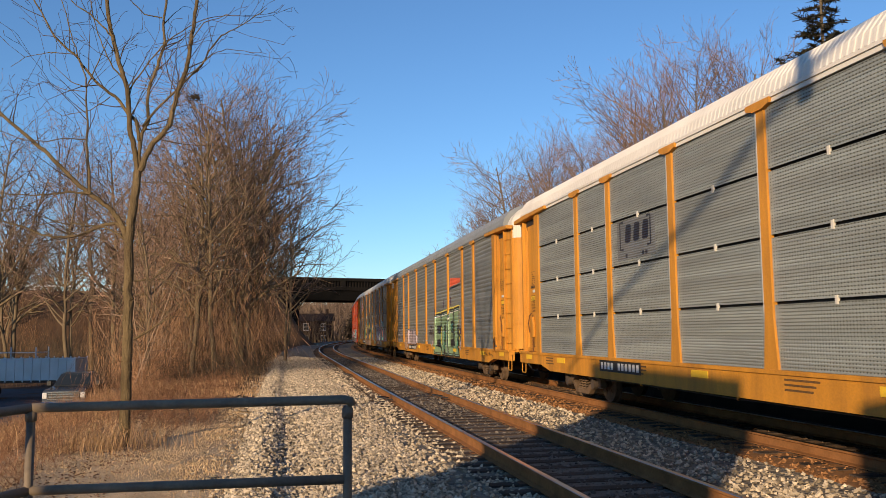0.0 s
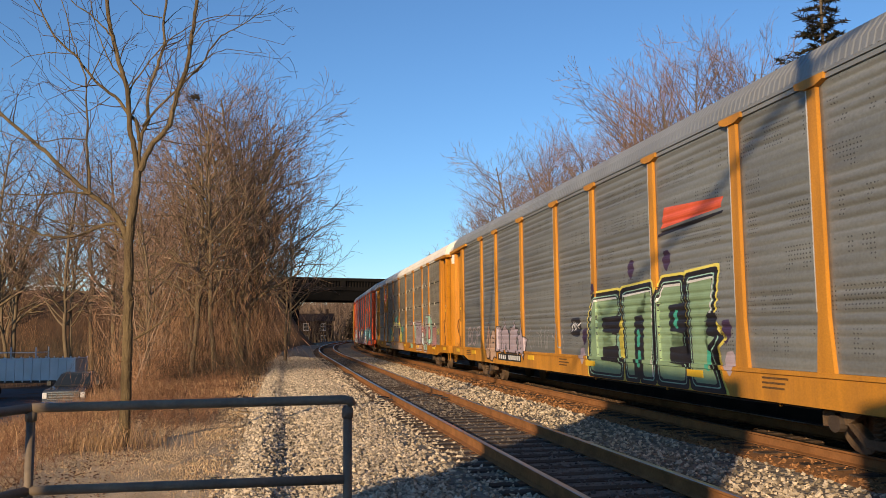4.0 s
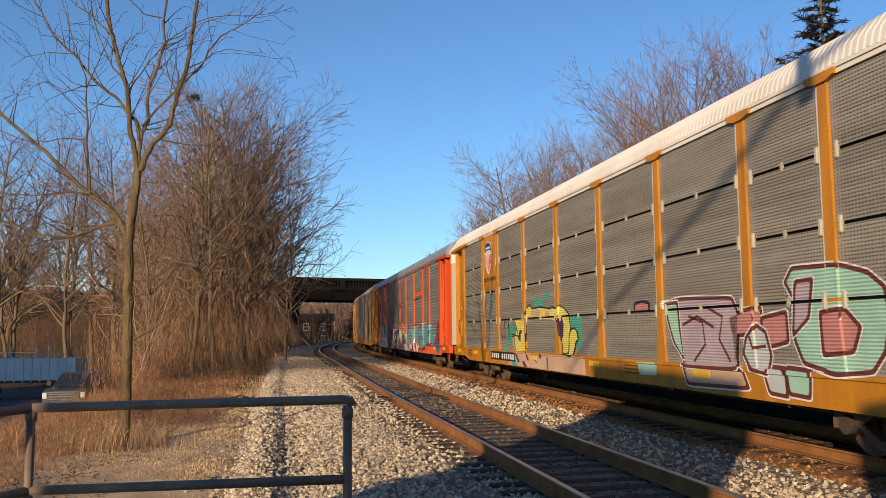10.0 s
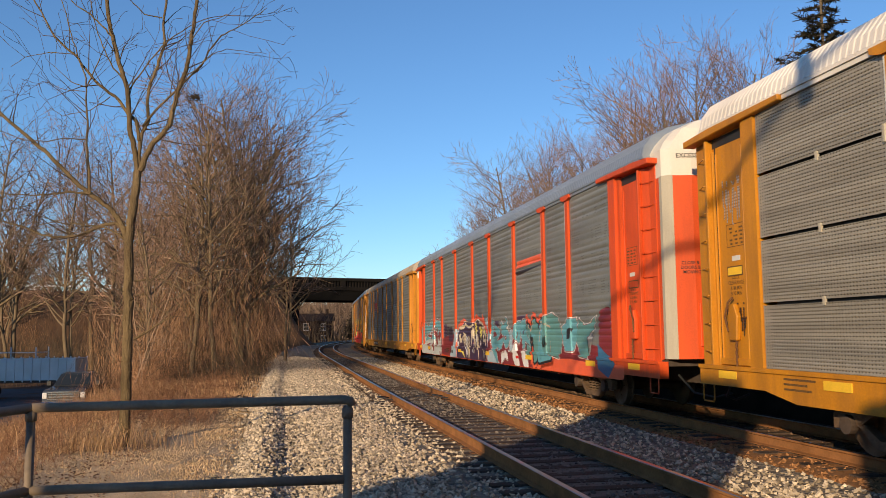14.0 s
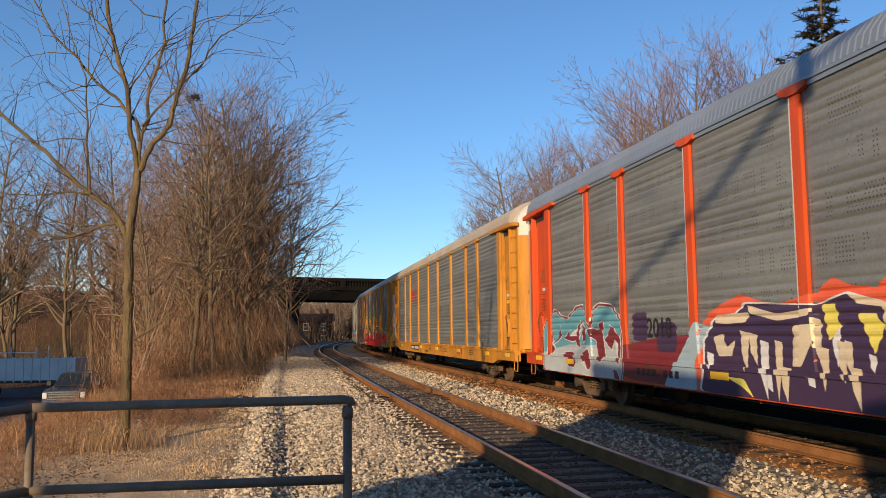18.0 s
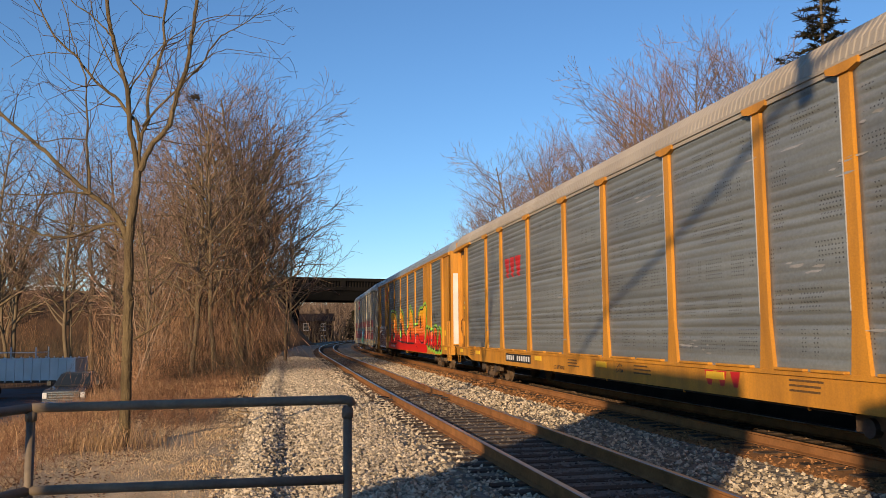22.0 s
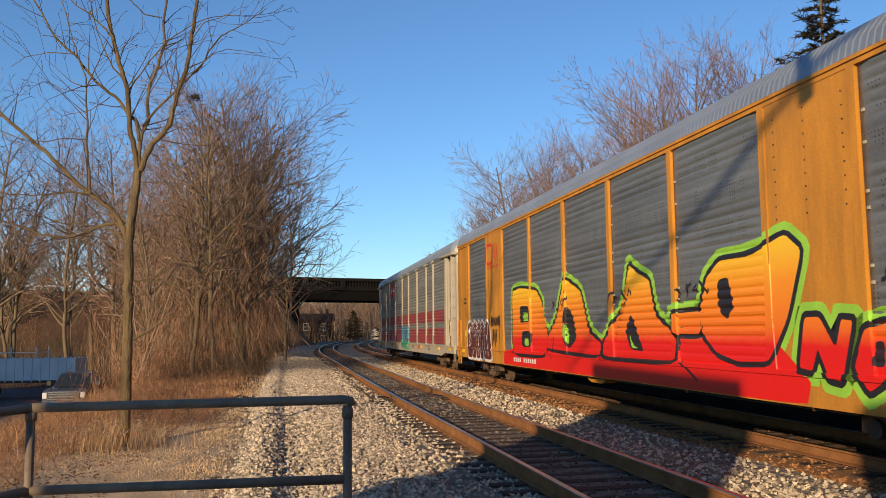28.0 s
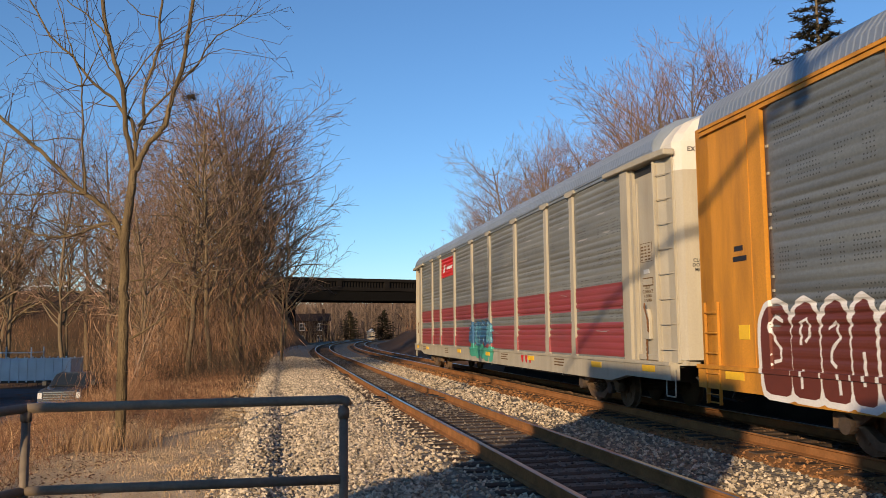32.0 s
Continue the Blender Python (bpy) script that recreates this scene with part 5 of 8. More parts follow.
    block([(-4.52, 0.74), (-4.46, 2.2), (-4.75, 2.5), (-5.45, 2.5), (-5.46, 2.14), (-5.02, 2.08), (-5.02, 1.62), (-5.45, 1.62), (-5.45, 1.36), (-5.02, 1.32), (-5.02, 1.1), (-5.6, 1.04), (-5.56, 0.74)])
    block([(-5.82, 0.74), (-5.68, 2.52), (-6.6, 2.56), (-6.42, 1.95), (-6.2, 1.78), (-6.62, 1.52), (-6.3, 1.35), (-6.72, 0.74)], 0.3)
    for xa, xb, z0, z1 in ((-1.72, -2.66, 1.63, 1.93), (-1.72, -2.6, 1.02, 1.3), (-3.42, -3.84, 0.74, 1.92), (-4.95, -5.56, 1.64, 2.1), (-4.95, -5.6, 1.08, 1.34), (-6.3, -6.62, 1.56, 1.9)):
        spray(CAR_B, "sprayed_gap", [(xa, z0), (xa, z1), (xb, z1 + 0.04), (xb, z0 - 0.04)], SP_BLACK, 4.4, round_off=0.1, **kw)
    for x, z in ((-3.6, 1.5), (-3.62, 1.1), (-5.2, 1.85), (-6.35, 1.15)):
        spray(CAR_B, "sprayed_gap", [(x + 0.07, z - 0.16), (x + 0.05, z + 0.18), (x - 0.08, z + 0.14), (x - 0.06, z - 0.18)], SP_TEAL, 5.0, **kw)
    for x, z in ((-1.2, 2.5), (-3.3, 2.85), (-4.9, 2.9), (-6.9, 1.6), (-7.0, 1.1), (-0.6, 1.5), (-0.45, 1.05)):
        spray(CAR_B, "sprayed_bubble", [(x + 0.16, z), (x + 0.1, z + 0.2), (x - 0.12, z + 0.22), (x - 0.18, z), (x, z - 0.2)], SP_PURPLE if z > 1.2 else SP_LAV, 1, **kw)
    spray(CAR_B, "sprayed_patch", [(0.35, 1.55), (0.3, 1.95), (-0.3, 1.98), (-0.42, 1.7), (-0.2, 1.5)], SP_BLACK, 3, **kw)
    scribble(CAR_B, 4, 0.25, -0.3, 1.62, 1.88, 3, 0.06, SP_WHITE, **kw)
    def name_letter(pts, fill, lift=0.0):
        spray(CAR_B, "sprayed_outline", grown(pts, 0.045), SP_BLACK, 2 + lift, round_off=0.1, **kw)
        spray(CAR_B, "sprayed_letter", pts, fill, 3 + lift, round_off=0.14, **kw)

    name_letter([(8.72, 0.78), (8.86, 1.3), (8.66, 1.66), (8.52, 1.95), (8.4, 1.64), (8.24, 1.3), (8.38, 0.76)], SP_PEACH)
    name_letter([(8.2, 0.72), (8.22, 1.5), (7.95, 1.7), (7.52, 1.6), (7.5, 1.28), (7.7, 1.14), (7.42, 0.8), (7.74, 0.86), (7.98, 0.7)], SP_PEACH, 0.2)
    name_letter([(7.4, 1.02), (7.36, 1.78), (6.92, 1.8), (6.94, 1.04)], SP_LAV, 0.1)
    name_letter([(6.84, 1.02), (6.84, 1.66), (6.5, 1.8), (6.44, 2.06), (6.32, 1.76), (5.98, 1.62), (5.94, 1.02), (6.2, 1.02), (6.3, 1.36), (6.46, 1.02)], SP_LAV, 0.2)
    name_letter([(5.88, 1.02), (5.8, 1.76), (5.44, 1.74), (5.38, 2.02), (5.28, 1.74), (5.0, 1.72), (5.04, 1.5), (5.4, 1.46), (5.4, 1.34), (5.1, 1.28), (5.08, 1.02)], SP_LAV)
    name_letter([(5.02, 0.94), (4.86, 1.38), (5.0, 1.5), (4.74, 1.58), (4.54, 2.02), (4.46, 1.5), (3.96, 1.42), (4.38, 1.26), (4.34, 0.86), (4.62, 1.08)], SP_LAV, 0.3)
    stroke(CAR_B, [(8.6, 1.5), (8.5, 1.2), (8.56, 0.9)], 0.05, SP_BLACK, 4, **kw)
    stroke(CAR_B, [(8.0, 1.45), (7.76, 1.42), (7.8, 1.3), (8.0, 1.28)], 0.05, SP_BLACK, 4, **kw)
    stroke(CAR_B, [(6.64, 1.1), (6.66, 1.5)], 0.05, SP_BLACK, 4, **kw)
    stroke(CAR_B, [(4.72, 1.2), (4.62, 1.12), (4.48, 1.2)], 0.03, SP_BLACK, 4.4, **kw)
    for x in (4.68, 4.54):
        stroke(CAR_B, [(x, 1.28), (x, 1.36)], 0.03, SP_BLACK, 4.4, **kw)
    for x, d in ((8.4, 0.5), (6.2, 0.35), (5.2, 0.3)):
        stroke(CAR_B, [(x, 1.0), (x, 1.0 - d * 0.6)], 0.022, SP_BLACK, 4.4, **kw)
    stroke(CAR_B, [(11.59, 1.77), (11.68, 1.14)], 0.075, SP_BLUSH, 4, **kw)
    stroke(CAR_B, [(11.59, 1.75), (11.32, 1.8), (11.17, 1.71), (11.21, 1.58), (11.52, 1.48)], 0.075, SP_BLUSH, 4, **kw)
    stroke(CAR_B, [(11.52, 1.48), (11.19, 1.48), (11.1, 1.35), (11.21, 1.21), (11.65, 1.15)], 0.075, SP_BLUSH, 4, **kw)
    stroke(CAR_B, [(10.63, 1.8), (10.87, 1.7), (10.96, 1.48), (10.88, 1.26), (10.65, 1.18), (10.42, 1.28), (10.33, 1.49), (10.4, 1.7), (10.61, 1.79)], 0.075, SP_BLUSH, 4, **kw)
    stroke(CAR_B, [(10.22, 1.19), (10.15, 1.8)], 0.075, SP_BLUSH, 4, **kw)
    stroke(CAR_B, [(10.15, 1.79), (9.89, 1.82), (9.78, 1.71), (9.85, 1.56), (10.16, 1.51)], 0.075, SP_BLUSH, 4, **kw)
    scribble(CAR_B, 9, 3.9, 0.9, 1.15, 1.85, 9, 0.05, SP_SMOKE, **kw)
    scribble(CAR_B, 10, -11.0, -12.3, 0.82, 0.98, 5, 0.03, SP_BLACK, **kw)
    scribble(CAR_B, 63, -12.42, -12.72, 0.95, 1.5, 5, 0.035, SP_BLACK, **kw)
    bars_plate(CAR_B, 7.2, 4.6, 0.86, 0.22, 11)
    spray(CAR_B, "logo_stripe", [(-4.75, 3.52), (-4.9, 3.9), (-7.0, 3.78), (-6.9, 3.62)], SP_ORANGE, 1, round_off=0, label="orange-red italic stripe mark", **kw)
    spray(CAR_B, "logo_stripe", [(-4.6, 3.38), (-4.62, 3.48), (-7.0, 3.56), (-6.95, 3.52)], SP_BLACK, 1, round_off=0, **kw)
    # the third car: yellow and green letters, peach sill, a second piece in mint and pink
    part("blind_panel", boxes((7.5, 9.3, SIDE - 0.06, SIDE + 0.012, 3.02, EAVE)), YELLOW, CAR_C, "yellow panel behind a shield")
    flat = dict(style="fine")
    sh_ = [(9.0, 4.62), (8.62, 4.68), (8.25, 4.6), (8.18, 4.35), (8.26, 3.9), (8.62, 3.6), (8.96, 3.92), (9.06, 4.35)]
    def on_blind(name, pts, m, y):
        bm = bmesh.new()
        prism(bm, pts, "y", SIDE + 0.010, SIDE + y)
        return part(name, bm, m, CAR_C)
    on_blind("shield", grown(sh_, 0.03), SP_WHITE, 0.015)
    on_blind("shield_field", [p for p in sh_ if p[1] > 4.3], LOGO_BLUE, 0.018)
    for k in range(5):
        x = 8.95 - k * 0.165
        on_blind("shield_stripe", [(x, 4.25), (x - 0.08, 4.25), (x - 0.08, 3.9 - 0.1 * (2 - abs(k - 2))), (x, 3.9 - 0.1 * (2 - abs(k - 2)))], LOGO_RED, 0.018)
    for k in range(2):
        on_blind("mark_bar", [(8.9, 4.52 - k * 0.12), (8.32, 4.52 - k * 0.12), (8.32, 4.45 - k * 0.12), (8.9, 4.45 - k * 0.12)], SP_WHITE, 0.021)
    lettering("BUILDING AMERICA", 0.185, SP_BLACK, CAR_C, Matrix.Translation((8.4, SIDE + 0.016, 3.4)) @ pose(0, 0, 0, 90, 0, 180), "black painted words")
    scribble(CAR_C, 61, 13.6, 13.0, 1.5, 2.1, 11, 0.04, SP_BLACK, **kf)
    scribble(CAR_C, 62, 13.6, 13.05, 3.3, 4.1, 8, 0.03, SP_SMOKE, **kf)
    bars_plate(CAR_C, 8.35, 5.45, 0.88, 0.26, 11)
    spray(CAR_C, "sprayed_patch", [(6.3, 0.64), (5.4, 1.04), (-0.4, 1.04), (-0.5, 0.64)], SP_PEACH, 1, round_off=0, **kf)
    def lay(name, pts, m, l, ro):
        spray(CAR_C, name, pts, m, l, round_off=ro, **kf)

    lay("sprayed_patch", [(6.3, 1.87), (5.52, 1.87), (5.37, 1.68), (5.14, 1.53), (5.8, 1.57), (5.91, 1.24), (6.41, 1.24)], SP_TEAL, 1, 0.05)
    lay("sprayed_patch", [(6.68, 1.17), (6.24, 1.14), (6.19, 0.99), (6.66, 0.98)], SP_TEAL, 1, 0.05)
    lay("sprayed_patch", [(5.84, 1.02), (5.59, 0.99), (5.17, 0.64), (5.87, 0.64)], SP_TEAL, 1.6, 0.05)
    lay("sprayed_letter", [(5.46, 1.98), (4.81, 2.01), (4.72, 1.9), (4.53, 1.92), (4.42, 1.99), (4.36, 1.51), (4.33, 1.2), (4.25, 1.11), (5.39, 1.06), (5.55, 1.47), (5.14, 1.51), (5.22, 1.68)], SP_LEMON, 2, 0.05)
    lay("sprayed_letter", [(5.8, 1.52), (5.54, 1.48), (5.46, 1.08), (5.62, 1.07)], SP_PEACH, 2.4, 0.0)
    lay("sprayed_gap", [(4.94, 1.72), (4.69, 1.66), (4.85, 1.55), (4.93, 1.44), (4.88, 1.33), (5.16, 1.45), (4.96, 1.49)], SP_PURPLE, 3, 0.05)
    lay("sprayed_letter", [(4.35, 2.03), (4.27, 2.31), (3.93, 2.39), (3.67, 2.28), (2.97, 2.31), (2.06, 2.24), (1.96, 2.28), (1.52, 2.21), (1.61, 1.94)], SP_LEMON, 1.4, 0.05)
    lay("sprayed_gap", [(3.76, 2.24), (2.98, 2.22), (2.99, 2.06), (3.77, 2.07)], SP_PEACH, 3, 0.1)
    lay("sprayed_gap", [(2.51, 2.18), (2.14, 2.16), (2.15, 2.04), (2.52, 2.05)], SP_PEACH, 3, 0.1)
    lay("sprayed_patch", [(3.5, 2.55), (2.63, 2.52), (2.65, 2.29), (3.49, 2.29)], SP_TEAL, 1, 0.05)
    lay("sprayed_patch", [(2.56, 2.69), (2.17, 2.69), (2.18, 2.49), (2.54, 2.5)], SP_TEAL, 1, 0.05)
    lay("sprayed_patch", [(0.58, 2.01), (-0.29, 1.99), (-0.23, 1.27), (0.08, 1.16), (0.09, 1.53), (0.55, 1.7)], SP_TEAL, 1, 0.08)
    lay("sprayed_outline", [(1.62, 2.22), (1.35, 2.31), (0.99, 2.25), (0.64, 2.08), (0.53, 1.8), (0.6, 1.23), (0.79, 1.06), (1.16, 1.07), (1.22, 1.52), (1.35, 1.81), (1.59, 1.94)], SP_BLACK, 2, 0.15)
    lay("sprayed_letter", [(1.58, 2.2), (1.36, 2.28), (1.02, 2.22), (0.68, 2.06), (0.58, 1.81), (0.65, 1.24), (0.82, 1.1), (1.11, 1.11), (1.17, 1.52), (1.3, 1.82), (1.54, 1.97)], SP_LEMON, 3, 0.15)
    lay("sprayed_gap", [(1.46, 1.96), (1.16, 2.02), (1.03, 1.81), (1.08, 1.52), (1.27, 1.39), (1.42, 1.67)], SP_PURPLE, 4, 0.1)
    lay("sprayed_outline", [(0.68, 1.54), (0.53, 1.72), (0.22, 1.74), (0.02, 1.62), (-0.02, 1.44), (0.17, 1.35), (0.22, 1.22), (0.4, 1.03), (0.77, 1.03), (0.71, 1.24)], SP_BLACK, 3.4, 0.2)
    lay("sprayed_letter", [(0.62, 1.51), (0.49, 1.66), (0.23, 1.7), (0.09, 1.59), (0.05, 1.46), (0.22, 1.39), (0.27, 1.25), (0.44, 1.07), (0.7, 1.08), (0.63, 1.24)], SP_LEMON, 4.4, 0.2)
    lay("sprayed_gap", [(5.46, 1.01), (5.2, 0.96), (4.96, 0.75), (5.14, 0.74)], SP_PURPLE, 2.6, 0.05)
    lay("sprayed_gap", [(4.33, 1.0), (4.2, 0.99), (4.01, 0.83), (4.19, 0.84)], SP_PURPLE, 2.6, 0.05)
    lay("sprayed_gap", [(4.69, 0.79), (4.48, 0.8), (4.21, 0.64), (4.51, 0.64)], SP_PURPLE, 2.6, 0.05)
    lay("sprayed_gap", [(3.13, 0.92), (2.97, 1.04), (2.83, 1.04), (2.9, 0.9), (3.01, 0.95)], SP_PURPLE, 2.6, 0.05)
    lay("sprayed_gap", [(2.41, 0.95), (2.31, 0.98), (2.33, 0.64), (2.39, 0.64)], SP_PURPLE, 2.6, 0.05)
    lay("sprayed_gap", [(3.38, 1.01), (3.31, 1.01), (3.33, 0.95), (3.37, 0.96)], SP_PURPLE, 2.6, 0.05)
    stroke(CAR_C, [(5.46, 1.98), (5.15, 1.59), (5.11, 1.51), (5.8, 1.57), (5.84, 1.51), (5.55, 1.47), (5.46, 1.08)], 0.045, SP_BLACK, 3.2, **kf)
    stroke(CAR_C, [(3.82, 1.01), (3.58, 0.92), (3.25, 0.79)], 0.03, SP_BLACK, 3.2, **kf)
    stroke(CAR_C, [(4.27, 1.83), (4.3, 1.2), (4.18, 1.09), (4.32, 0.98)], 0.035, SP_BLACK, 3.2, **kf)
    stroke(CAR_C, [(4.35, 2.03), (4.27, 2.31), (3.93, 2.39), (3.67, 2.28), (2.97, 2.31), (2.06, 2.24), (1.96, 2.28), (1.52, 2.21)], 0.05, SP_BLACK, 2.2, **kf)
    scribble(CAR_C, 21, 7.2, 6.0, 1.4, 2.1, 7, 0.035, SP_BLACK, **kf)
    def lay_pink(pts, m, l):
        spray(CAR_C, "sprayed_outline", grown(pts, 0.085), SP_WHITE, l - 0.6, round_off=0.12, **kf)
        spray(CAR_C, "sprayed_outline", grown(pts, 0.06), SP_OXIDE, l - 0.3, round_off=0.12, **kf)
        spray(CAR_C, "sprayed_letter", pts, m, l, round_off=0.12, **kf)

    lay_pink([(-4.57, 2.11), (-5.2, 2.17), (-6.9, 2.12), (-7.08, 1.85), (-6.89, 1.59), (-7.01, 1.07), (-5.32, 1.06), (-5.03, 1.49)], SP_LAV, 2)
    lay_pink([(-4.61, 2.09), (-5.06, 2.11), (-5.11, 1.69), (-5.24, 1.18), (-4.92, 1.47)], SP_MINT, 3)
    lay_pink([(-6.81, 1.84), (-7.68, 1.96), (-7.74, 1.63), (-6.89, 1.58)], SP_PINK, 2)
    lay_pink([(-7.74, 1.79), (-8.31, 1.86), (-8.33, 1.5), (-7.81, 1.41)], SP_PINK, 2.4)
    lay_pink([(-8.38, 2.3), (-8.53, 2.46), (-9.51, 2.43), (-10.02, 2.3), (-10.28, 2.12), (-10.33, 1.79), (-10.24, 1.4), (-10.02, 1.16), (-9.4, 1.1), (-8.71, 1.22), (-8.54, 1.52), (-8.64, 1.98)], SP_MINT, 2)
    lay_pink([(-9.12, 1.84), (-9.57, 1.87), (-9.82, 1.66), (-9.69, 1.39), (-9.15, 1.34)], SP_PINK, 3.6)
    lay_pink([(-8.6, 2.27), (-8.92, 2.28), (-8.82, 1.82), (-8.51, 1.61)], SP_LAV, 3.2)
    lay_pink([(-5.31, 0.99), (-7.14, 1.02), (-7.28, 0.8), (-5.42, 0.76)], SP_PEACH, 1.6)
    lay_pink([(-8.33, 1.09), (-8.82, 1.07), (-8.79, 0.77), (-8.38, 0.79)], SP_MINT, 1.6)
    lay_pink([(-7.75, 1.09), (-8.24, 1.08), (-8.28, 0.75), (-7.9, 0.77)], SP_ICE, 1.6)
    lay_pink([(-7.37, 1.51), (-7.58, 1.68), (-7.79, 1.59), (-7.91, 1.27), (-7.82, 1.04), (-7.45, 1.09), (-7.29, 1.3)], SP_ICE, 4)
    lay_pink([(-10.37, 1.83), (-11.37, 1.87), (-11.37, 1.07), (-10.39, 1.01)], SP_PINK, 1.4)
    spray(CAR_C, "sprayed_patch", [(-3.32, 1.04), (-4.2, 1.05), (-4.18, 0.81), (-3.43, 0.79)], SP_MINT, 1, round_off=0.05, **kf)
    stroke(CAR_C, [(-5.49, 1.89), (-5.97, 1.78), (-6.04, 1.41), (-5.63, 1.12)], 0.05, SP_OXIDE, 4.6, **kf)
    stroke(CAR_C, [(-6.18, 2.01), (-6.62, 1.86), (-6.5, 1.5), (-6.82, 1.15)], 0.05, SP_OXIDE, 4.6, **kf)
    stroke(CAR_C, [(-5.27, 1.74), (-5.79, 1.88), (-6.34, 1.69)], 0.05, SP_OXIDE, 4.6, **kf)
    stroke(CAR_C, [(-7.43, 1.55), (-7.51, 1.38), (-7.81, 1.41)], 0.05, SP_OXIDE, 4.6, **kf)
    scribble(CAR_C, 23, -10.5, -11.0, 1.2, 1.7, 4, 0.03, SP_WHITE, **kf)
    scribble(CAR_C, 24, -11.3, -12.1, 1.5, 1.85, 7, 0.05, SP_LEMON, **kf)
    spray(CAR_C, "sprayed_outline", [(-3.2, 2.02), (-3.2, 2.2), (-3.6, 2.25), (-3.95, 2.2), (-3.95, 2.02)], SP_BLACK, 1, **kf)
    spray(CAR_C, "sprayed_patch", [(-3.28, 2.03), (-3.28, 2.15), (-3.6, 2.19), (-3.87, 2.15), (-3.87, 2.03)], SP_PINK, 2, **kf)
    # the fourth car: lettering end to end along the lower half
    spray(CAR_D, "sprayed_patch", [(8.0, 0.64), (8.0, 1.3), (5.0, 1.6), (-7.4, 1.5), (-11.8, 1.3), (-11.8, 0.64)], SP_MAROON, 0.6, **kw)
    for x, z, w in ((-1.5, 1.75, 1.0), (-4.6, 1.85, 1.2), (-6.2, 1.8, 0.9), (7.0, 1.75, 0.7), (5.9, 1.55, 0.8)):
        spray(CAR_D, "sprayed_patch", [(x, z - 0.3), (x, z + 0.25), (x - w, z + 0.25), (x - w, z - 0.3)], SP_PURPLE, 0.8, **kw)
    def lay_band(name, pts, m, l, ro):
        if l == 3.4:
            spray(CAR_D, "sprayed_outline", grown(pts, 0.022), SP_WHITE, 3, round_off=0.0, **kw)
        if m is SP_ICE:
            spray(CAR_D, "sprayed_outline", grown(pts, 0.07), SP_WHITE, 1.6, round_off=0.1, **kw)
            spray(CAR_D, "sprayed_outline", grown(pts, 0.045), SP_MAROON, 1.8, round_off=0.1, **kw)
        spray(CAR_D, name, pts, m, l, round_off=ro, **kw)

    lay_band("sprayed_letter", [(12.73, 0.64), (12.65, 1.69), (12.42, 1.89), (11.85, 2.16), (11.3, 1.98), (10.9, 1.93), (10.23, 2.18), (9.82, 2.21), (9.57, 1.83), (9.27, 1.69), (9.17, 2.1), (8.78, 2.21), (8.1, 2.16), (7.66, 1.88), (7.49, 1.59), (7.51, 0.87), (7.58, 0.64), (9.36, 0.64), (11.63, 0.64)], SP_ICE, 2, 0.1)
    lay_band("sprayed_letter", [(12.65, 1.1), (12.6, 1.69), (12.38, 1.89), (11.85, 2.14), (11.3, 1.95), (10.9, 1.9), (10.23, 2.16), (9.85, 2.17), (9.6, 1.82), (9.25, 1.66), (9.14, 2.07), (8.79, 2.18), (8.1, 2.13), (7.68, 1.86), (7.52, 1.59), (7.52, 1.46), (8.38, 1.41), (9.24, 1.32), (10.7, 1.33), (11.77, 1.22)], SP_CYAN, 2.4, 0.1)
    lay_band("sprayed_letter", [(12.07, 1.59), (11.93, 1.69), (12.08, 1.31), (11.81, 1.2), (12.28, 1.01), (12.37, 1.2)], SP_MAROON, 3.4, 0.12)
    lay_band("sprayed_letter", [(11.52, 1.5), (11.39, 1.78), (11.34, 1.5), (11.66, 1.39), (12.0, 1.31)], SP_MAROON, 3.4, 0.12)
    lay_band("sprayed_letter", [(11.05, 1.5), (10.7, 1.68), (10.76, 1.52), (10.21, 1.54), (10.12, 1.64), (10.19, 1.72), (9.95, 1.88), (9.88, 1.84), (10.1, 1.68), (10.06, 1.47), (10.53, 1.4), (11.06, 1.46)], SP_MAROON, 3.4, 0.12)
    lay_band("sprayed_letter", [(10.39, 1.51), (10.06, 1.51), (10.0, 1.26), (10.22, 1.33)], SP_MAROON, 3.4, 0.12)
    lay_band("sprayed_letter", [(9.81, 1.84), (9.72, 1.75), (9.69, 1.51), (9.56, 1.47), (9.78, 1.39), (9.87, 1.59)], SP_MAROON, 3.4, 0.12)
    lay_band("sprayed_letter", [(11.09, 1.13), (10.55, 1.16), (10.4, 1.09), (10.31, 0.88), (10.45, 0.79), (10.77, 0.81), (11.03, 0.9), (10.54, 0.89), (10.59, 1.01), (11.06, 1.02)], SP_MAROON, 3.4, 0.12)
    lay_band("sprayed_letter", [(9.91, 1.14), (9.44, 1.24), (9.32, 1.09), (9.3, 0.86), (9.42, 0.77), (9.57, 0.8), (9.53, 1.0), (9.89, 0.93), (9.77, 1.07)], SP_MAROON, 3.4, 0.12)
    lay_band("sprayed_letter", [(9.47, 1.67), (9.2, 1.71), (8.95, 1.67), (8.77, 1.7), (8.82, 1.82), (8.63, 1.85), (8.52, 1.78), (8.62, 1.59), (8.73, 1.48), (8.57, 1.23), (8.43, 1.09), (8.77, 0.96), (8.88, 1.03), (8.75, 1.15), (8.93, 1.22), (8.97, 1.44), (9.29, 1.52)], SP_MAROON, 3.4, 0.12)
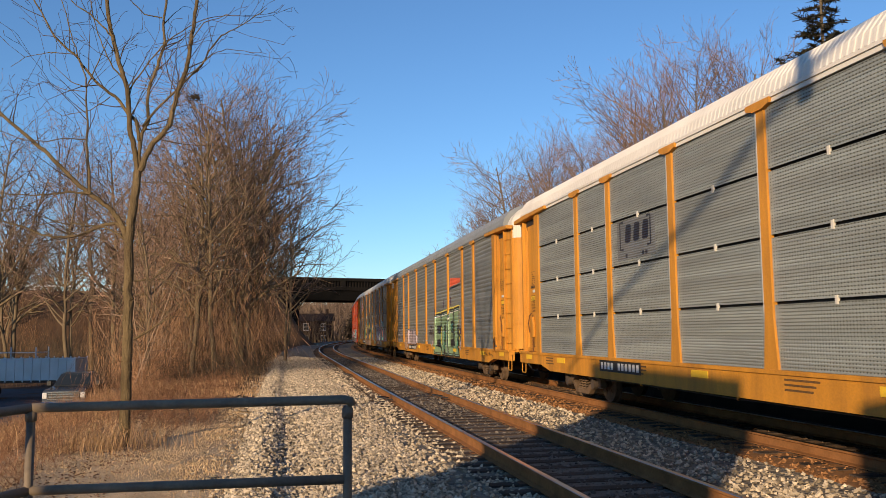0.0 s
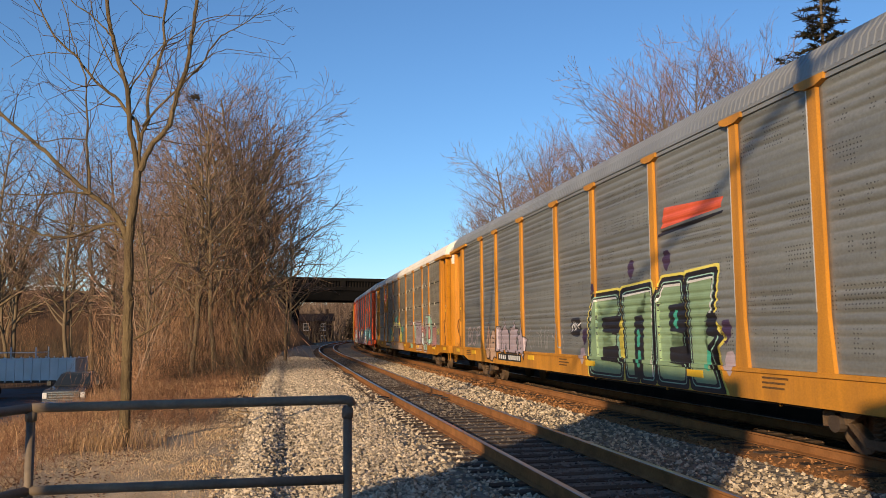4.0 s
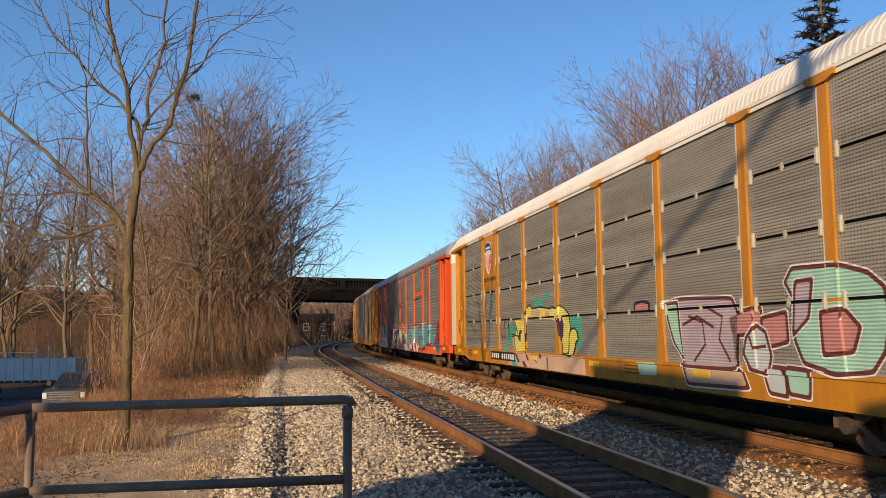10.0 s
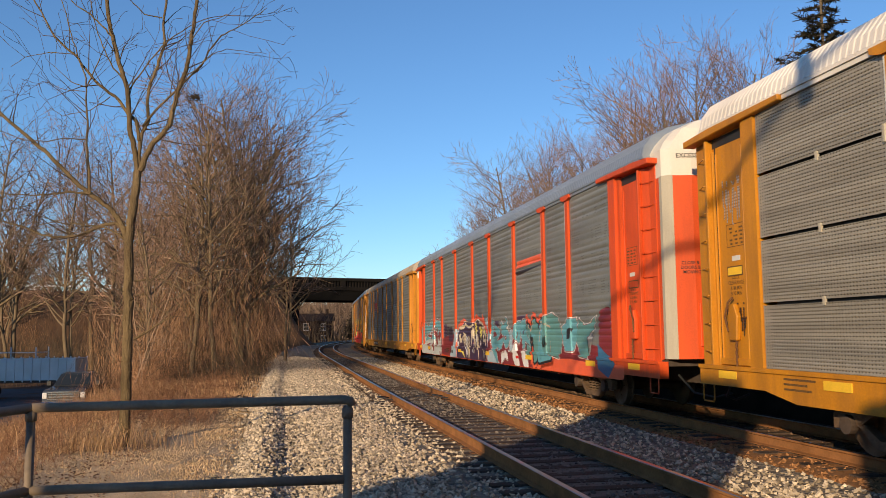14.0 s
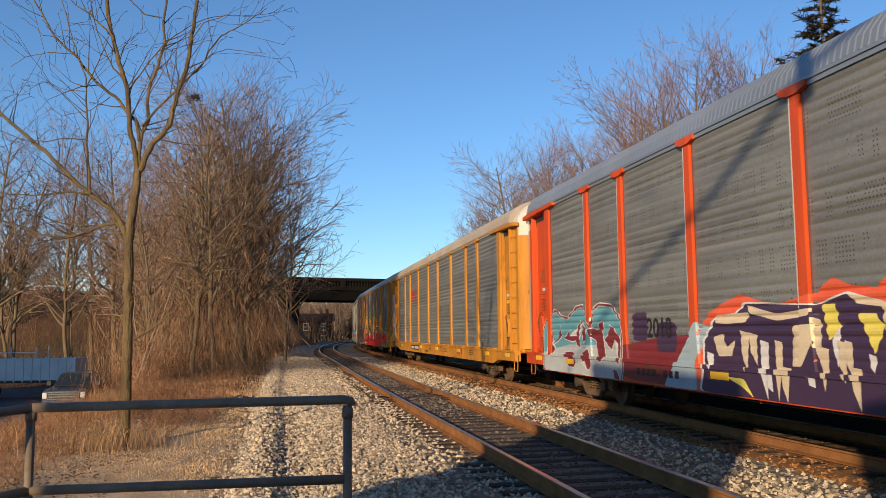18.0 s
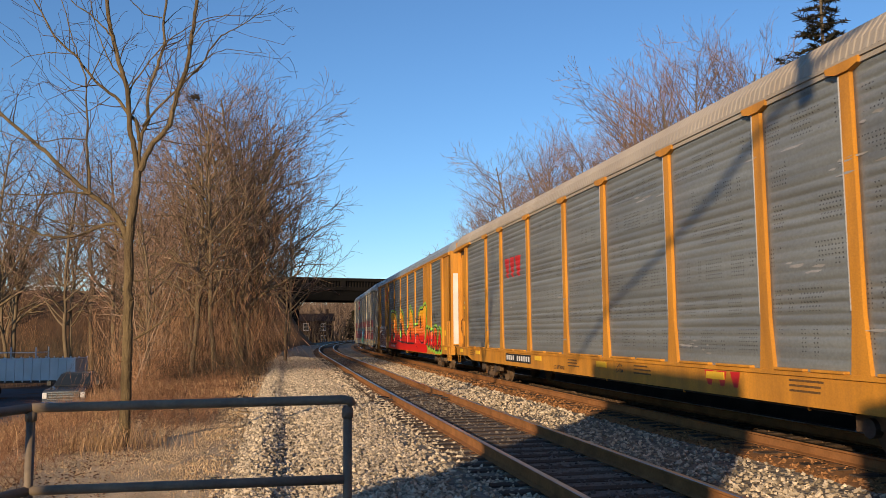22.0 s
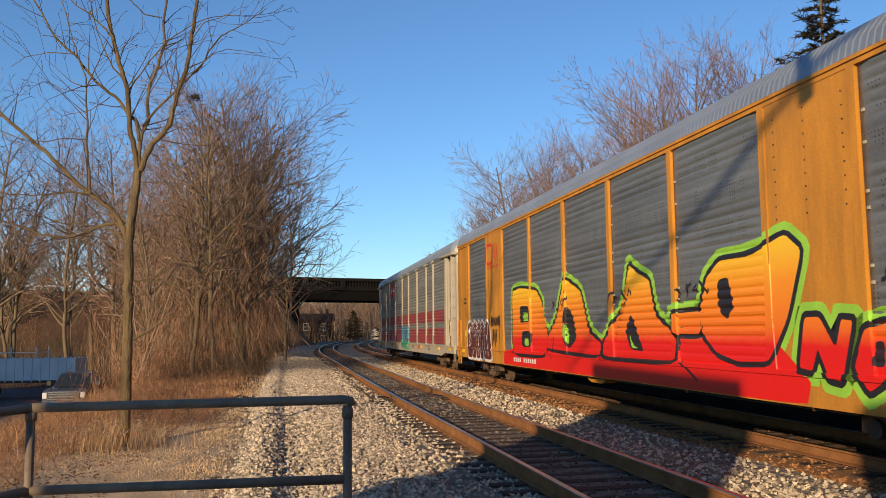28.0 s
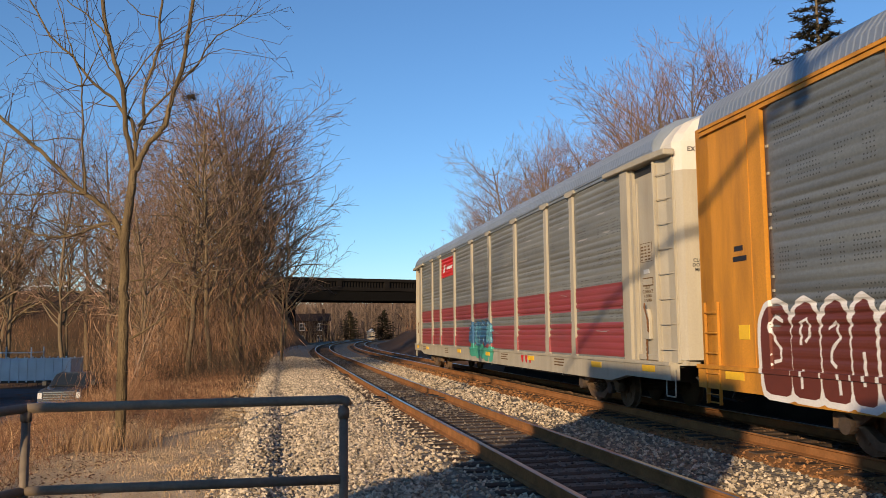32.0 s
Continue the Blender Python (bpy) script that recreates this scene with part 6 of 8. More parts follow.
    lay_band("sprayed_letter", [(8.47, 1.45), (8.26, 1.59), (8.19, 1.77), (7.93, 1.66), (7.64, 1.49), (7.51, 1.33), (7.58, 1.06), (7.74, 0.95), (7.78, 1.05), (7.67, 1.19), (7.7, 1.36), (7.9, 1.46), (8.1, 1.49), (8.07, 1.25), (8.28, 1.34)], SP_MAROON, 3.4, 0.12)
    lay_band("sprayed_letter", [(9.99, 0.64), (9.62, 0.64), (8.79, 0.64), (8.46, 0.64), (9.92, 0.64)], SP_MAROON, 3.4, 0.12)
    lay_band("sprayed_letter", [(8.0, 0.84), (7.8, 0.82), (7.64, 0.64), (7.92, 0.64)], SP_MAROON, 3.4, 0.12)
    lay_band("sprayed_halo", [(5.06, 0.64), (4.53, 1.49), (3.87, 1.96), (2.99, 2.19), (2.35, 2.06), (1.97, 2.01), (1.08, 2.13), (0.75, 2.31), (0.38, 2.19), (-0.05, 2.13), (-0.26, 2.27), (-0.48, 2.05), (-0.79, 1.82), (-1.04, 1.59), (-1.15, 1.23), (-0.87, 0.64), (1.21, 0.64)], SP_ORANGE, 1.6, 0.1)
    lay_band("sprayed_letter", [(5.63, 0.64), (4.72, 1.46), (4.38, 1.79), (3.89, 1.7), (4.44, 1.05), (4.35, 0.64)], SP_PALE, 2, 0.1)
    lay_band("sprayed_letter", [(-0.36, 1.94), (-0.86, 2.16), (-1.04, 1.96), (-1.3, 1.66), (-1.75, 1.39), (-1.81, 0.92), (-1.21, 0.64), (-0.73, 0.64)], SP_PALE, 1.2, 0.1)
    lay_band("sprayed_letter", [(4.28, 0.64), (4.14, 1.06), (4.15, 1.49), (3.76, 1.86), (3.08, 1.91), (2.85, 2.07), (1.09, 1.98), (0.46, 2.12), (-0.23, 1.95), (-0.6, 1.74), (-0.95, 1.52), (-0.98, 1.08), (-0.78, 0.64), (0.88, 0.64)], SP_WHITE, 2.4, 0.1)
    lay_band("sprayed_letter", [(4.21, 0.64), (4.07, 1.07), (4.08, 1.47), (3.72, 1.82), (3.06, 1.88), (2.81, 2.04), (1.1, 1.96), (0.46, 2.09), (-0.2, 1.92), (-0.56, 1.73), (-0.9, 1.5), (-0.93, 1.08), (-0.73, 0.64), (0.88, 0.64)], SP_PURPLE, 3, 0.1)
    lay_band("sprayed_letter", [(3.71, 1.88), (2.7, 1.91), (2.8, 1.76), (3.38, 1.74), (3.7, 1.76)], SP_CREAM, 3.6, 0.1)
    lay_band("sprayed_letter", [(2.8, 2.02), (1.98, 1.87), (1.16, 1.93), (1.22, 1.83), (1.99, 1.77), (2.66, 1.88)], SP_CREAM, 3.6, 0.1)
    lay_band("sprayed_letter", [(0.46, 2.09), (-0.3, 1.94), (-0.36, 1.88), (0.32, 1.96)], SP_CREAM, 3.6, 0.1)
    lay_band("sprayed_letter", [(-0.37, 1.38), (-0.77, 1.4), (-0.79, 1.31), (-0.33, 1.28)], SP_CREAM, 3.6, 0.1)
    lay_band("sprayed_letter", [(1.66, 1.7), (1.12, 1.72), (1.08, 1.59), (1.41, 1.15), (1.67, 1.14), (1.56, 1.5)], SP_CREAM, 3.6, 0.1)
    lay_band("sprayed_letter", [(3.79, 1.54), (3.48, 1.59), (3.41, 1.37), (3.11, 1.49), (3.24, 1.24), (3.65, 1.23)], SP_CREAM, 3.6, 0.1)
    lay_band("sprayed_letter", [(4.02, 1.3), (3.81, 1.26), (3.79, 1.16), (3.88, 1.01), (3.99, 1.1)], SP_WHITE, 3.6, 0.0)
    lay_band("sprayed_letter", [(2.97, 1.64), (2.72, 1.6), (2.77, 1.33), (2.81, 1.01), (2.94, 1.27)], SP_CREAM, 3.6, 0.0)
    lay_band("sprayed_letter", [(2.74, 1.61), (2.52, 1.57), (2.52, 1.36), (2.52, 1.12), (2.69, 1.31)], SP_CREAM, 3.6, 0.0)
    lay_band("sprayed_letter", [(2.43, 1.5), (2.22, 1.46), (2.27, 1.08), (2.25, 0.64), (2.43, 1.02)], SP_WHITE, 3.6, 0.0)
    lay_band("sprayed_letter", [(2.06, 1.5), (1.88, 1.47), (1.89, 1.1), (1.98, 0.64), (2.05, 1.05)], SP_CREAM, 3.6, 0.0)
    lay_band("sprayed_letter", [(1.93, 1.13), (1.7, 1.11), (1.73, 0.89), (1.77, 0.64), (1.88, 0.84)], SP_CREAM, 3.6, 0.0)
    lay_band("sprayed_letter", [(2.31, 1.03), (2.14, 1.0), (2.13, 0.9), (2.12, 0.76), (2.29, 0.84)], SP_WHITE, 3.6, 0.0)
    lay_band("sprayed_letter", [(1.19, 1.81), (1.0, 1.77), (1.04, 1.49), (1.02, 1.16), (1.17, 1.44)], SP_CREAM, 3.6, 0.0)
    lay_band("sprayed_letter", [(1.04, 1.42), (0.87, 1.39), (0.88, 1.13), (0.95, 0.84), (1.01, 1.09)], SP_CREAM, 3.6, 0.0)
    lay_band("sprayed_letter", [(0.78, 1.72), (0.61, 1.69), (0.65, 1.45), (0.69, 1.17), (0.78, 1.4)], SP_WHITE, 3.6, 0.0)
    lay_band("sprayed_letter", [(0.55, 1.51), (0.41, 1.48), (0.41, 1.27), (0.42, 1.02), (0.53, 1.22)], SP_CREAM, 3.6, 0.0)
    lay_band("sprayed_letter", [(0.45, 1.18), (0.26, 1.16), (0.29, 0.95), (0.27, 0.64), (0.41, 0.9)], SP_CREAM, 3.6, 0.0)
    lay_band("sprayed_letter", [(0.12, 1.35), (-0.01, 1.32), (-0.01, 1.24), (0.04, 1.12), (0.1, 1.19)], SP_WHITE, 3.6, 0.0)
    lay_band("sprayed_letter", [(-0.14, 1.95), (-0.3, 1.91), (-0.27, 1.73), (-0.24, 1.52), (-0.16, 1.69)], SP_CREAM, 3.6, 0.0)
    lay_band("sprayed_letter", [(-0.3, 1.83), (-0.44, 1.79), (-0.43, 1.52), (-0.42, 1.21), (-0.33, 1.48)], SP_CREAM, 3.6, 0.0)
    lay_band("sprayed_letter", [(-0.44, 1.67), (-0.58, 1.64), (-0.56, 1.59), (-0.6, 1.52), (-0.46, 1.56)], SP_WHITE, 3.6, 0.0)
    lay_band("sprayed_letter", [(-0.43, 1.06), (-0.55, 1.03), (-0.55, 0.87), (-0.5, 0.64), (-0.45, 0.83)], SP_CREAM, 3.6, 0.0)
    lay_band("sprayed_letter", [(-0.57, 1.52), (-0.73, 1.49), (-0.7, 1.33), (-0.67, 1.14), (-0.6, 1.29)], SP_CREAM, 3.6, 0.0)
    lay_band("sprayed_letter", [(1.31, 1.02), (1.16, 1.0), (1.15, 0.96), (1.14, 0.88), (1.28, 0.91)], SP_WHITE, 3.6, 0.0)
    lay_band("sprayed_letter", [(0.7, 1.51), (0.53, 1.48), (0.56, 1.24), (0.54, 0.97), (0.68, 1.2)], SP_CREAM, 3.6, 0.0)
    lay_band("sprayed_letter", [(0.97, 1.97), (0.7, 1.97), (0.63, 1.66), (0.86, 1.49)], SP_LEMON, 3.8, 0.1)
    lay_band("sprayed_letter", [(0.3, 1.84), (-0.03, 1.83), (-0.17, 1.66), (0.01, 1.34), (0.14, 1.58)], SP_LEMON, 3.8, 0.1)
    lay_band("sprayed_letter", [(3.42, 0.92), (2.88, 0.91), (2.62, 0.64), (2.94, 0.79)], SP_LEMON, 3.8, 0.1)
    lay_band("sprayed_letter", [(-0.37, 1.71), (-0.48, 1.75), (-0.82, 1.48), (-0.73, 1.46)], SP_LEMON, 3.8, 0.1)
    lay_band("sprayed_letter", [(-0.73, 0.64), (-0.71, 0.94), (-1.47, 1.5), (-2.04, 1.87), (-2.89, 1.51), (-4.38, 1.83), (-5.52, 1.52), (-6.15, 1.2), (-6.1, 0.64), (-5.23, 0.64)], SP_MAROON, 2, 0.1)
    lay_band("sprayed_gap", [(-3.24, 1.51), (-3.44, 1.54), (-3.47, 1.41), (-3.26, 1.39)], SP_MAROON, 4.5, 0.2)
    lay_band("sprayed_gap", [(-3.36, 1.48), (-3.44, 1.49), (-3.43, 1.44), (-3.36, 1.43)], SP_WHITE, 5, 0.2)
    lay_band("sprayed_gap", [(-5.3, 1.66), (-5.45, 1.72), (-5.4, 1.59), (-5.26, 1.54)], SP_PURPLE, 4.5, 0.1)
    lay_band("sprayed_gap", [(-4.67, 1.59), (-4.76, 1.65), (-4.72, 1.48), (-4.6, 1.44)], SP_MAROON, 4.5, 0.1)
    lay_band("sprayed_gap", [(-1.79, 1.61), (-2.17, 1.64), (-2.2, 1.52), (-1.82, 1.48)], SP_MAROON, 4.5, 0.1)
    lay_band("sprayed_patch", [(-4.55, 0.93), (-4.87, 0.93), (-4.89, 0.86), (-4.6, 0.85)], SP_RED, 4.5, 0.0)
    lay_band("sprayed_patch", [(-7.06, 0.64), (-7.09, 0.91), (-9.32, 0.98), (-11.11, 0.92), (-12.71, 0.94), (-12.68, 0.64), (-10.52, 0.64)], SP_ORANGE, 1, 0.1)
    lay_band("sprayed_patch", [(-11.31, 2.1), (-11.86, 2.18), (-12.2, 1.91), (-12.14, 1.07), (-11.28, 1.04)], SP_MAROON, 1.4, 0.2)
    lay_band("sprayed_patch", [(-11.2, 1.37), (-11.55, 1.21), (-12.25, 0.97), (-11.85, 0.64), (-11.24, 0.82)], SP_BLUE, 1.8, 0.1)
    lay_band("sprayed_gap", [(-9.24, 1.69), (-9.57, 1.74), (-9.48, 1.47), (-9.22, 1.45)], SP_BLACK, 4.6, 0.2)
    def lay_edge(pts, m):
        spray(CAR_D, "sprayed_outline", grown(pts, 0.035), SP_WHITE, 3, round_off=0.12, **kw)
        spray(CAR_D, "sprayed_outline", grown(pts, 0.015), SP_MAROON, 3.4, round_off=0.12, **kw)
        spray(CAR_D, "sprayed_letter", pts, m, 4, round_off=0.12, **kw)

    lay_edge([(-1.53, 2.05), (-1.81, 2.04), (-1.82, 1.5), (-2.2, 1.14), (-2.48, 0.64), (-2.3, 0.64), (-1.87, 0.94), (-1.45, 1.26)], SP_CYAN)
    lay_edge([(-1.9, 1.99), (-2.13, 1.82), (-2.54, 1.77), (-2.63, 1.58), (-2.46, 1.45), (-2.0, 1.3), (-3.17, 1.49), (-2.86, 1.16), (-2.71, 1.02), (-2.35, 1.14), (-1.9, 1.22), (-2.1, 1.5)], SP_CYAN)
    lay_edge([(-2.79, 1.99), (-3.08, 1.85), (-3.4, 1.97), (-3.33, 2.1), (-3.56, 2.05), (-3.54, 1.84), (-3.38, 1.76), (-3.74, 1.63), (-3.83, 1.43), (-3.63, 1.18), (-3.33, 1.13), (-3.07, 1.34), (-3.18, 1.51), (-2.89, 1.55), (-2.78, 1.77)], SP_CYAN)
    lay_edge([(-3.85, 1.75), (-4.29, 1.55), (-4.32, 1.44), (-4.19, 1.48), (-4.18, 1.05), (-3.8, 1.07)], SP_PALE)
    lay_edge([(-4.29, 1.59), (-4.44, 1.82), (-4.7, 1.93), (-4.95, 1.96), (-5.06, 1.88), (-5.01, 1.37), (-4.83, 1.3), (-4.35, 1.48)], SP_CYAN)
    lay_edge([(-5.06, 1.88), (-5.24, 1.99), (-5.51, 2.01), (-5.61, 1.9), (-5.59, 1.66), (-5.73, 1.52), (-5.92, 1.43), (-6.1, 1.26), (-6.05, 1.23), (-5.51, 1.38), (-5.49, 1.18), (-5.27, 1.13), (-5.19, 1.45), (-5.07, 1.59)], SP_CYAN)
    lay_edge([(-4.32, 1.21), (-4.59, 1.33), (-4.9, 0.79), (-4.98, 0.64), (-4.53, 0.64), (-4.23, 0.88)], SP_WHITE)
    lay_edge([(-5.27, 1.1), (-5.69, 1.08), (-5.91, 0.64), (-5.8, 0.64), (-5.45, 0.64), (-5.23, 0.94)], SP_WHITE)
    lay_edge([(-1.01, 0.92), (-1.59, 1.02), (-2.66, 0.64), (-2.56, 0.64), (-1.03, 0.64)], SP_PALE)
    lay_edge([(-2.84, 0.94), (-3.55, 1.06), (-3.67, 0.78), (-3.31, 0.84), (-2.9, 0.64)], SP_WHITE)
    lay_edge([(-7.25, 2.01), (-7.97, 2.13), (-8.52, 1.98), (-8.84, 1.47), (-8.63, 0.96), (-7.7, 1.06), (-7.13, 1.46)], SP_SEA)
    lay_edge([(-8.76, 1.72), (-9.22, 1.94), (-9.87, 1.96), (-9.93, 1.48), (-9.66, 1.17), (-8.99, 1.16)], SP_CYAN)
    lay_edge([(-9.84, 1.47), (-10.03, 1.95), (-10.38, 1.77), (-10.76, 1.82), (-11.14, 1.99), (-11.03, 1.71), (-10.53, 1.48), (-10.7, 1.02), (-10.12, 1.06)], SP_SEA)
    piece(CAR_D, 34, -5.6, -7.9, 0.8, 2.0, 2, (SP_SEA, SP_CYAN, SP_CYAN), SP_BLACK, SP_ORANGE, SP_PEACH, **kw)
    lettering("2018", 0.52, SP_BLACK, CAR_D, Matrix.Translation((5.78, SIDE + 0.006, 1.68)) @ pose(0, 0, 0, 90, 0, 180), "black sprayed year")
    spray(CAR_D, "logo_stripe", [(-4.7, 3.52), (-4.82, 3.72), (-7.35, 3.76), (-7.3, 3.56)], SP_ORANGE, 1, round_off=0, label="orange italic bar mark", **kw)
    spray(CAR_D, "logo_stripe", [(-4.6, 3.3), (-4.6, 3.42), (-7.2, 3.48), (-7.1, 3.44)], SP_BLACK, 1, round_off=0, **kw)
    bars_plate(CAR_D, 6.9, 4.9, 0.86, 0.22, 8, None, SP_BLACK)
    # the fifth car: a red mark, pale cleaned patches
    for x, w in ((6.95, 0.5), (6.38, 0.5), (5.8, 0.62)):
        spray(CAR_E, "mark_block", [(x, 3.92), (x - w, 3.9), (x - w * 0.72, 3.3), (x - w * 0.32, 3.3)], LOGO_RED, 1, round_off=0, label="faded red block mark", **kw)
    for x in (-5.55, -5.95, -6.35):
        spray(CAR_E, "mark_block", [(x, 1.0), (x - 0.3, 1.0), (x - 0.22, 0.76), (x - 0.1, 0.76)], LOGO_RED, 1, round_off=0, **kw)
    bars_plate(CAR_E, 6.95, 4.3, 0.86, 0.24, 11)
    lettering("LD LMT 80000", 0.13, BLACK, CAR_E, Matrix.Translation((1.85, SIDE + 0.024, 0.74)) @ pose(0, 0, 0, 90, 0, 180), "black stencilled load limit")
    lettering("L-89-6\nJLH18M", 0.11, BLACK, CAR_E, Matrix.Translation((-2.0, SIDE + 0.024, 0.88)) @ pose(0, 0, 0, 90, 0, 180), "black stencilled code")
    rng = random.Random(77)
    for i in range(26):
        x, z, w = rng.uniform(-11.5, 11.5), rng.choice((1.35, 1.62, 2.45, 3.05, 3.7, 4.2)) + rng.uniform(-0.06, 0.06), rng.uniform(0.3, 1.1)
        for k in range(3):
            x0, z0, w0 = x - rng.uniform(0, w), z + rng.uniform(-0.08, 0.08), w * rng.uniform(0.2, 0.6)
            spray(CAR_E, "pale_smear", [(x0, z0), (x0 - w0 * 0.4, z0 + rng.uniform(0.012, 0.03)), (x0 - w0, z0 + 0.012), (x0 - w0 * 0.7, z0 - rng.uniform(0.01, 0.025))], SP_SMOKE, 0.5, **kw)
        x = rng.uniform(-11.5, 11.5)
        spray(CAR_G, "pale_smear", [(x, z), (x - w * 0.3, z + 0.025), (x - w, z + 0.015), (x - w * 0.8, z - 0.025)], SP_SMOKE, 0.5, **kw)
    # the sixth car: big letters faded from red to yellow
    sk = dict(style="wide", slim=True)
    spray(CAR_F, "sprayed_base", [(7.3, 0.64), (7.2, 1.02), (2.9, 1.6), (-1.07, 1.47), (-5.28, 1.64), (-7.59, 1.44), (-8.3, 0.95), (-8.2, 0.64)], SP_FADE, 2, round_off=0.08, label="red base of the spray-painted letters", **sk)
    def big_letter(pts):
        spray(CAR_F, "sprayed_halo", grown(pts, 0.2), SP_LIME, 1, **sk)
        spray(CAR_F, "sprayed_outline", grown(pts, 0.085), SP_BLACK, 2.5, **sk)
        spray(CAR_F, "sprayed_letter", pts, SP_FADE, 3, round_off=0.14, label="letter sprayed from red up to yellow", **sk)

    big_letter([(6.3, 1.0), (6.25, 2.86), (5.47, 2.93), (3.81, 2.78), (3.32, 2.43), (3.45, 1.98), (2.89, 1.63), (3.03, 1.0)])
    big_letter([(2.95, 1.2), (2.95, 1.45), (2.09, 2.02), (1.5, 2.96), (0.34, 2.59), (-0.1, 1.62), (-0.86, 1.37), (-0.77, 1.1)])
    big_letter([(-0.96, 1.1), (-0.99, 1.38), (-1.46, 1.74), (-2.17, 2.11), (-2.46, 2.98), (-2.85, 2.79), (-3.4, 2.61), (-3.59, 1.91), (-4.53, 1.5), (-4.42, 1.1)])
    big_letter([(-4.36, 1.59), (-4.28, 1.94), (-5.35, 1.97), (-5.32, 1.58)])
    big_letter([(-5.31, 1.95), (-5.58, 2.5), (-6.02, 2.76), (-6.91, 2.75), (-7.86, 2.98), (-8.23, 2.72), (-7.85, 1.82), (-7.37, 1.19), (-6.47, 1.16), (-5.84, 1.28), (-5.39, 1.59)])
    big_letter([(-8.06, 1.13), (-8.22, 1.81), (-8.54, 1.81), (-8.84, 1.4), (-8.97, 1.77), (-9.19, 1.75), (-8.94, 0.99), (-8.68, 1.02), (-8.47, 1.4), (-8.34, 1.1)])
    big_letter([(-9.17, 1.17), (-9.4, 1.64), (-9.73, 1.72), (-9.94, 1.51), (-9.76, 1.07), (-9.42, 0.89)])
    big_letter([(-9.91, 0.94), (-10.14, 1.71), (-10.37, 1.86), (-10.83, 1.78), (-10.88, 1.52), (-10.6, 1.35), (-10.96, 0.87), (-10.63, 0.85), (-10.36, 1.21), (-10.21, 0.9)])
    big_letter([(-11.15, 0.88), (-11.42, 1.72), (-11.63, 1.73), (-11.76, 1.34), (-11.95, 1.69), (-12.12, 1.67), (-12.04, 0.87), (-11.83, 0.86), (-11.73, 1.04), (-11.56, 1.25), (-11.43, 0.86)])
    for pts in ([(5.5, 1.9), (5.45, 2.4), (4.45, 2.35), (4.4, 1.92)], [(5.3, 1.2), (5.3, 1.66), (4.3, 1.66), (4.25, 1.22)], [(1.39, 2.3), (0.92, 2.02), (0.68, 1.46), (1.26, 1.2), (1.78, 1.6)],
                [(-2.5, 2.0), (-2.78, 1.6), (-3.08, 1.24), (-2.45, 1.27), (-2.18, 1.65)], [(-5.95, 2.45), (-6.28, 2.48), (-6.4, 1.99), (-6.15, 1.8), (-5.92, 2.02)], [(-9.5, 1.2), (-9.55, 1.5), (-9.7, 1.5), (-9.68, 1.2)], [(-10.42, 1.45), (-10.45, 1.65), (-10.65, 1.62), (-10.62, 1.48)]):
        spray(CAR_F, "sprayed_gap", pts, SP_BLACK, 4, **sk)
    for pts in ([(5.15, 1.94), (5.12, 2.2), (4.6, 2.18), (4.55, 1.95)], [(5.0, 1.24), (5.0, 1.45), (4.5, 1.45), (4.45, 1.25)], [(1.5, 1.9), (1.2, 1.6), (1.25, 1.3), (1.62, 1.55)], [(-2.4, 1.6), (-2.6, 1.35), (-2.85, 1.3), (-2.5, 1.3)]):
        spray(CAR_F, "sprayed_gap", pts, SP_LIME, 5, **sk)
    for xs in ((2.6, 0.92, 2.4, 1.5), (-0.9, 1.0, -0.9, 1.4), (-4.6, 1.1, -5.2, 0.8)):
        stroke(CAR_F, [(xs[0], xs[1]), (xs[2], xs[3])], 0.05, SP_BLACK, 4, **sk)
    for x, n, s0 in ((2.6, 4, 41), (-1.3, 4, 42), (-4.4, 4, 43)):
        scribble(CAR_F, s0, x, x - 1.3, 2.15, 2.5, n, 0.06, SP_BLACK, **sk)
    scribble(CAR_F, 44, -9.7, -11.2, 2.15, 2.6, 5, 0.07, SP_BLACK, **sk)
    inner = (((0.75, 0.8), (0.45, 0.86), (0.3, 0.74), (0.45, 0.6), (0.65, 0.5), (0.62, 0.38), (0.4, 0.36)),), (((0.36, 0.55), (0.35, 0.78), (0.58, 0.82), (0.68, 0.68), (0.52, 0.58)), ((0.38, 0.3), (0.38, 0.1))), \
            (((0.3, 0.72), (0.55, 0.78), (0.66, 0.62), (0.4, 0.52), (0.34, 0.4), (0.52, 0.34)), ((0.62, 0.28), (0.66, 0.08))), (((0.5, 0.5), (0.52, 0.18)),), (((0.34, 0.12), (0.36, 0.55), (0.5, 0.64), (0.62, 0.52), (0.72, 0.08)),)
    for i, (x, w) in enumerate(((12.38, 0.72), (11.68, 0.66), (11.02, 0.6), (10.42, 0.48), (9.92, 0.9))):
        foot = 0.24 if i == 4 else 0.0
        pts = [(x, 0.70), (x + 0.03, 1.5), (x, 1.78), (x - 0.2 * w, 1.98), (x - 0.5 * w, 2.06), (x - 0.8 * w, 1.98), (x - w, 1.76), (x - w * 1.02 - foot * 0.3, 1.4), (x - w * 1.05 - foot, 0.68)]
        spray(CAR_F, "sprayed_outline", grown(pts, 0.05), SP_WHITE, 1 + 0.2 * (i % 2), **sk)
        spray(CAR_F, "sprayed_letter", grown(pts, -0.035), SP_OXIDE, 2 + 0.2 * (i % 2), label="oxide-red bubble letter edged in white", **sk)
        for line in inner[i]:
            stroke(CAR_F, [(x - w * p, 0.72 + 1.3 * q) for p, q in line], 0.055, SP_WHITE, 4, **sk)
    scribble(CAR_F, 46, 8.9, 7.65, 1.8, 2.2, 14, 0.045, SP_BLACK, **sk)
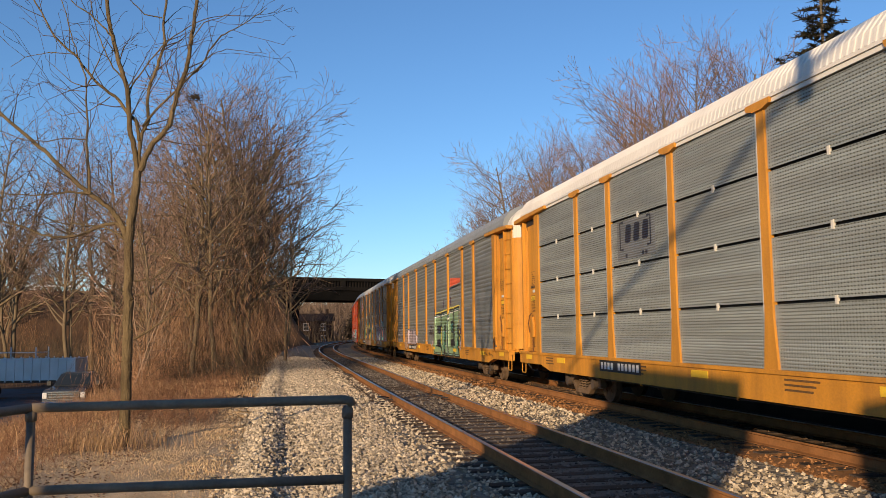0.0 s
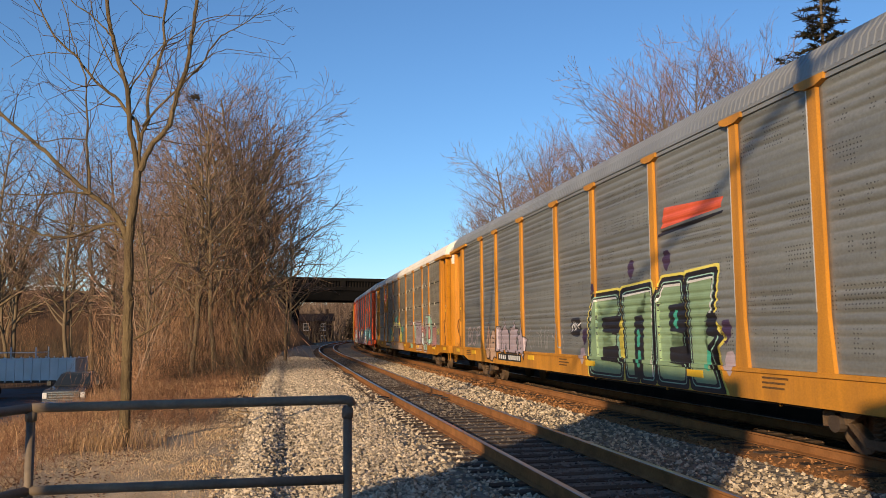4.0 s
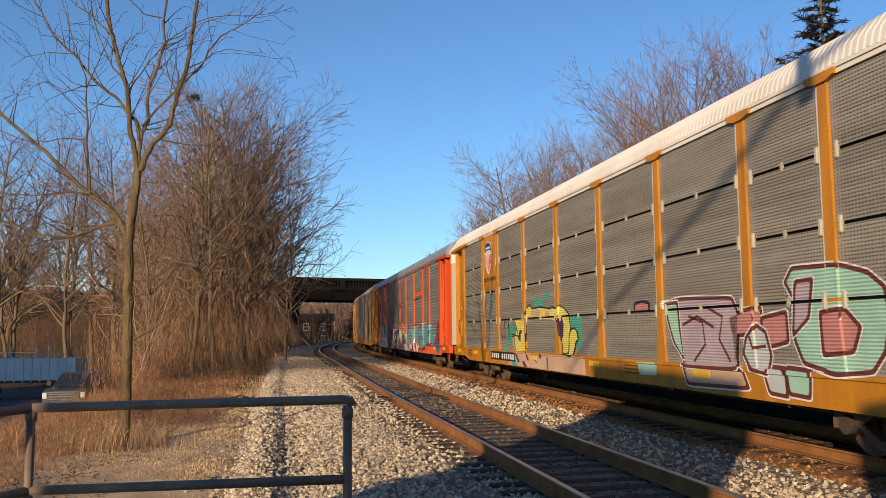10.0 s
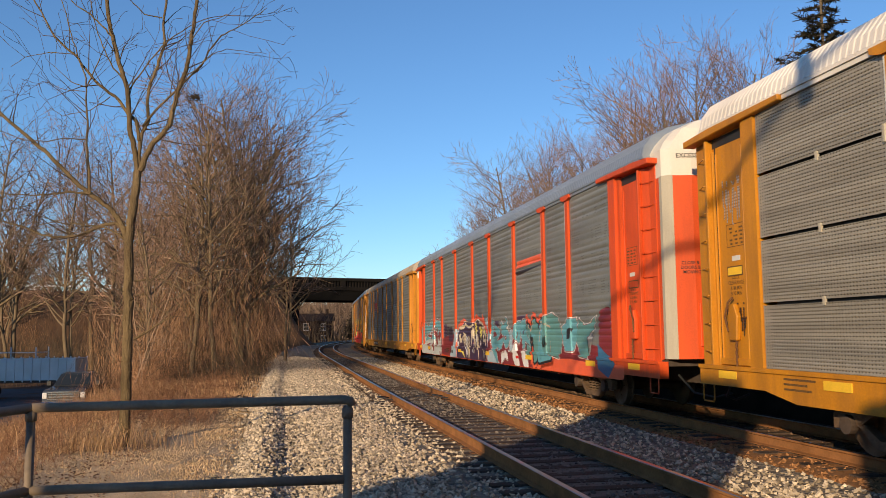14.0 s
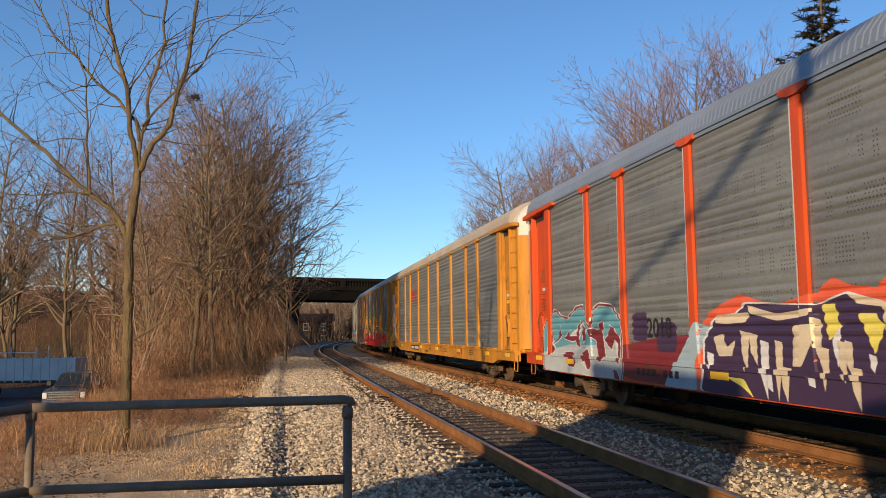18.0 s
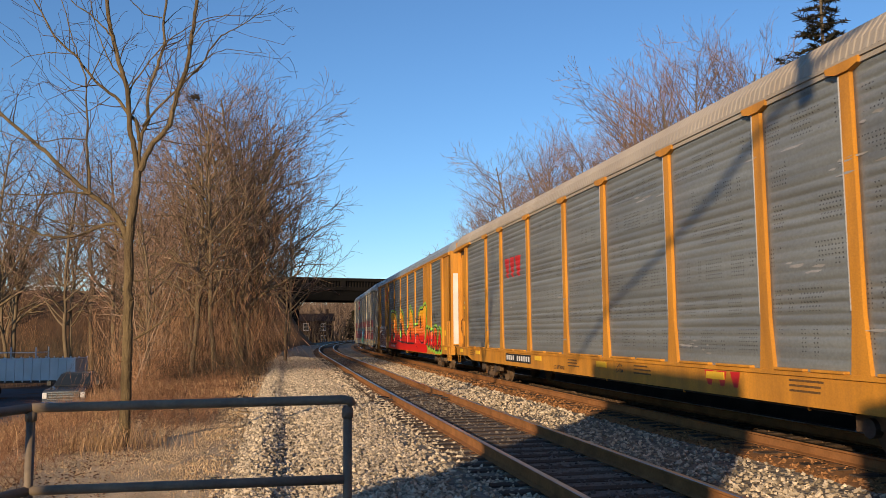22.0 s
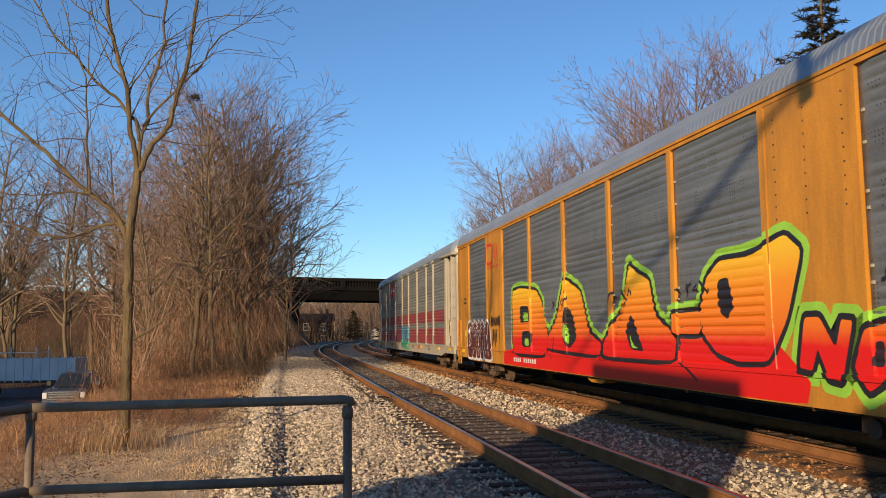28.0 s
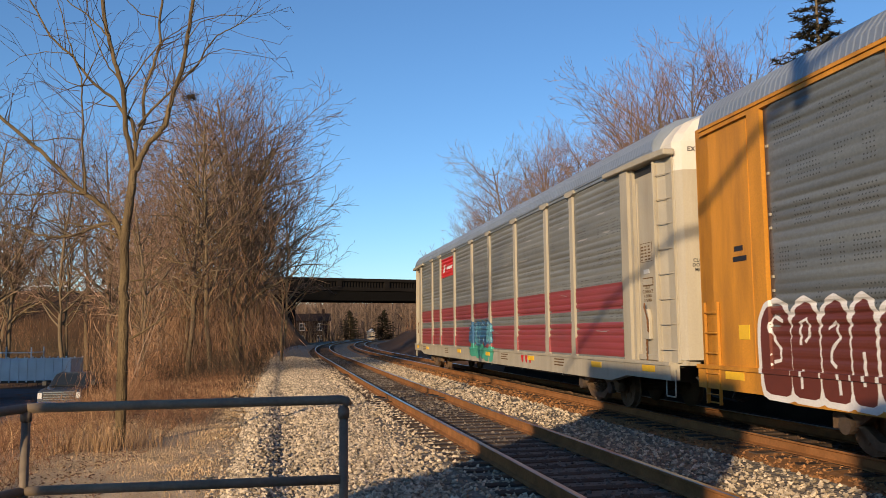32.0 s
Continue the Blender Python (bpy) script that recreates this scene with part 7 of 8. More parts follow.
    scribble(CAR_F, 48, 8.8, 7.7, 1.85, 2.15, 10, 0.04, SP_BLACK, **sk)
    scribble(CAR_F, 47, 8.7, 8.1, 1.15, 1.75, 8, 0.04, SP_BLACK, **sk)
    stroke(CAR_F, [(7.75, 1.8), (7.74, 1.3), (7.76, 0.95)], 0.025, SP_BLACK, 4, **sk)
    for x0 in (7.6, -9.2):
        bm = bmesh.new()
        for i in range(9):
            for k in (0.0, 0.8, 1.5):
                box(bm, x0 + k - 0.012, x0 + k + 0.012, SIDE + 0.015, SIDE + 0.026, 3.2 + i * 0.18 - 0.012, 3.2 + i * 0.18 + 0.012)
        tagged(part("rivets", bm, GRIME, CAR_F), kind="stuff")
    for ya, yb, m in ((0.98, 1.3, SP_WHITE), (0.72, 0.98, SP_SMOKE), (0.5, 0.72, SP_WHITE)):
        part("door_stripe", boxes((-14.236, -14.215, ya, yb, 1.15, 4.1)), m, CAR_F, "pale painted strip on the end door")
    # its red looped mark
    stroke(CAR_F, [(8.62, 4.5), (8.75, 4.56), (9.25, 4.56), (9.4, 4.45), (9.42, 4.08), (9.3, 3.94), (8.8, 3.92), (8.62, 3.98), (8.56, 4.15), (8.56, 4.4), (8.61, 4.49)], 0.105, LOGO_RED, 1, label="red looped line mark", **sk)
    for x in (8.3, 8.0):
        spray(CAR_F, "mark_block", [(x + 0.12, 4.58), (x, 4.58), (x - 0.2, 3.93), (x - 0.08, 3.93)], LOGO_RED, 1, round_off=0, **sk)
    for k in range(9):
        x = 9.4 - k * 0.19
        spray(CAR_F, "mark_bar", [(x, 3.76), (x, 3.84), (x - 0.11, 3.84), (x - 0.11, 3.76)], LOGO_RED, 1, round_off=0, **sk)
    bars_plate(CAR_F, 6.2, 3.8, 0.82, 0.2, 11, None, SP_WHITE, y=SIDE + 0.032)
    part("end_number", boxes((12.85, 13.1, SIDE - 0.019, SIDE - 0.015, 2.86, 2.94), (12.75, 13.15, SIDE - 0.019, SIDE - 0.015, 2.7, 2.78)), SP_BLACK, CAR_F)
    for x in POSTS_SLIM:
        for z in (2.2, 2.4, 3.1, 3.3, 3.9, 4.3):
            part("panel_clip", boxes((x - 0.185, x - 0.14, SIDE - 0.01, SIDE + 0.012, z - 0.02, z + 0.02)), CREAM, CAR_F)
    # the last car: maroon bands, a red square mark, a small blue and green piece
    for x0, x1 in zip(POSTS_WIDE, POSTS_WIDE[1:]):
        for z0, z1 in ((1.12, 1.83), (2.1, 2.64)):
            spray(CAR_G, "maroon_band", [(x1 - 0.14, z0), (x1 - 0.14, z1), (x0 + 0.14, z1), (x0 + 0.14, z0)], PANEL_MAROON, 0.8, round_off=0, **kw)
    spray(CAR_G, "logo_square", [(7.2, 3.95), (7.2, 4.75), (4.7, 4.72), (4.7, 3.95)], LOGO_RED, 1, round_off=0, label="red square mark", **kw)
    spray(CAR_G, "mark_bar", [(6.0, 4.25), (6.0, 4.38), (4.9, 4.38), (4.9, 4.25)], SP_WHITE, 2, round_off=0, **kw)
    spray(CAR_G, "mark_bar", [(6.8, 4.15), (6.6, 4.5), (6.3, 4.5), (6.5, 4.15)], SP_WHITE, 2, **kw)
    piece(CAR_G, 51, 1.9, -1.5, 1.25, 2.0, 4, (SP_BLUE, SP_CYAN), SP_BLUE, None, SP_PALE, **kw)
    piece(CAR_G, 52, 1.8, -1.6, 0.76, 1.2, 3, (SP_TEAL,), SP_TEAL, None, None, **kw)
    for k in range(3):
        x = -4.9 - k * 0.38
        spray(CAR_G, "mark_block", [(x, 0.98), (x - 0.28, 0.98), (x - 0.2, 0.78), (x - 0.09, 0.78)], LOGO_RED, 1, round_off=0, **kw)


mark_cars()


# ---- trees, brush and vines ----
def plant_all():
    kinds = []
    for i, (h, r, tw, n, spec) in enumerate([(14.5, 0.17, TWIG, 1, TALL), (13.5, 0.13, TWIG_RED, 2, TALL), (14.0, 0.19, TWIG, 2, WIDE), (16.0, 0.22, TWIG_RED, 1, FAN)]):
        t = bare_tree("bare_tree", 40 + i, h, r, spec, tw, n)
        tagged(t, "leafless tall tree with fine grey-brown twigs", "tree", group="leafless trees along the line")
        kinds.append(t)
    tops = [max(max(v.co.z for v in c.data.vertices) for c in t.children) for t in kinds]
    used = set()

    def plant(k, x, y, turn, height):
        """One tree of that kind, that many metres high."""
        sc = height / tops[k]
        if k in used:
            again(kinds[k], x, y, turn, sc)
        else:
            used.add(k)
            place(kinds[k], x, y, turn, sc)

    # the thicket beside the line
    for k, x, y, turn, h in ((0, -10.2, 38, 10, 13.9), (1, -12.8, 42, 80, 13.8), (2, -11.6, 48, 30, 17.0), (0, -13.2, 57, 200, 19.0), (1, -14.5, 50, 150, 15.8), (2, -15.0, 68, 250, 18.0), (1, -11.5, 33, 20, 10.4),
                             (0, -15.2, 60, 60, 18.5), (2, -9.9, 42, 190, 14.2), (1, -18, 52, 12, 14.5), (1, -16.8, 78, 300, 17.5), (2, -19.5, 60, 100, 18.4), (2, -10.6, 43.5, 300, 15.5), (1, -10.4, 55, 130, 15.0), (0, -11.55, 38.4, 140, 14.2), (1, -13.4, 45, 200, 14.0)):
        plant(k, x, y, turn, h * 1.08)
    # behind the car park
    for k, x, y, turn, h in ((0, -25.5, 66, 45, 21), (1, -30, 72, 15, 21), (3, -33, 90, 35, 21), (3, -48, 92, 110, 20), (0, -33, 62, 290, 21.5), (1, -52, 88, 140, 24), (0, -56, 84, 33, 24),
                             (0, -22, 84, 180, 19), (1, -27, 78, 260, 21), (0, -60, 100, 80, 23), (1, -66, 104, 10, 23), (2, -40, 104, 60, 22), (1, -27.5, 62, 310, 20), (2, -36, 70, 200, 19)):
        plant(k, x, y, turn, h * 1.1)
    # towards the road and beyond it
    for k, x, y, turn, h in ((1, -20.0, 92, 44, 16.5), (0, -22.5, 104, 99, 18), (2, -24.5, 96, 222, 18), (3, -44, 134, 10, 21), (3, -52, 139, 100, 23), (2, -58, 131, 200, 23), (3, -63, 137, 290, 22),
                             (2, -48, 145, 50, 21), (3, -70, 140, 150, 23), (3, -40, 141, 250, 20)):
        plant(k, x, y, turn, h)
    # behind the train
    for k, x, y, turn, h in ((3, 15.2, 52, 0, 18.4), (3, 13.0, 51, 120, 15.6), (3, 12.6, 46, 250, 15.0), (2, 19, 54, 60, 18.0), (3, 12.0, 66, 200, 16.4), (3, 10.5, 80, 90, 19.6), (2, 7.6, 92, 10, 20.0), (3, 6.5, 108, 270, 19.5),
                             (2, 4, 124, 130, 18.5), (3, 22, 60, 310, 20.6), (2, 14, 62, 45, 18.5), (2, 10, 74, 290, 16.6), (3, 16, 84, 150, 19.5), (2, 12, 100, 75, 19.5)):
        plant(k, x, y, turn, h * 1.06)
    rng = random.Random(3)
    curtain = None
    for x, y, sc in ((-9.6, 37, 1.0), (-12.4, 40, 0.95), (-11.2, 47, 0.95), (-13.2, 57, 0.95), (-14.4, 46, 1.1), (-15.2, 66, 0.9), (-17.8, 77, 0.95), (-17.5, 58, 0.9), (-12.6, 33, 0.6), (-10.3, 42, 0.8), (-29, 70, 0.8), (-36, 74, 0.8), (-43, 82, 0.9), (-21.0, 90, 1.0)):
        if curtain is None:
            curtain = mesh_ob("vine_tangle", *vines(rng, 130, 2.3, 7.8, 0.1, 0.0075), VINE)
            tagged(curtain, "brown tangle of dry hanging vines", "vines", group="vines in the thicket", kind="stuff")
            place(curtain, x, y, 0, sc)
        else:
            again(curtain, x, y, rng.uniform(0, 360), sc)


plant_all()


def brush_field(name, label, seed, count, where, height, material, thick=0.007, sides=3, low=False, bend=0.16, twigs=3):
    """Dry stems over a stretch of ground, each with a few side twigs."""
    r = random.Random(seed)
    pts = [where(r) for _ in range(count)]
    pts = np.array([p for p in pts if low or not (p[1] < 60 and p[0] < -0.375 * p[1])])   # the view down to the car park is open
    rng = np.random.RandomState(seed)
    m, n = len(pts), 5
    h = height * (0.3 + 0.7 * rng.random_sample(m) ** 1.5)
    q = np.column_stack([pts, ground_z(pts[:, 0], pts[:, 1]) - 0.05])
    way = np.column_stack([rng.normal(0, 0.2, (m, 2)), np.ones(m)])
    rows = []
    for i in range(n):
        way[:, :2] += rng.normal(0, bend, (m, 2))
        e = q + way / np.linalg.norm(way, axis=1, keepdims=True) * (h / n)[:, None]
        w0, w1 = np.full(m, thick * (1 - i / n * 0.75)), np.full(m, thick * (1 - (i + 1) / n * 0.75))
        rows.append(np.column_stack([q, w0, e, w1]))
        if i >= n - twigs:
            t = e + np.column_stack([rng.normal(0, 0.2, (m, 2)), rng.uniform(-0.08, 0.24, m)]) * h[:, None]
            rows.append(np.column_stack([e, w1 * 0.8, t, w1 * 0.35]))
        q = e
    return tagged(mesh_ob(name, *tubes_mesh(np.concatenate(rows), sides), material), label, "brush", kind="stuff")


def beside(o0, o1, s0, s1):
    def where(rng):
        s = s0 + (s1 - s0) * rng.random() ** 1.3
        x, y, _ = on_line(s, o0 + (o1 - o0) * rng.random())
        return x, y
    return where


def within(x0, x1, y0, y1):
    return lambda rng: (rng.uniform(x0, x1), rng.uniform(y0, y1))


def under_road(rng):
    x = rng.uniform(-78, -20)
    return x, rng.uniform(84, 128 + (x + 24) * 0.54)


brush_field("brush", "thicket of fine reddish-brown dead stems beside the track", 11, 9500, beside(-12.6, -21, 17, 70), 2.6, BRUSH, 0.0055, bend=0.26, twigs=4)
brush_field("brush", "knee-high reddish-brown stems on the bank by the path", 19, 5200, beside(-11.4, -15.5, 9, 30), 0.95, BRUSH, 0.0036, low=True, bend=0.42, twigs=4)
# dark copies of the brush give the thicket's inside its shade
brush_field("brush", "stems coloured dark for the shade deep in the thicket", 20, 4200, beside(-13.8, -22, 20, 70), 3.2, TWIG_DARK, 0.009)
brush_field("brush", "low dead undergrowth at the edge of the ballast", 12, 5200, beside(-9.7, -13, 19, 72), 0.7, BRUSH, 0.005, bend=0.42, twigs=4)
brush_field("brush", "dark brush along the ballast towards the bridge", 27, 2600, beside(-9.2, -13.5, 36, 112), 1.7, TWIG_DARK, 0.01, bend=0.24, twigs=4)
# next two fields are dark because the embankment's shade is in their colour
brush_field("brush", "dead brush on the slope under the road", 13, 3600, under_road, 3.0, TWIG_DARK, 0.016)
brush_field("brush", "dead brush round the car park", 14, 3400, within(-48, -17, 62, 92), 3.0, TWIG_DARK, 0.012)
brush_field("brush", "tall bare saplings crowding the thicket", 16, 420, beside(-12.8, -22, 26, 100), 7.5, TWIG, 0.026, bend=0.1, twigs=4)
brush_field("brush", "slim reddish saplings in the thicket", 26, 800, beside(-12.4, -20, 26, 66), 5.0, VINE, 0.009, bend=0.22, twigs=4)
# unseen stems, added dark to deepen the shade seen beneath the cars
brush_field("brush", "dark undergrowth added to deepen the shade behind the train", 17, 2600, beside(3.6, 7.5, 24, 70), 1.3, TWIG_DARK, 0.01)
# coloured dark for the shadow that lies round the house
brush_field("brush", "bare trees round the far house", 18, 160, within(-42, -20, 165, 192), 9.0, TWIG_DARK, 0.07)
brush_field("brush", "bare saplings behind the tracks", 15, 2200, beside(7, 22, 40, 150), 4.0, BRUSH, 0.013)


def blades(name, label, seed, count, where, height, width, material, flat=1.0):
    """Dry grass as bent blades."""
    rng = np.random.RandomState(seed)
    r = random.Random(seed)
    pts = np.array([where(r) for _ in range(count)])
    z = ground_z(pts[:, 0], pts[:, 1])
    h = height * rng.uniform(0.3, 1.0, count)
    a = rng.uniform(0, 2 * np.pi, count)
    lean = rng.uniform(0.05, 0.6, count) * h * flat
    base = np.stack([pts[:, 0], pts[:, 1], z - 0.02], 1)
    side = np.stack([np.cos(a), np.sin(a), 0 * a], 1) * width
    fwd = np.stack([-np.sin(a), np.cos(a), 0 * a], 1)
    mid = base + fwd * (lean * 0.35)[:, None] + np.array([0, 0, 1.0]) * (h * 0.6)[:, None]
    tip = base + fwd * lean[:, None] + np.array([0, 0, 1.0]) * (h * 0.95)[:, None]
    verts = np.stack([base - side, base + side, mid + side * 0.8, mid - side * 0.8, tip], 1).reshape(-1, 3)
    i = np.arange(count) * 5
    faces = [[int(k), int(k) + 1, int(k) + 2, int(k) + 3] for k in i] + [[int(k) + 3, int(k) + 2, int(k) + 4] for k in i]
    me = mesh_ob(name, verts, faces, material)
    return tagged(me, label, "grass", kind="stuff")


def clump(o0, o1, s0, s1, n, seed, spread):
    r = random.Random(seed)
    centres = [on_line(r.uniform(s0, s1), r.uniform(o0, o1))[:2] for _ in range(n)]

    def where(rng):
        c = rng.choice(centres)
        return c[0] + rng.gauss(0, spread), c[1] + rng.gauss(0, spread)
    return where


blades("dry_grass", "straw-coloured dry grass on the bank by the path", 21, 4200, clump(-12.6, -17, 8, 34, 150, 1, 0.2), 0.75, 0.0035, STRAW, 2.4)
blades("reeds", "tall straw-coloured reeds on the bank", 22, 1700, clump(-13.0, -16.5, 8, 17, 34, 2, 0.3), 1.2, 0.0045, STRAW, 1.4)
blades("dry_grass", "tufts of dry grass round the foot of the tree", 23, 900, lambda r: (-5.5 + r.gauss(0, 0.5), 14.0 + r.gauss(0, 0.45)), 0.6, 0.0035, STRAW, 2.2)
blades("dry_grass", "short trodden dead grass on the path", 24, 120000, beside(-8.75, -12.2, 5.5, 26), 0.045, 0.005, TURF, 1.3)
blades("dry_grass", "dead grass between the ballast and the thicket", 26, 7000, beside(-8.9, -11.5, 27, 80), 0.16, 0.012, STRAW, 1.5)
blades("dry_grass", "dead grass at the thicket's foot", 25, 4500, beside(-11.6, -13.5, 20, 70), 0.45, 0.005, STRAW, 2.2)


def litter():
    """Fallen brown leaves on the ground."""
    rng = np.random.RandomState(8)
    n = 9000
    s, o = rng.uniform(8, 40, n), -10.3 - np.abs(rng.normal(0, 1.6, n))
    px = np.array([on_line(a, b)[:2] for a, b in zip(s, o)])
    z = ground_z(px[:, 0], px[:, 1]) + 0.012
    a, k = rng.uniform(0, 6.28, n), rng.uniform(0.012, 0.032, n)
    c = np.stack([px[:, 0], px[:, 1], z], 1)
    u = np.stack([np.cos(a), np.sin(a), rng.uniform(-0.5, 0.5, n)], 1) * k[:, None]
    v = np.stack([-np.sin(a), np.cos(a), rng.uniform(-0.3, 0.7, n)], 1) * (k * 0.6)[:, None]
    verts = np.stack([c - u, c + v, c + u, c - v], 1).reshape(-1, 3)
    i = np.arange(n)[:, None] * 4 + np.arange(4)
    tagged(mesh_ob("leaf_litter", verts, i, BRUSH), "fallen brown leaves on the dirt", "leaves", kind="stuff")


litter()


def ballast_stones():
    """Loose crushed stones over the track bed, thickest where the path is near."""
    rng = np.random.RandomState(4)
    n = 90000
    s = 5.5 + 60 * rng.random_sample(n) ** 2.1
    o = rng.uniform(-8.75, 2.2, n)
    o = np.where(rng.random_sample(n) < 0.35, -6.4 - np.minimum(2.42, np.abs(rng.normal(0, 1.4, n))) + rng.normal(0, 0.07, n), o)
    stray = rng.random_sample(n) < 0.025
    o = np.where(stray, -8.7 - np.minimum(2.0, np.abs(rng.normal(0, 0.3, n))), o)
    keep = np.ones(n, bool)
    for t in (0.0, NEAR):
        for r in (-0.755, 0.755):
            keep &= np.abs(o - t - r) > 0.10
    s, o = s[keep], o[keep]
    n = len(s)
    x, y, th = np.interp(s, LINE_S, LINE_X), np.interp(s, LINE_S, LINE_Y), np.interp(s, LINE_S, LINE_T)
    x, y = x + o * np.cos(th), y - o * np.sin(th)
    bedz = np.interp(o, (-9.2, -8.95, -8.62, -8.5, -8.26, -8.05, -7.75, -7.3, -6.9, -6.3, -2.8, -2.3, -1.8, 1.7, 2.3), (-0.2, -0.18, -0.06, -0.07, -0.165, -0.17, -0.11, -0.10, -0.14, -0.21, -0.21, -0.26, -0.21, -0.21, -0.3))
    bedz = np.where(o < -8.95, np.maximum(ground_z(x, y), np.interp(o, (-9.2, -8.95), (-0.45, -0.18))), bedz)
    intrack = (np.abs(o) < 1.35) | (np.abs(o - NEAR) < 1.35)
    r = rng.uniform(0.018, 0.046, n) * (1 + 0.35 * (s > 20))
    z = bedz + r * np.where(intrack, 0.15, 0.3)
    octa = np.array([[1, 0, 0], [-1, 0, 0], [0, 1, 0], [0, -1, 0], [0, 0, 1], [0, 0, -1.0]])
    f = np.array([[0, 2, 4], [2, 1, 4], [1, 3, 4], [3, 0, 4], [2, 0, 5], [1, 2, 5], [3, 1, 5], [0, 3, 5]])
    q = octa[None] * rng.uniform(0.6, 1.25, (n, 6, 1)) + rng.normal(0, 0.16, (n, 6, 3))
    a, b = rng.uniform(0, 6.28, n), rng.uniform(-0.9, 0.9, n)
    ca, sa, cb, sb = np.cos(a)[:, None], np.sin(a)[:, None], np.cos(b)[:, None], np.sin(b)[:, None]
    q = np.stack([q[..., 0], q[..., 1] * cb - q[..., 2] * sb, q[..., 1] * sb + q[..., 2] * cb], -1)
    q = np.stack([q[..., 0] * ca - q[..., 1] * sa, q[..., 0] * sa + q[..., 1] * ca, q[..., 2] * 0.8], -1)
    verts = (q * r[:, None, None] + np.stack([x, y, z], 1)[:, None]).reshape(-1, 3)
    faces = (np.arange(n)[:, None, None] * 6 + f[None]).reshape(-1, 3)
    kind_ = np.repeat(np.where(o > -0.8, 2, np.where(o > -1.72, 3, np.where(np.abs(o - NEAR) < 0.72, 1, 0))), 8)
    for i, (m, label) in enumerate(((STONE, "loose pale crushed stones of the track bed"), (STONE_GREY, "dark grey crushed stones between the rails"), (STONE_BROWN, "dark brown crushed stones under the train"), (STONE_RUST, "rust-stained crushed stones beside the rail"))):
        u, inv = np.unique(faces[kind_ == i], return_inverse=True)
        tagged(mesh_ob("ballast_stones", verts[u], inv.reshape(-1, 3), m), label, "ballast", kind="stuff")


ballast_stones()


# ---- the tree by the path ----
def path_tree():
    """A slim bare tree that forks high, with long crooked limbs."""
    rng = random.Random(17)
    segs = ([], [])
    twig = dict(levels=2, step=(0.26, 0.18, 0.14), wander=(0.12, 0.16, 0.18), lift=(0.05, 0.04, 0.02), bare=(0.1, 0.1, 1), kids=(1, 1, 0), chance=(1.0, 0.8, 0), angle=(0.7, 0.7, 0), ratio=(0.5, 0.5, 0), fine=0.012, least=0.0042)

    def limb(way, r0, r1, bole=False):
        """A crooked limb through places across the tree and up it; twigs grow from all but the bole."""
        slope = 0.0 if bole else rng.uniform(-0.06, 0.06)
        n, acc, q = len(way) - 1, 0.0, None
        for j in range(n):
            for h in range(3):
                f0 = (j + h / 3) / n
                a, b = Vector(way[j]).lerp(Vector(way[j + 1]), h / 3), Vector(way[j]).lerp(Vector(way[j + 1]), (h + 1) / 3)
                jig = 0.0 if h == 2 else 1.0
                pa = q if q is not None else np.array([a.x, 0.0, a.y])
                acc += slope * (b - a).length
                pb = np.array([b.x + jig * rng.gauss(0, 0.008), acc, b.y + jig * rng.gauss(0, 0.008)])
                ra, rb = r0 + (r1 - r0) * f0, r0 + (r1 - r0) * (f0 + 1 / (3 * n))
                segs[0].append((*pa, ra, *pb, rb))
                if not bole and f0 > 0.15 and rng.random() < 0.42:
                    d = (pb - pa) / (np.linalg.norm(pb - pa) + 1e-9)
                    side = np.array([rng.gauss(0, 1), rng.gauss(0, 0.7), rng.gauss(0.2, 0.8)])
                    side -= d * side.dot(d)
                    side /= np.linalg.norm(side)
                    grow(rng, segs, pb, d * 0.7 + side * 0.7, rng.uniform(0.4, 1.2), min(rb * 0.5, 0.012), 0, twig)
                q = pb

    # limb courses are traced as the camera sees them, near one upright plane
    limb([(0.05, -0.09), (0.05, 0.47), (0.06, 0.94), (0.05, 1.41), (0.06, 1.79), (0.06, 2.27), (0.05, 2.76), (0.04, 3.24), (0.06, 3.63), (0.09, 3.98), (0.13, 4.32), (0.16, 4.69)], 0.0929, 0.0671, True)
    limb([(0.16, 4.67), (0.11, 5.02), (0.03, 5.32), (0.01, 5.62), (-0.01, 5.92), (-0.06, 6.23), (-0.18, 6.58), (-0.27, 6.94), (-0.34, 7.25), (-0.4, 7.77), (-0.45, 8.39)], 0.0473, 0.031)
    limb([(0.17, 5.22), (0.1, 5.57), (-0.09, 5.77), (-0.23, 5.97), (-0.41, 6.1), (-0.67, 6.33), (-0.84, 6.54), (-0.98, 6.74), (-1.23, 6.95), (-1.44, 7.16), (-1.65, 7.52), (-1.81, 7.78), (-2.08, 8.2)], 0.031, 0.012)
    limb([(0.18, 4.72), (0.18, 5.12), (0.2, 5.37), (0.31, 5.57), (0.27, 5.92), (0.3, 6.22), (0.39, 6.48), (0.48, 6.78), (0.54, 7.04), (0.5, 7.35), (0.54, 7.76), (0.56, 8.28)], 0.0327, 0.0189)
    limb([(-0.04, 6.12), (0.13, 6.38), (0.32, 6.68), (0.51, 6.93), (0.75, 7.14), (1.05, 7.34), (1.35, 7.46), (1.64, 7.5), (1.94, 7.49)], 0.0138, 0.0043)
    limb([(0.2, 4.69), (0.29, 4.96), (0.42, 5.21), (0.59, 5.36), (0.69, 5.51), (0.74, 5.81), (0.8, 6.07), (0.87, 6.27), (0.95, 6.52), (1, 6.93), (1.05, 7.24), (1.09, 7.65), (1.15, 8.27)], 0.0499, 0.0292)
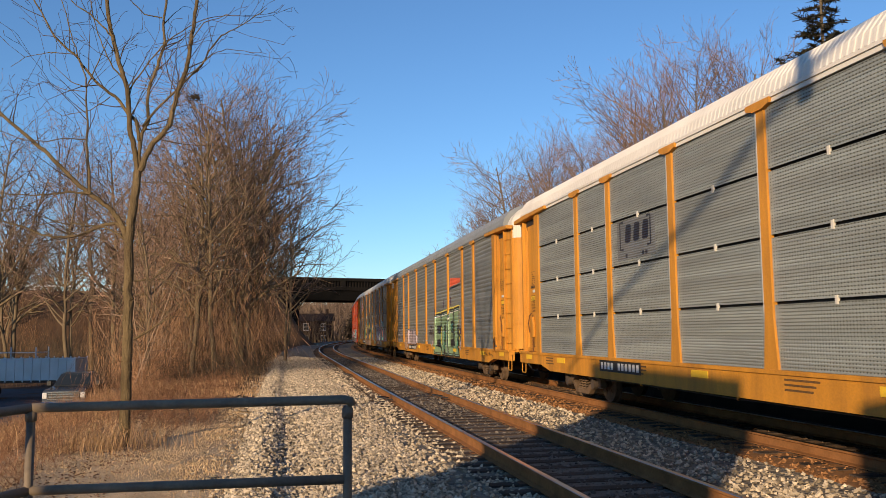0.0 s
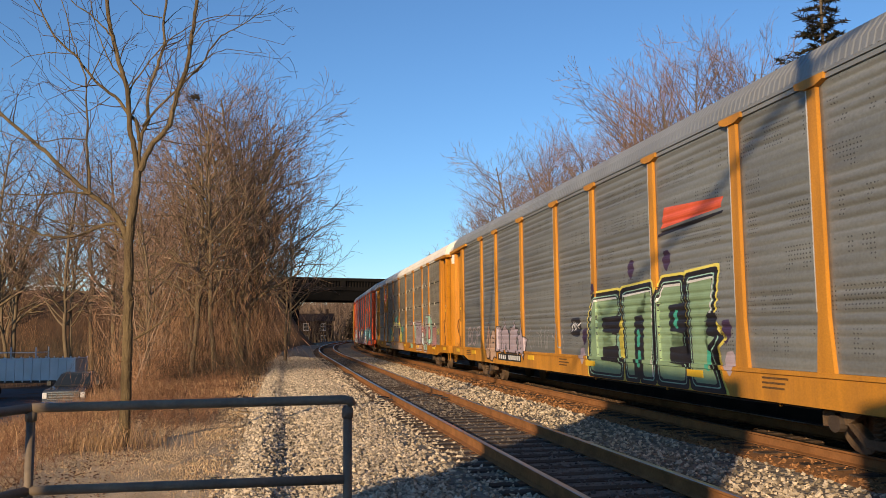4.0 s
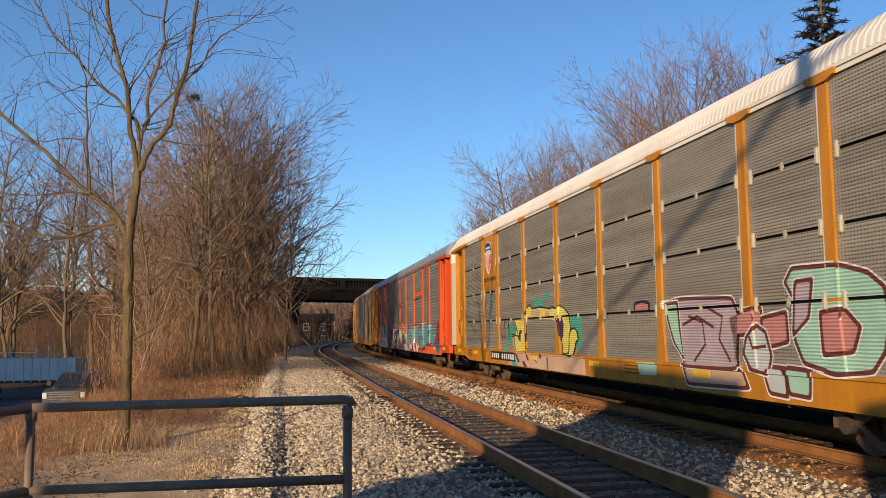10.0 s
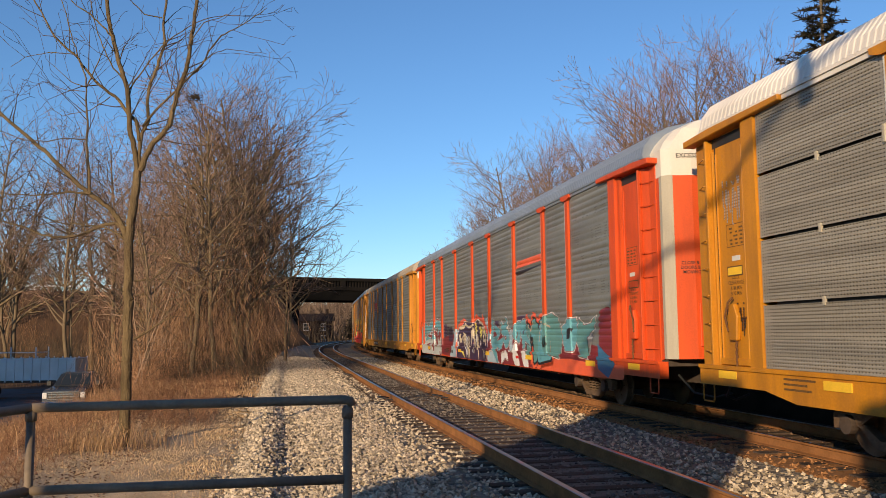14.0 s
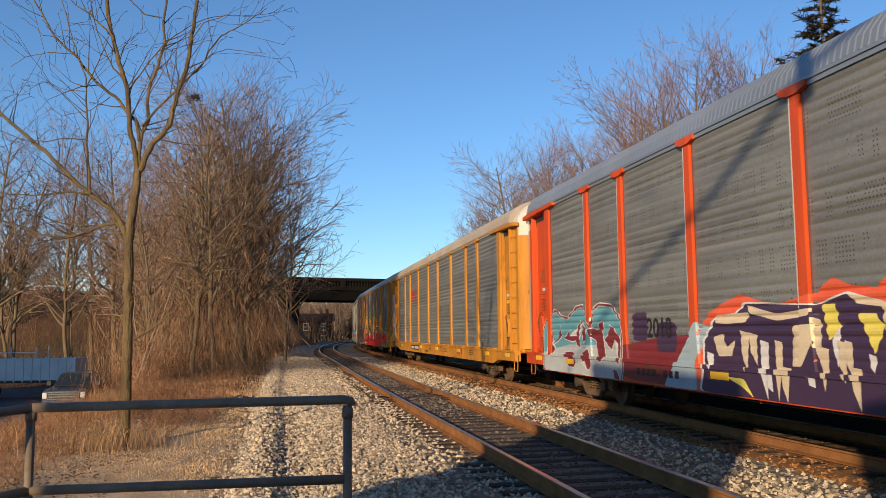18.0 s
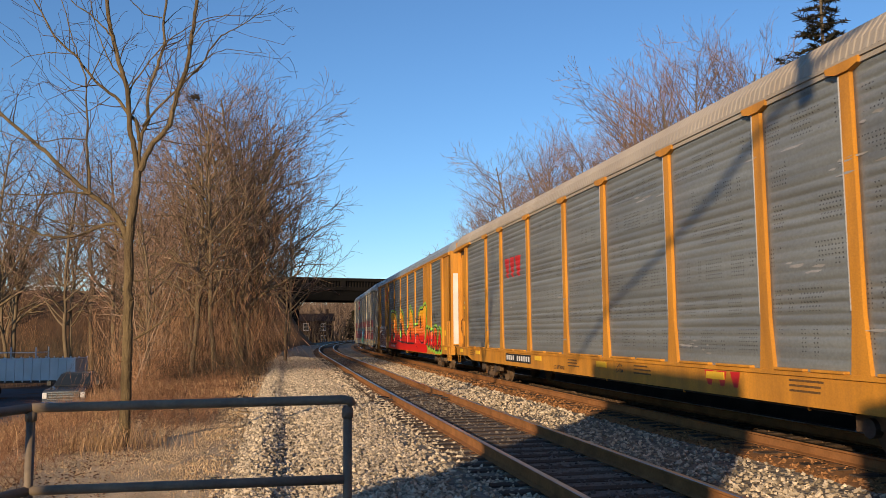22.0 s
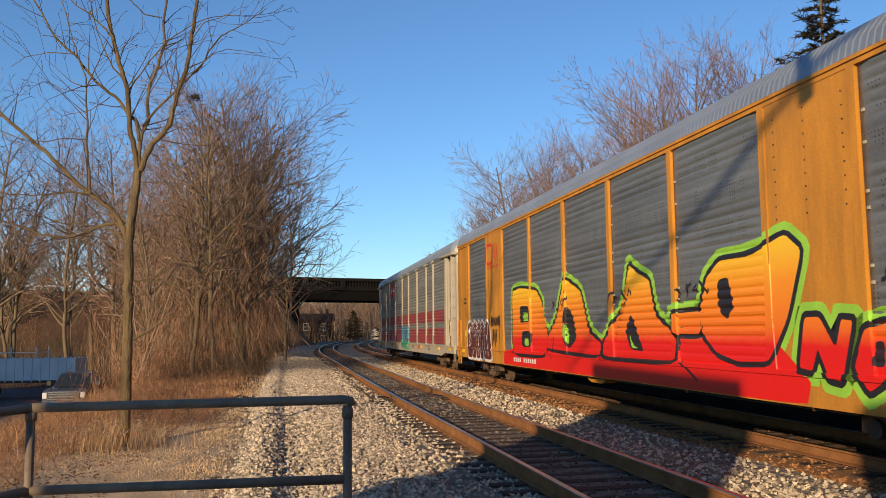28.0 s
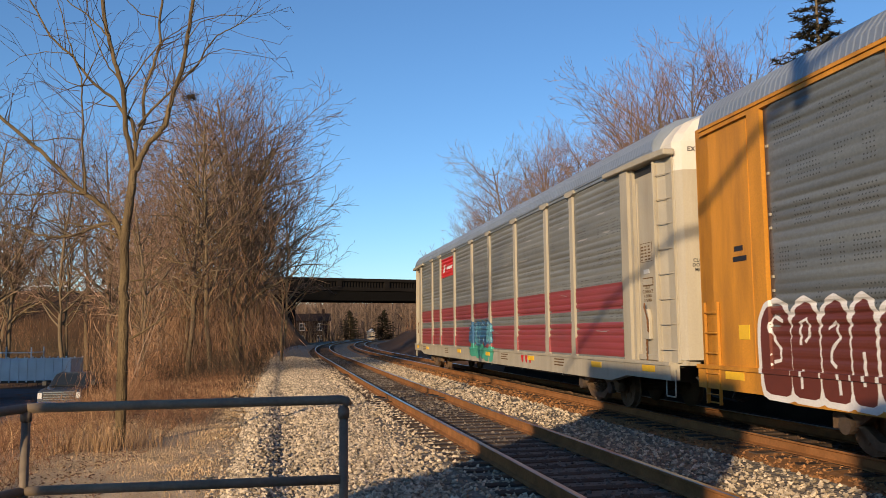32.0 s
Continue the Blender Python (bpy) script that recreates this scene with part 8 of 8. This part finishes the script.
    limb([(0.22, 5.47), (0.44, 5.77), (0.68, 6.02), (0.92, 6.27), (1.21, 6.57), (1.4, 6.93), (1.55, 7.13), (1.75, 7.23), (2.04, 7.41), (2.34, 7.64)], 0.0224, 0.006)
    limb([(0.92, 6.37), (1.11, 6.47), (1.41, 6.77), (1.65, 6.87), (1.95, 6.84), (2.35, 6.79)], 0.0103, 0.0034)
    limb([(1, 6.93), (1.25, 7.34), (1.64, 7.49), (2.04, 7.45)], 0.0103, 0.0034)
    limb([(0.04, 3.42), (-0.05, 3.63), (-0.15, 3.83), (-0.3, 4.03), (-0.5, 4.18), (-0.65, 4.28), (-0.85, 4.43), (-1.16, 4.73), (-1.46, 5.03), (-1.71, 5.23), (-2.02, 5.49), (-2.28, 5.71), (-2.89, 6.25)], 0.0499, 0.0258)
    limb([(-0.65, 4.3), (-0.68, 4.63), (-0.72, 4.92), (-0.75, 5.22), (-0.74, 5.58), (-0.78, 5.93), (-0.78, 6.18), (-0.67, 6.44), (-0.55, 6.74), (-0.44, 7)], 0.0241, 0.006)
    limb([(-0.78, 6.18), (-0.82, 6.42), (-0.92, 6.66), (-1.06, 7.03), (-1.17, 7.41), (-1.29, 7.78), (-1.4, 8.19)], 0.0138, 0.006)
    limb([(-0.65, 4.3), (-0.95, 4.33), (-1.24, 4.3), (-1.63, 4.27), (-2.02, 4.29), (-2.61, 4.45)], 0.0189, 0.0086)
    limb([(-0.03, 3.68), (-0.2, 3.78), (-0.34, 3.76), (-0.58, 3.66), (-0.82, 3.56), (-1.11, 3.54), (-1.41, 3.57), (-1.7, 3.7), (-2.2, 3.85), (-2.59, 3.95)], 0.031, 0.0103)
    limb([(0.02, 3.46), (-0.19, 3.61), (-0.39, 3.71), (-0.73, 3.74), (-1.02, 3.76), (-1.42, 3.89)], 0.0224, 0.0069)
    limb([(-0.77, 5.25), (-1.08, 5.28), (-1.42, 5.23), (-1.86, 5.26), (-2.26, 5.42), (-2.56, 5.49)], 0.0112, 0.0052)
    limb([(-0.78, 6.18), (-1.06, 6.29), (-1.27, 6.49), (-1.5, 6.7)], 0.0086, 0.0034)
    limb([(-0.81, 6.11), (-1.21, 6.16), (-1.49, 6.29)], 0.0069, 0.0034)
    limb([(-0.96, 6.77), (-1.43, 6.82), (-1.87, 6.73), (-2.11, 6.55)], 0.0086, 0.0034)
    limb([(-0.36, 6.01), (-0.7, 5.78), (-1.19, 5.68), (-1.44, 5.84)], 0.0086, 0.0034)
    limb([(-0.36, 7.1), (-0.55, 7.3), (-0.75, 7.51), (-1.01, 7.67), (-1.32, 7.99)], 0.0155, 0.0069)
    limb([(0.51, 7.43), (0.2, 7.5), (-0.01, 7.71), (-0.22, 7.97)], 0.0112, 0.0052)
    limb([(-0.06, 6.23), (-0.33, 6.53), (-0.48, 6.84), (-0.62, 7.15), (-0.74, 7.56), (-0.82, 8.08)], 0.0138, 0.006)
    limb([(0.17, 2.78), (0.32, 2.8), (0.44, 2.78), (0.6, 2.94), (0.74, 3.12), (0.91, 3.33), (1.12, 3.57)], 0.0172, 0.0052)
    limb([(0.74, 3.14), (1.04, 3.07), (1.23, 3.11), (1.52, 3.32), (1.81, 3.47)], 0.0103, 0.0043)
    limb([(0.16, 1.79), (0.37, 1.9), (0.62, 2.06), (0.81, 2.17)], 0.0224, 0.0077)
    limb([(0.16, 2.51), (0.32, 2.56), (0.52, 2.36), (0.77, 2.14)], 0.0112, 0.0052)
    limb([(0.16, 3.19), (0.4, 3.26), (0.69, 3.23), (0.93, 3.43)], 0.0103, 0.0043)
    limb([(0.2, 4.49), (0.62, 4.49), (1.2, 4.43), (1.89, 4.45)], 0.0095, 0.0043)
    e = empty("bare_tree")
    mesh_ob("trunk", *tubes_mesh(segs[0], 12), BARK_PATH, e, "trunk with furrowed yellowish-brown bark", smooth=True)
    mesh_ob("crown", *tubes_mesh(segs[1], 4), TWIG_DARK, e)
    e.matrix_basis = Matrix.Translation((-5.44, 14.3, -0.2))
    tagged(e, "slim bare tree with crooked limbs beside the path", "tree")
    # an old nest far up in the thicket
    rngn = random.Random(2)
    nest = []
    for _ in range(160):
        p = np.array([rngn.gauss(0, 0.14), rngn.gauss(0, 0.14), rngn.gauss(0, 0.08)])
        d = np.array([rngn.gauss(0, 1), rngn.gauss(0, 1), rngn.gauss(0, 0.3)])
        nest.append((*(p - d * 0.12), 0.008, *(p + d * 0.12), 0.006))
    o = mesh_ob("bird_nest", *tubes_mesh(nest, 3), TWIG_DARK)
    o.matrix_basis = Matrix.Translation((-11.47, 38, 12.64))
    tagged(o, "dark twig nest high in a bare tree", "nest")


path_tree()


# ---- the pipe railing ----
def railing():
    e = empty("pipe_railing")
    tagged(e, "weathered grey pipe railing with two rails by the path", "railing")
    y, zt, zb = 5.6, 1.20, 0.70
    for name, pts in (("top_rail", [(-2.73, y, zt - 0.015), (-0.66, y, zt + 0.02), (-0.625, y, zt + 0.012), (-0.61, y, zt - 0.02)]), ("bottom_rail", [(-2.73, y, zb - 0.05), (-0.66, y, zb + 0.005)]),
                      ("top_rail", [(-2.73, y, zt - 0.015), (-2.95, y - 0.5, zt - 0.03), (-4.6, y - 3.6, zt - 0.05)]), ("bottom_rail", [(-2.73, y, zb - 0.05), (-2.95, y - 0.5, zb - 0.06), (-4.6, y - 3.6, zb - 0.08)])):
        part(name, tube(bmesh.new(), pts, 0.031, 14), PIPE, e, smooth=True)
    for x, yy in ((-2.73, y), (-0.64, y), (-4.6, y - 3.6)):
        part("railing_post", tube(bmesh.new(), [(x, yy, -0.35), (x, yy, zt - 0.02)], 0.029, 14), PIPE, e, smooth=True)
        part("collar", tube(bmesh.new(), [(x, yy, zt - 0.10), (x, yy, zt - 0.035)], 0.037, 14), PIPE, e, smooth=True)


railing()


def bond_cables():
    """Black bond cables looped beside the rails of the near track."""
    for s, off in ((24.0, -0.755), (24.2, 0.755), (37.0, -0.755)):
        pts = []
        for k in range(9):
            a = math.pi * k / 8
            x, y, _ = on_line(s + 0.42 * math.cos(a), NEAR + off - 0.09 - 0.36 * math.sin(a))
            pts.append((x, y, -0.10 + 0.07 * math.sin(a)))
        ob = part("bond_cable", tube(bmesh.new(), pts, 0.018, 6), BLACK, None)
        tagged(ob, "black bond cable looped beside a rail", "cable", group="bond cables at the rails")


bond_cables()


# ---- unseen things added behind the path for the shadows they cast ----
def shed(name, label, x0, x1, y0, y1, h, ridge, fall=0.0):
    """An unseen brick building under a gabled roof, or under a single slope that falls towards x1."""
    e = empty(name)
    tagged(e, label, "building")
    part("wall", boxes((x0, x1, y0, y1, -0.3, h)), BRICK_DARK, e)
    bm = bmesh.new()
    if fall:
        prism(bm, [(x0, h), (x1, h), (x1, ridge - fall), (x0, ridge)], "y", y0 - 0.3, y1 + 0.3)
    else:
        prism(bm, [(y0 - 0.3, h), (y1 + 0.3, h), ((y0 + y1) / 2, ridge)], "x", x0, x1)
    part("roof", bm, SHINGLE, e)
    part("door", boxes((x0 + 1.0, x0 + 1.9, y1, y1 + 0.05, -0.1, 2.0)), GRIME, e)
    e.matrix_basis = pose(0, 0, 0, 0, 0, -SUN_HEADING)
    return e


# both are added casters, sized by their shadows on track and train
shed("station_building", "unseen building under a sloping roof, added to shade the tracks", -4.7, -1.1, -14.0, -9.0, 5.9, 7.8, 1.35)
shed("station_building", "unseen gabled building, added to shade the tracks", 0.4, 10.5, -14.0, -9.0, 5.75, 6.35)


def shade_tree():
    """An unseen bare tree behind the buildings, its leaning limb high over the roofs."""
    rng = random.Random(9)
    segs = ([], [])
    spec = dict(TALL, levels=3, chance=(0.5, 0.5, 0.5, 0, 0))
    # the limb is found by going back up the light from its shadow
    back = 30 * np.array([math.sin(sh) * math.cos(su), math.cos(sh) * math.cos(su), -math.sin(su)])
    a, b = np.array([3.39, 18.36, 1.84]) - back, np.array([4.64, 12.07, 4.57]) - back
    foot = np.array([-5.2, -25.0, -0.4])
    top = b + (b - a) * 1.4
    segs[0].append((*foot, 0.22, *(foot + [0.1, -0.2, 6]), 0.17))
    segs[0].append((*(foot + [0.1, -0.2, 6]), 0.17, *top, 0.12))
    q = top
    for i in range(12):
        n = top + (a + (a - b) * 0.35 - top) * (i + 1) / 12 + np.array([rng.gauss(0, 0.12), 0, rng.gauss(0, 0.12)])
        segs[0].append((*q, 0.115 - 0.006 * i, *n, 0.109 - 0.006 * i))
        if i > 6:
            grow(rng, segs, n, np.array([rng.gauss(0, 0.5), rng.gauss(0, 0.5), 0.8]), 1.6, 0.02, 1, spec)
        q = n
    grow(rng, segs, top, np.array([0.05, -0.1, 1.0]), 5.0, 0.11, 0, dict(spec, bare=(0.3, 0.2, 0.2, 1, 1)))
    e = empty("bare_tree")
    mesh_ob("trunk", *tubes_mesh(segs[0], 7), BARK, e, smooth=True)
    mesh_ob("crown", *tubes_mesh(segs[1], 3), TWIG, e)
    tagged(e, "bare tree with a leaning limb behind the buildings", "tree")


shade_tree()


def shade_car_park():
    """An unseen brick block, added to keep the sun off the car park."""
    e = empty("row_house")
    tagged(e, "unseen brick block added to shade the car park", "building")
    part("wall", boxes((-54, -37.5, -6.5, 2.5, -3, 9.0)), BRICK_DARK, e)
    bm = bmesh.new()
    prism(bm, [(-6.9, 9.0), (2.9, 9.0), (-2, 11.0)], "x", -54, -37.5)
    part("roof", bm, SHINGLE, e)
    part("door", boxes((-46, -45, 2.5, 2.56, -2.6, -0.5)), GRIME, e)
    e.matrix_basis = pose(0, 0, 0, 0, 0, -SUN_HEADING)


shade_car_park()


# ---- the car park below the bank ----
def wheel_at(parent, x, y, z, r, w):
    bm = bmesh.new()
    disc(bm, (x, z), r, y - w / 2, y + w / 2, 20)
    t = part("wheel", bm, TYRE, parent)
    part("rim", disc(bmesh.new(), (x, z), r * 0.62, y - w / 2 - 0.01, y + w / 2 + 0.01, 14), CHROME, t)


def pickup():
    """Front faces +x."""
    e = empty("pickup_truck")
    bm = bmesh.new()
    prism(bm, [(-2.9, 0.55), (-2.9, 1.25), (-0.7, 1.3), (1.05, 1.28), (2.75, 1.2), (2.9, 1.1), (2.95, 0.5), (-2.9, 0.5)], "y", -0.98, 0.98)
    bmesh.ops.bevel(bm, geom=bm.edges[:], offset=0.05, segments=2, affect="EDGES")
    part("body", bm, TRUCK_PAINT, e)
    bm = bmesh.new()
    lo, hi = [(-1.0, -0.94), (1.25, -0.94), (1.25, 0.94), (-1.0, 0.94)], [(-0.75, -0.72), (0.45, -0.72), (0.45, 0.72), (-0.75, 0.72)]
    v0, v1 = [bm.verts.new((x, y, 1.25)) for x, y in lo], [bm.verts.new((x, y, 1.9)) for x, y in hi]
    bm.faces.new(v1)
    bm.faces.new(v0[::-1])
    for i in range(4):
        bm.faces.new((v0[i], v0[(i + 1) % 4], v1[(i + 1) % 4], v1[i]))
    bmesh.ops.bevel(bm, geom=bm.edges[:], offset=0.06, segments=2, affect="EDGES")
    part("cab", bm, TRUCK_PAINT, e)
    bm = bmesh.new()
    bm.faces.new([bm.verts.new(v) for v in ((1.21, -0.84, 1.33), (1.21, 0.84, 1.33), (0.55, 0.68, 1.86), (0.55, -0.68, 1.86))])
    for v in bm.verts:
        v.co.x += 0.03
        v.co.z += 0.01
    part("windscreen", bm, GLASS, e)
    g = part("grille", boxes((2.93, 2.99, -0.72, 0.72, 0.72, 1.1), bevel=0.02), BLACK, e)
    for z in (0.76, 0.88, 1.0, 1.1):
        part("grille_bar", boxes((2.98, 3.01, -0.7, 0.7, z - 0.025, z + 0.025)), CHROME, g)
    part("bumper", boxes((2.85, 3.08, -0.98, 0.98, 0.45, 0.66), bevel=0.03), CHROME, e)
    for sy in (-1, 1):
        part("headlight", boxes((2.9, 2.98, sy * 0.74, sy * 0.95, 0.8, 1.08), bevel=0.02), LAMP_GLASS, e)
        part("mirror", boxes((0.95, 1.1, sy * 1.02, sy * 1.25, 1.3, 1.55), bevel=0.03), BLACK, e)
        for x in (-1.9, 1.95):
            wheel_at(e, x, sy * 0.86, 0.38, 0.38, 0.26)
    tagged(e, "dark blue-grey pickup truck with a chrome grille, parked", "truck")
    return e


def stake_truck():
    e = empty("stake_body_truck")
    part("deck", boxes((-3.2, 3.2, -1.1, 1.1, 1.0, 1.15)), GRIME, e)
    for sy in (-1, 1):
        part("side_board", boxes((-3.2, 3.2, sy * 1.08, sy * 1.12, 1.15, 2.4)), BARE_ALU, e, "pale aluminium side board")
        for i in range(14):
            part("stake", boxes((-3.2 + i * 0.49, -3.13 + i * 0.49, sy * 1.12, sy * 1.17, 1.05, 2.5)), BARE_ALU, e)
        for x in (-2.2, 2.4):
            wheel_at(e, x, sy * 0.9, 0.45, 0.45, 0.28)
    part("end_board", boxes((3.16, 3.2, -1.1, 1.1, 1.15, 2.4)), BARE_ALU, e)
    for x in (-1.27, 0.93):
        for y in (-1.02, 1.02):
            part("rack_pole", boxes((x - 0.03, x + 0.03, y - 0.03, y + 0.03, 2.4, 3.1)), BARE_ALU, e)
        part("rack_bar", boxes((x - 0.03, x + 0.03, -0.99, 0.99, 2.75, 2.81)), BARE_ALU, e)
    part("rack_bar", boxes((-1.24, 0.9, -1.05, -0.99, 2.75, 2.81)), BARE_ALU, e)
    part("cab", boxes((-5.0, -3.4, -1.05, 1.05, 0.6, 2.3), bevel=0.12), BARE_ALU, e)
    tagged(e, "flat truck with pale aluminium stake sides and a rack", "truck")
    return e


p = pickup()
p.matrix_basis = Matrix.Translation((-18.6, 43.0, float(ground_z(-18.6, 43.0)) + 0.03)) @ pose(0, 0, 0, 0, 0, -79)
p = stake_truck()
p.matrix_basis = Matrix.Translation((-25.2, 50.8, float(ground_z(-25.2, 50.8)) + 0.03)) @ pose(0, 0, 0, 0, 0, 6)
lot = mesh_ob("car_park", [(x, y, float(ground_z(x, y)) + 0.03) for y in range(18, 62, 2) for x in range(-58, -16, 2)], [(j * 21 + i, j * 21 + i + 1, j * 21 + i + 22, j * 21 + i + 21) for j in range(21) for i in range(20)], ASPHALT)
tagged(lot, "worn grey asphalt car park below the bank", "asphalt", kind="structure")


def guard_rail():
    e = empty("guard_rail")
    tagged(e, "pale steel guard rail along the raised road", "guard rail")
    ax, ay = -26.5, 136.0
    ux, uy = -0.88, -0.475
    beam = [(ax + ux * s, ay + uy * s, 8.75) for s in range(0, 96, 4)]
    part("beam", tube(bmesh.new(), beam, 0.16, 6), BARE_ALU, e)
    post_ = part("rail_post", boxes((-0.08, 0.08, -0.08, 0.08, 7.7, 8.7)), BARE_ALU, e)
    for s in range(4, 92, 4):
        share(post_, "rail_post", e, Matrix.Translation((ax + ux * s, ay + uy * s, 0)))


guard_rail()


# ---- beyond the bridge and on the right ----
def conifer(seed, h, spread, label, thick=0.03):
    rng = random.Random(seed)
    segs, needles = [], []
    segs.append((0, 0, -0.3, h * 0.017, 0, 0, h, 0.01))
    z = h * 0.06
    while z < h * 0.99:
        reach = spread * (1 - z / h) ** 0.8 + 0.15
        for _ in range(7):
            a = rng.uniform(0, 6.28)
            r = reach * rng.uniform(0.3, 1.15)
            tip = np.array([r * math.cos(a), r * math.sin(a), z + 0.18 * r + rng.uniform(-0.5, 0.35)])
            segs.append((0, 0, z, 0.02, *tip, 0.006))
            for k in range(int(8 + r * 12)):
                f = rng.uniform(0.2, 1.05)
                c = tip * f + np.array([0, 0, z * (1 - f)])
                for _ in range(3):
                    d = np.array([rng.gauss(0, 1), rng.gauss(0, 1), rng.gauss(0.1, 0.5)]) * 0.12 * (0.7 + 0.03 * h)
                    needles.append((*c, thick, *(c + d), thick * 0.3))
        z += h * 0.028
    e = empty("conifer")
    mesh_ob("trunk", *tubes_mesh(segs, 5), BARK, e)
    mesh_ob("foliage", *tubes_mesh(needles, 3), NEEDLES, e)
    return tagged(e, label, "tree")


place(conifer(1, 17.5, 4.2, "tall dark conifer behind the train"), 18.1, 38.5)
place(conifer(2, 7.2, 3.7, "dark bushy evergreen beyond the bridge", 0.06), -21.5, 200)
again(bpy.data.objects["conifer.001"], -13.2, 198, 90, 1.0)


def far_house():
    e = empty("brick_house")
    tagged(e, "old brick house under the bridge, coloured as in shade", "house")
    # walls, roof and grey window frames carry the house's shade in their colours
    part("wall", boxes((-4.4, 4.4, 0, 8, -2.5, 4.5)), HOUSE, e)
    bm = bmesh.new()
    prism(bm, [(-0.5, 4.5), (8.5, 4.5), (4, 6.3)], "x", -4.7, 4.7)
    part("roof", bm, HOUSE, e)
    for x in (-1.9, 2.1):
        for z in (-0.6, 2.3):
            w = part("window", boxes((x - 0.6, x + 0.6, -0.08, 0.1, z - 0.1, z + 1.7)), SP_SMOKE, e)
            for px_ in (-0.33, 0.33):
                for pz in (0.4, 1.2):
                    part("pane", boxes((x + px_ * 0.85 - 0.24, x + px_ * 0.85 + 0.24, -0.10, -0.04, z + pz - 0.33, z + pz + 0.33)), GLASS, w)
    part("chimney", boxes((2.6, 3.3, 3.6, 4.4, 5.5, 7.3)), HOUSE, e)
    e.matrix_basis = Matrix.Translation((-30.2, 196, 0)) @ pose(0, 0, 0, 0, 0, 8)
    s = empty("garden_shed")
    tagged(s, "small pale shed with a gabled roof", "shed")
    part("wall", boxes((-1.3, 1.3, 0, 2.4, -1, 2.0)), STUCCO, s)
    bm = bmesh.new()
    prism(bm, [(-1.5, 2.0), (1.5, 2.0), (0, 3.0)], "y", -0.2, 2.6)
    part("roof", bm, WHITE, s)
    s.matrix_basis = Matrix.Translation((-16.9, 206, 0.2)) @ Matrix.Diagonal((0.8, 0.8, 0.8, 1))


far_house()


def far_woods():
    """Bare woods over the far hills."""
    rng = random.Random(6)
    segs = []
    n = 5200
    pts = []
    for _ in range(n):
        a = rng.uniform(-0.62, 0.62)
        r = 225 + 420 * rng.random() ** 1.2
        pts.append((r * math.sin(a), r * math.cos(a)))
    zs = ground_z(np.array([p[0] for p in pts]), np.array([p[1] for p in pts]))
    for (x, y), z in zip(pts, zs):
        h = rng.uniform(8, 13)
        segs.append((x, y, z - 1, 0.16, x + rng.gauss(0, 0.5), y, z + h, 0.05))
        for _ in range(5):
            f = rng.uniform(0.25, 0.85)
            segs.append((x, y, z + h * f, 0.10, x + rng.gauss(0, 1.8), y + rng.gauss(0, 1.8), z + h * f + rng.uniform(1, 4.5), 0.06))
    tagged(mesh_ob("far_woods", *tubes_mesh(segs, 3), WOODS), "bare brown woods on the far hillside", "woods", kind="stuff")


far_woods()


# ---- what moves ----
def train_at(t):
    """Metres along the track of the middle of the first car."""
    return 10.935 - 5.026 * t + 0.02 * max(0.0, t - 27) ** 2


def car_pose(s):
    xa, ya, _ = on_line(s - 10.05)
    xb, yb, _ = on_line(s + 10.05)
    return pose((xa + xb) / 2, (ya + yb) / 2, 0, 0, 0, math.degrees(math.atan2(yb - ya, xb - xa)))


def motions():
    """The cars roll along the track, their wheels turn."""
    for thing, wheels, behind in CARS:
        walk(thing, [(t, car_pose(train_at(t) + behind)) for t in np.arange(0, 32.01, 0.5).tolist()])
        for w, x in wheels:
            walk(w, [(t, Matrix.Translation((x, 0, 0.42)) @ Matrix.Rotation(train_at(t) / 0.42, 4, "Y")) for t in np.arange(0, 32.05, 0.1).tolist()])


motions()
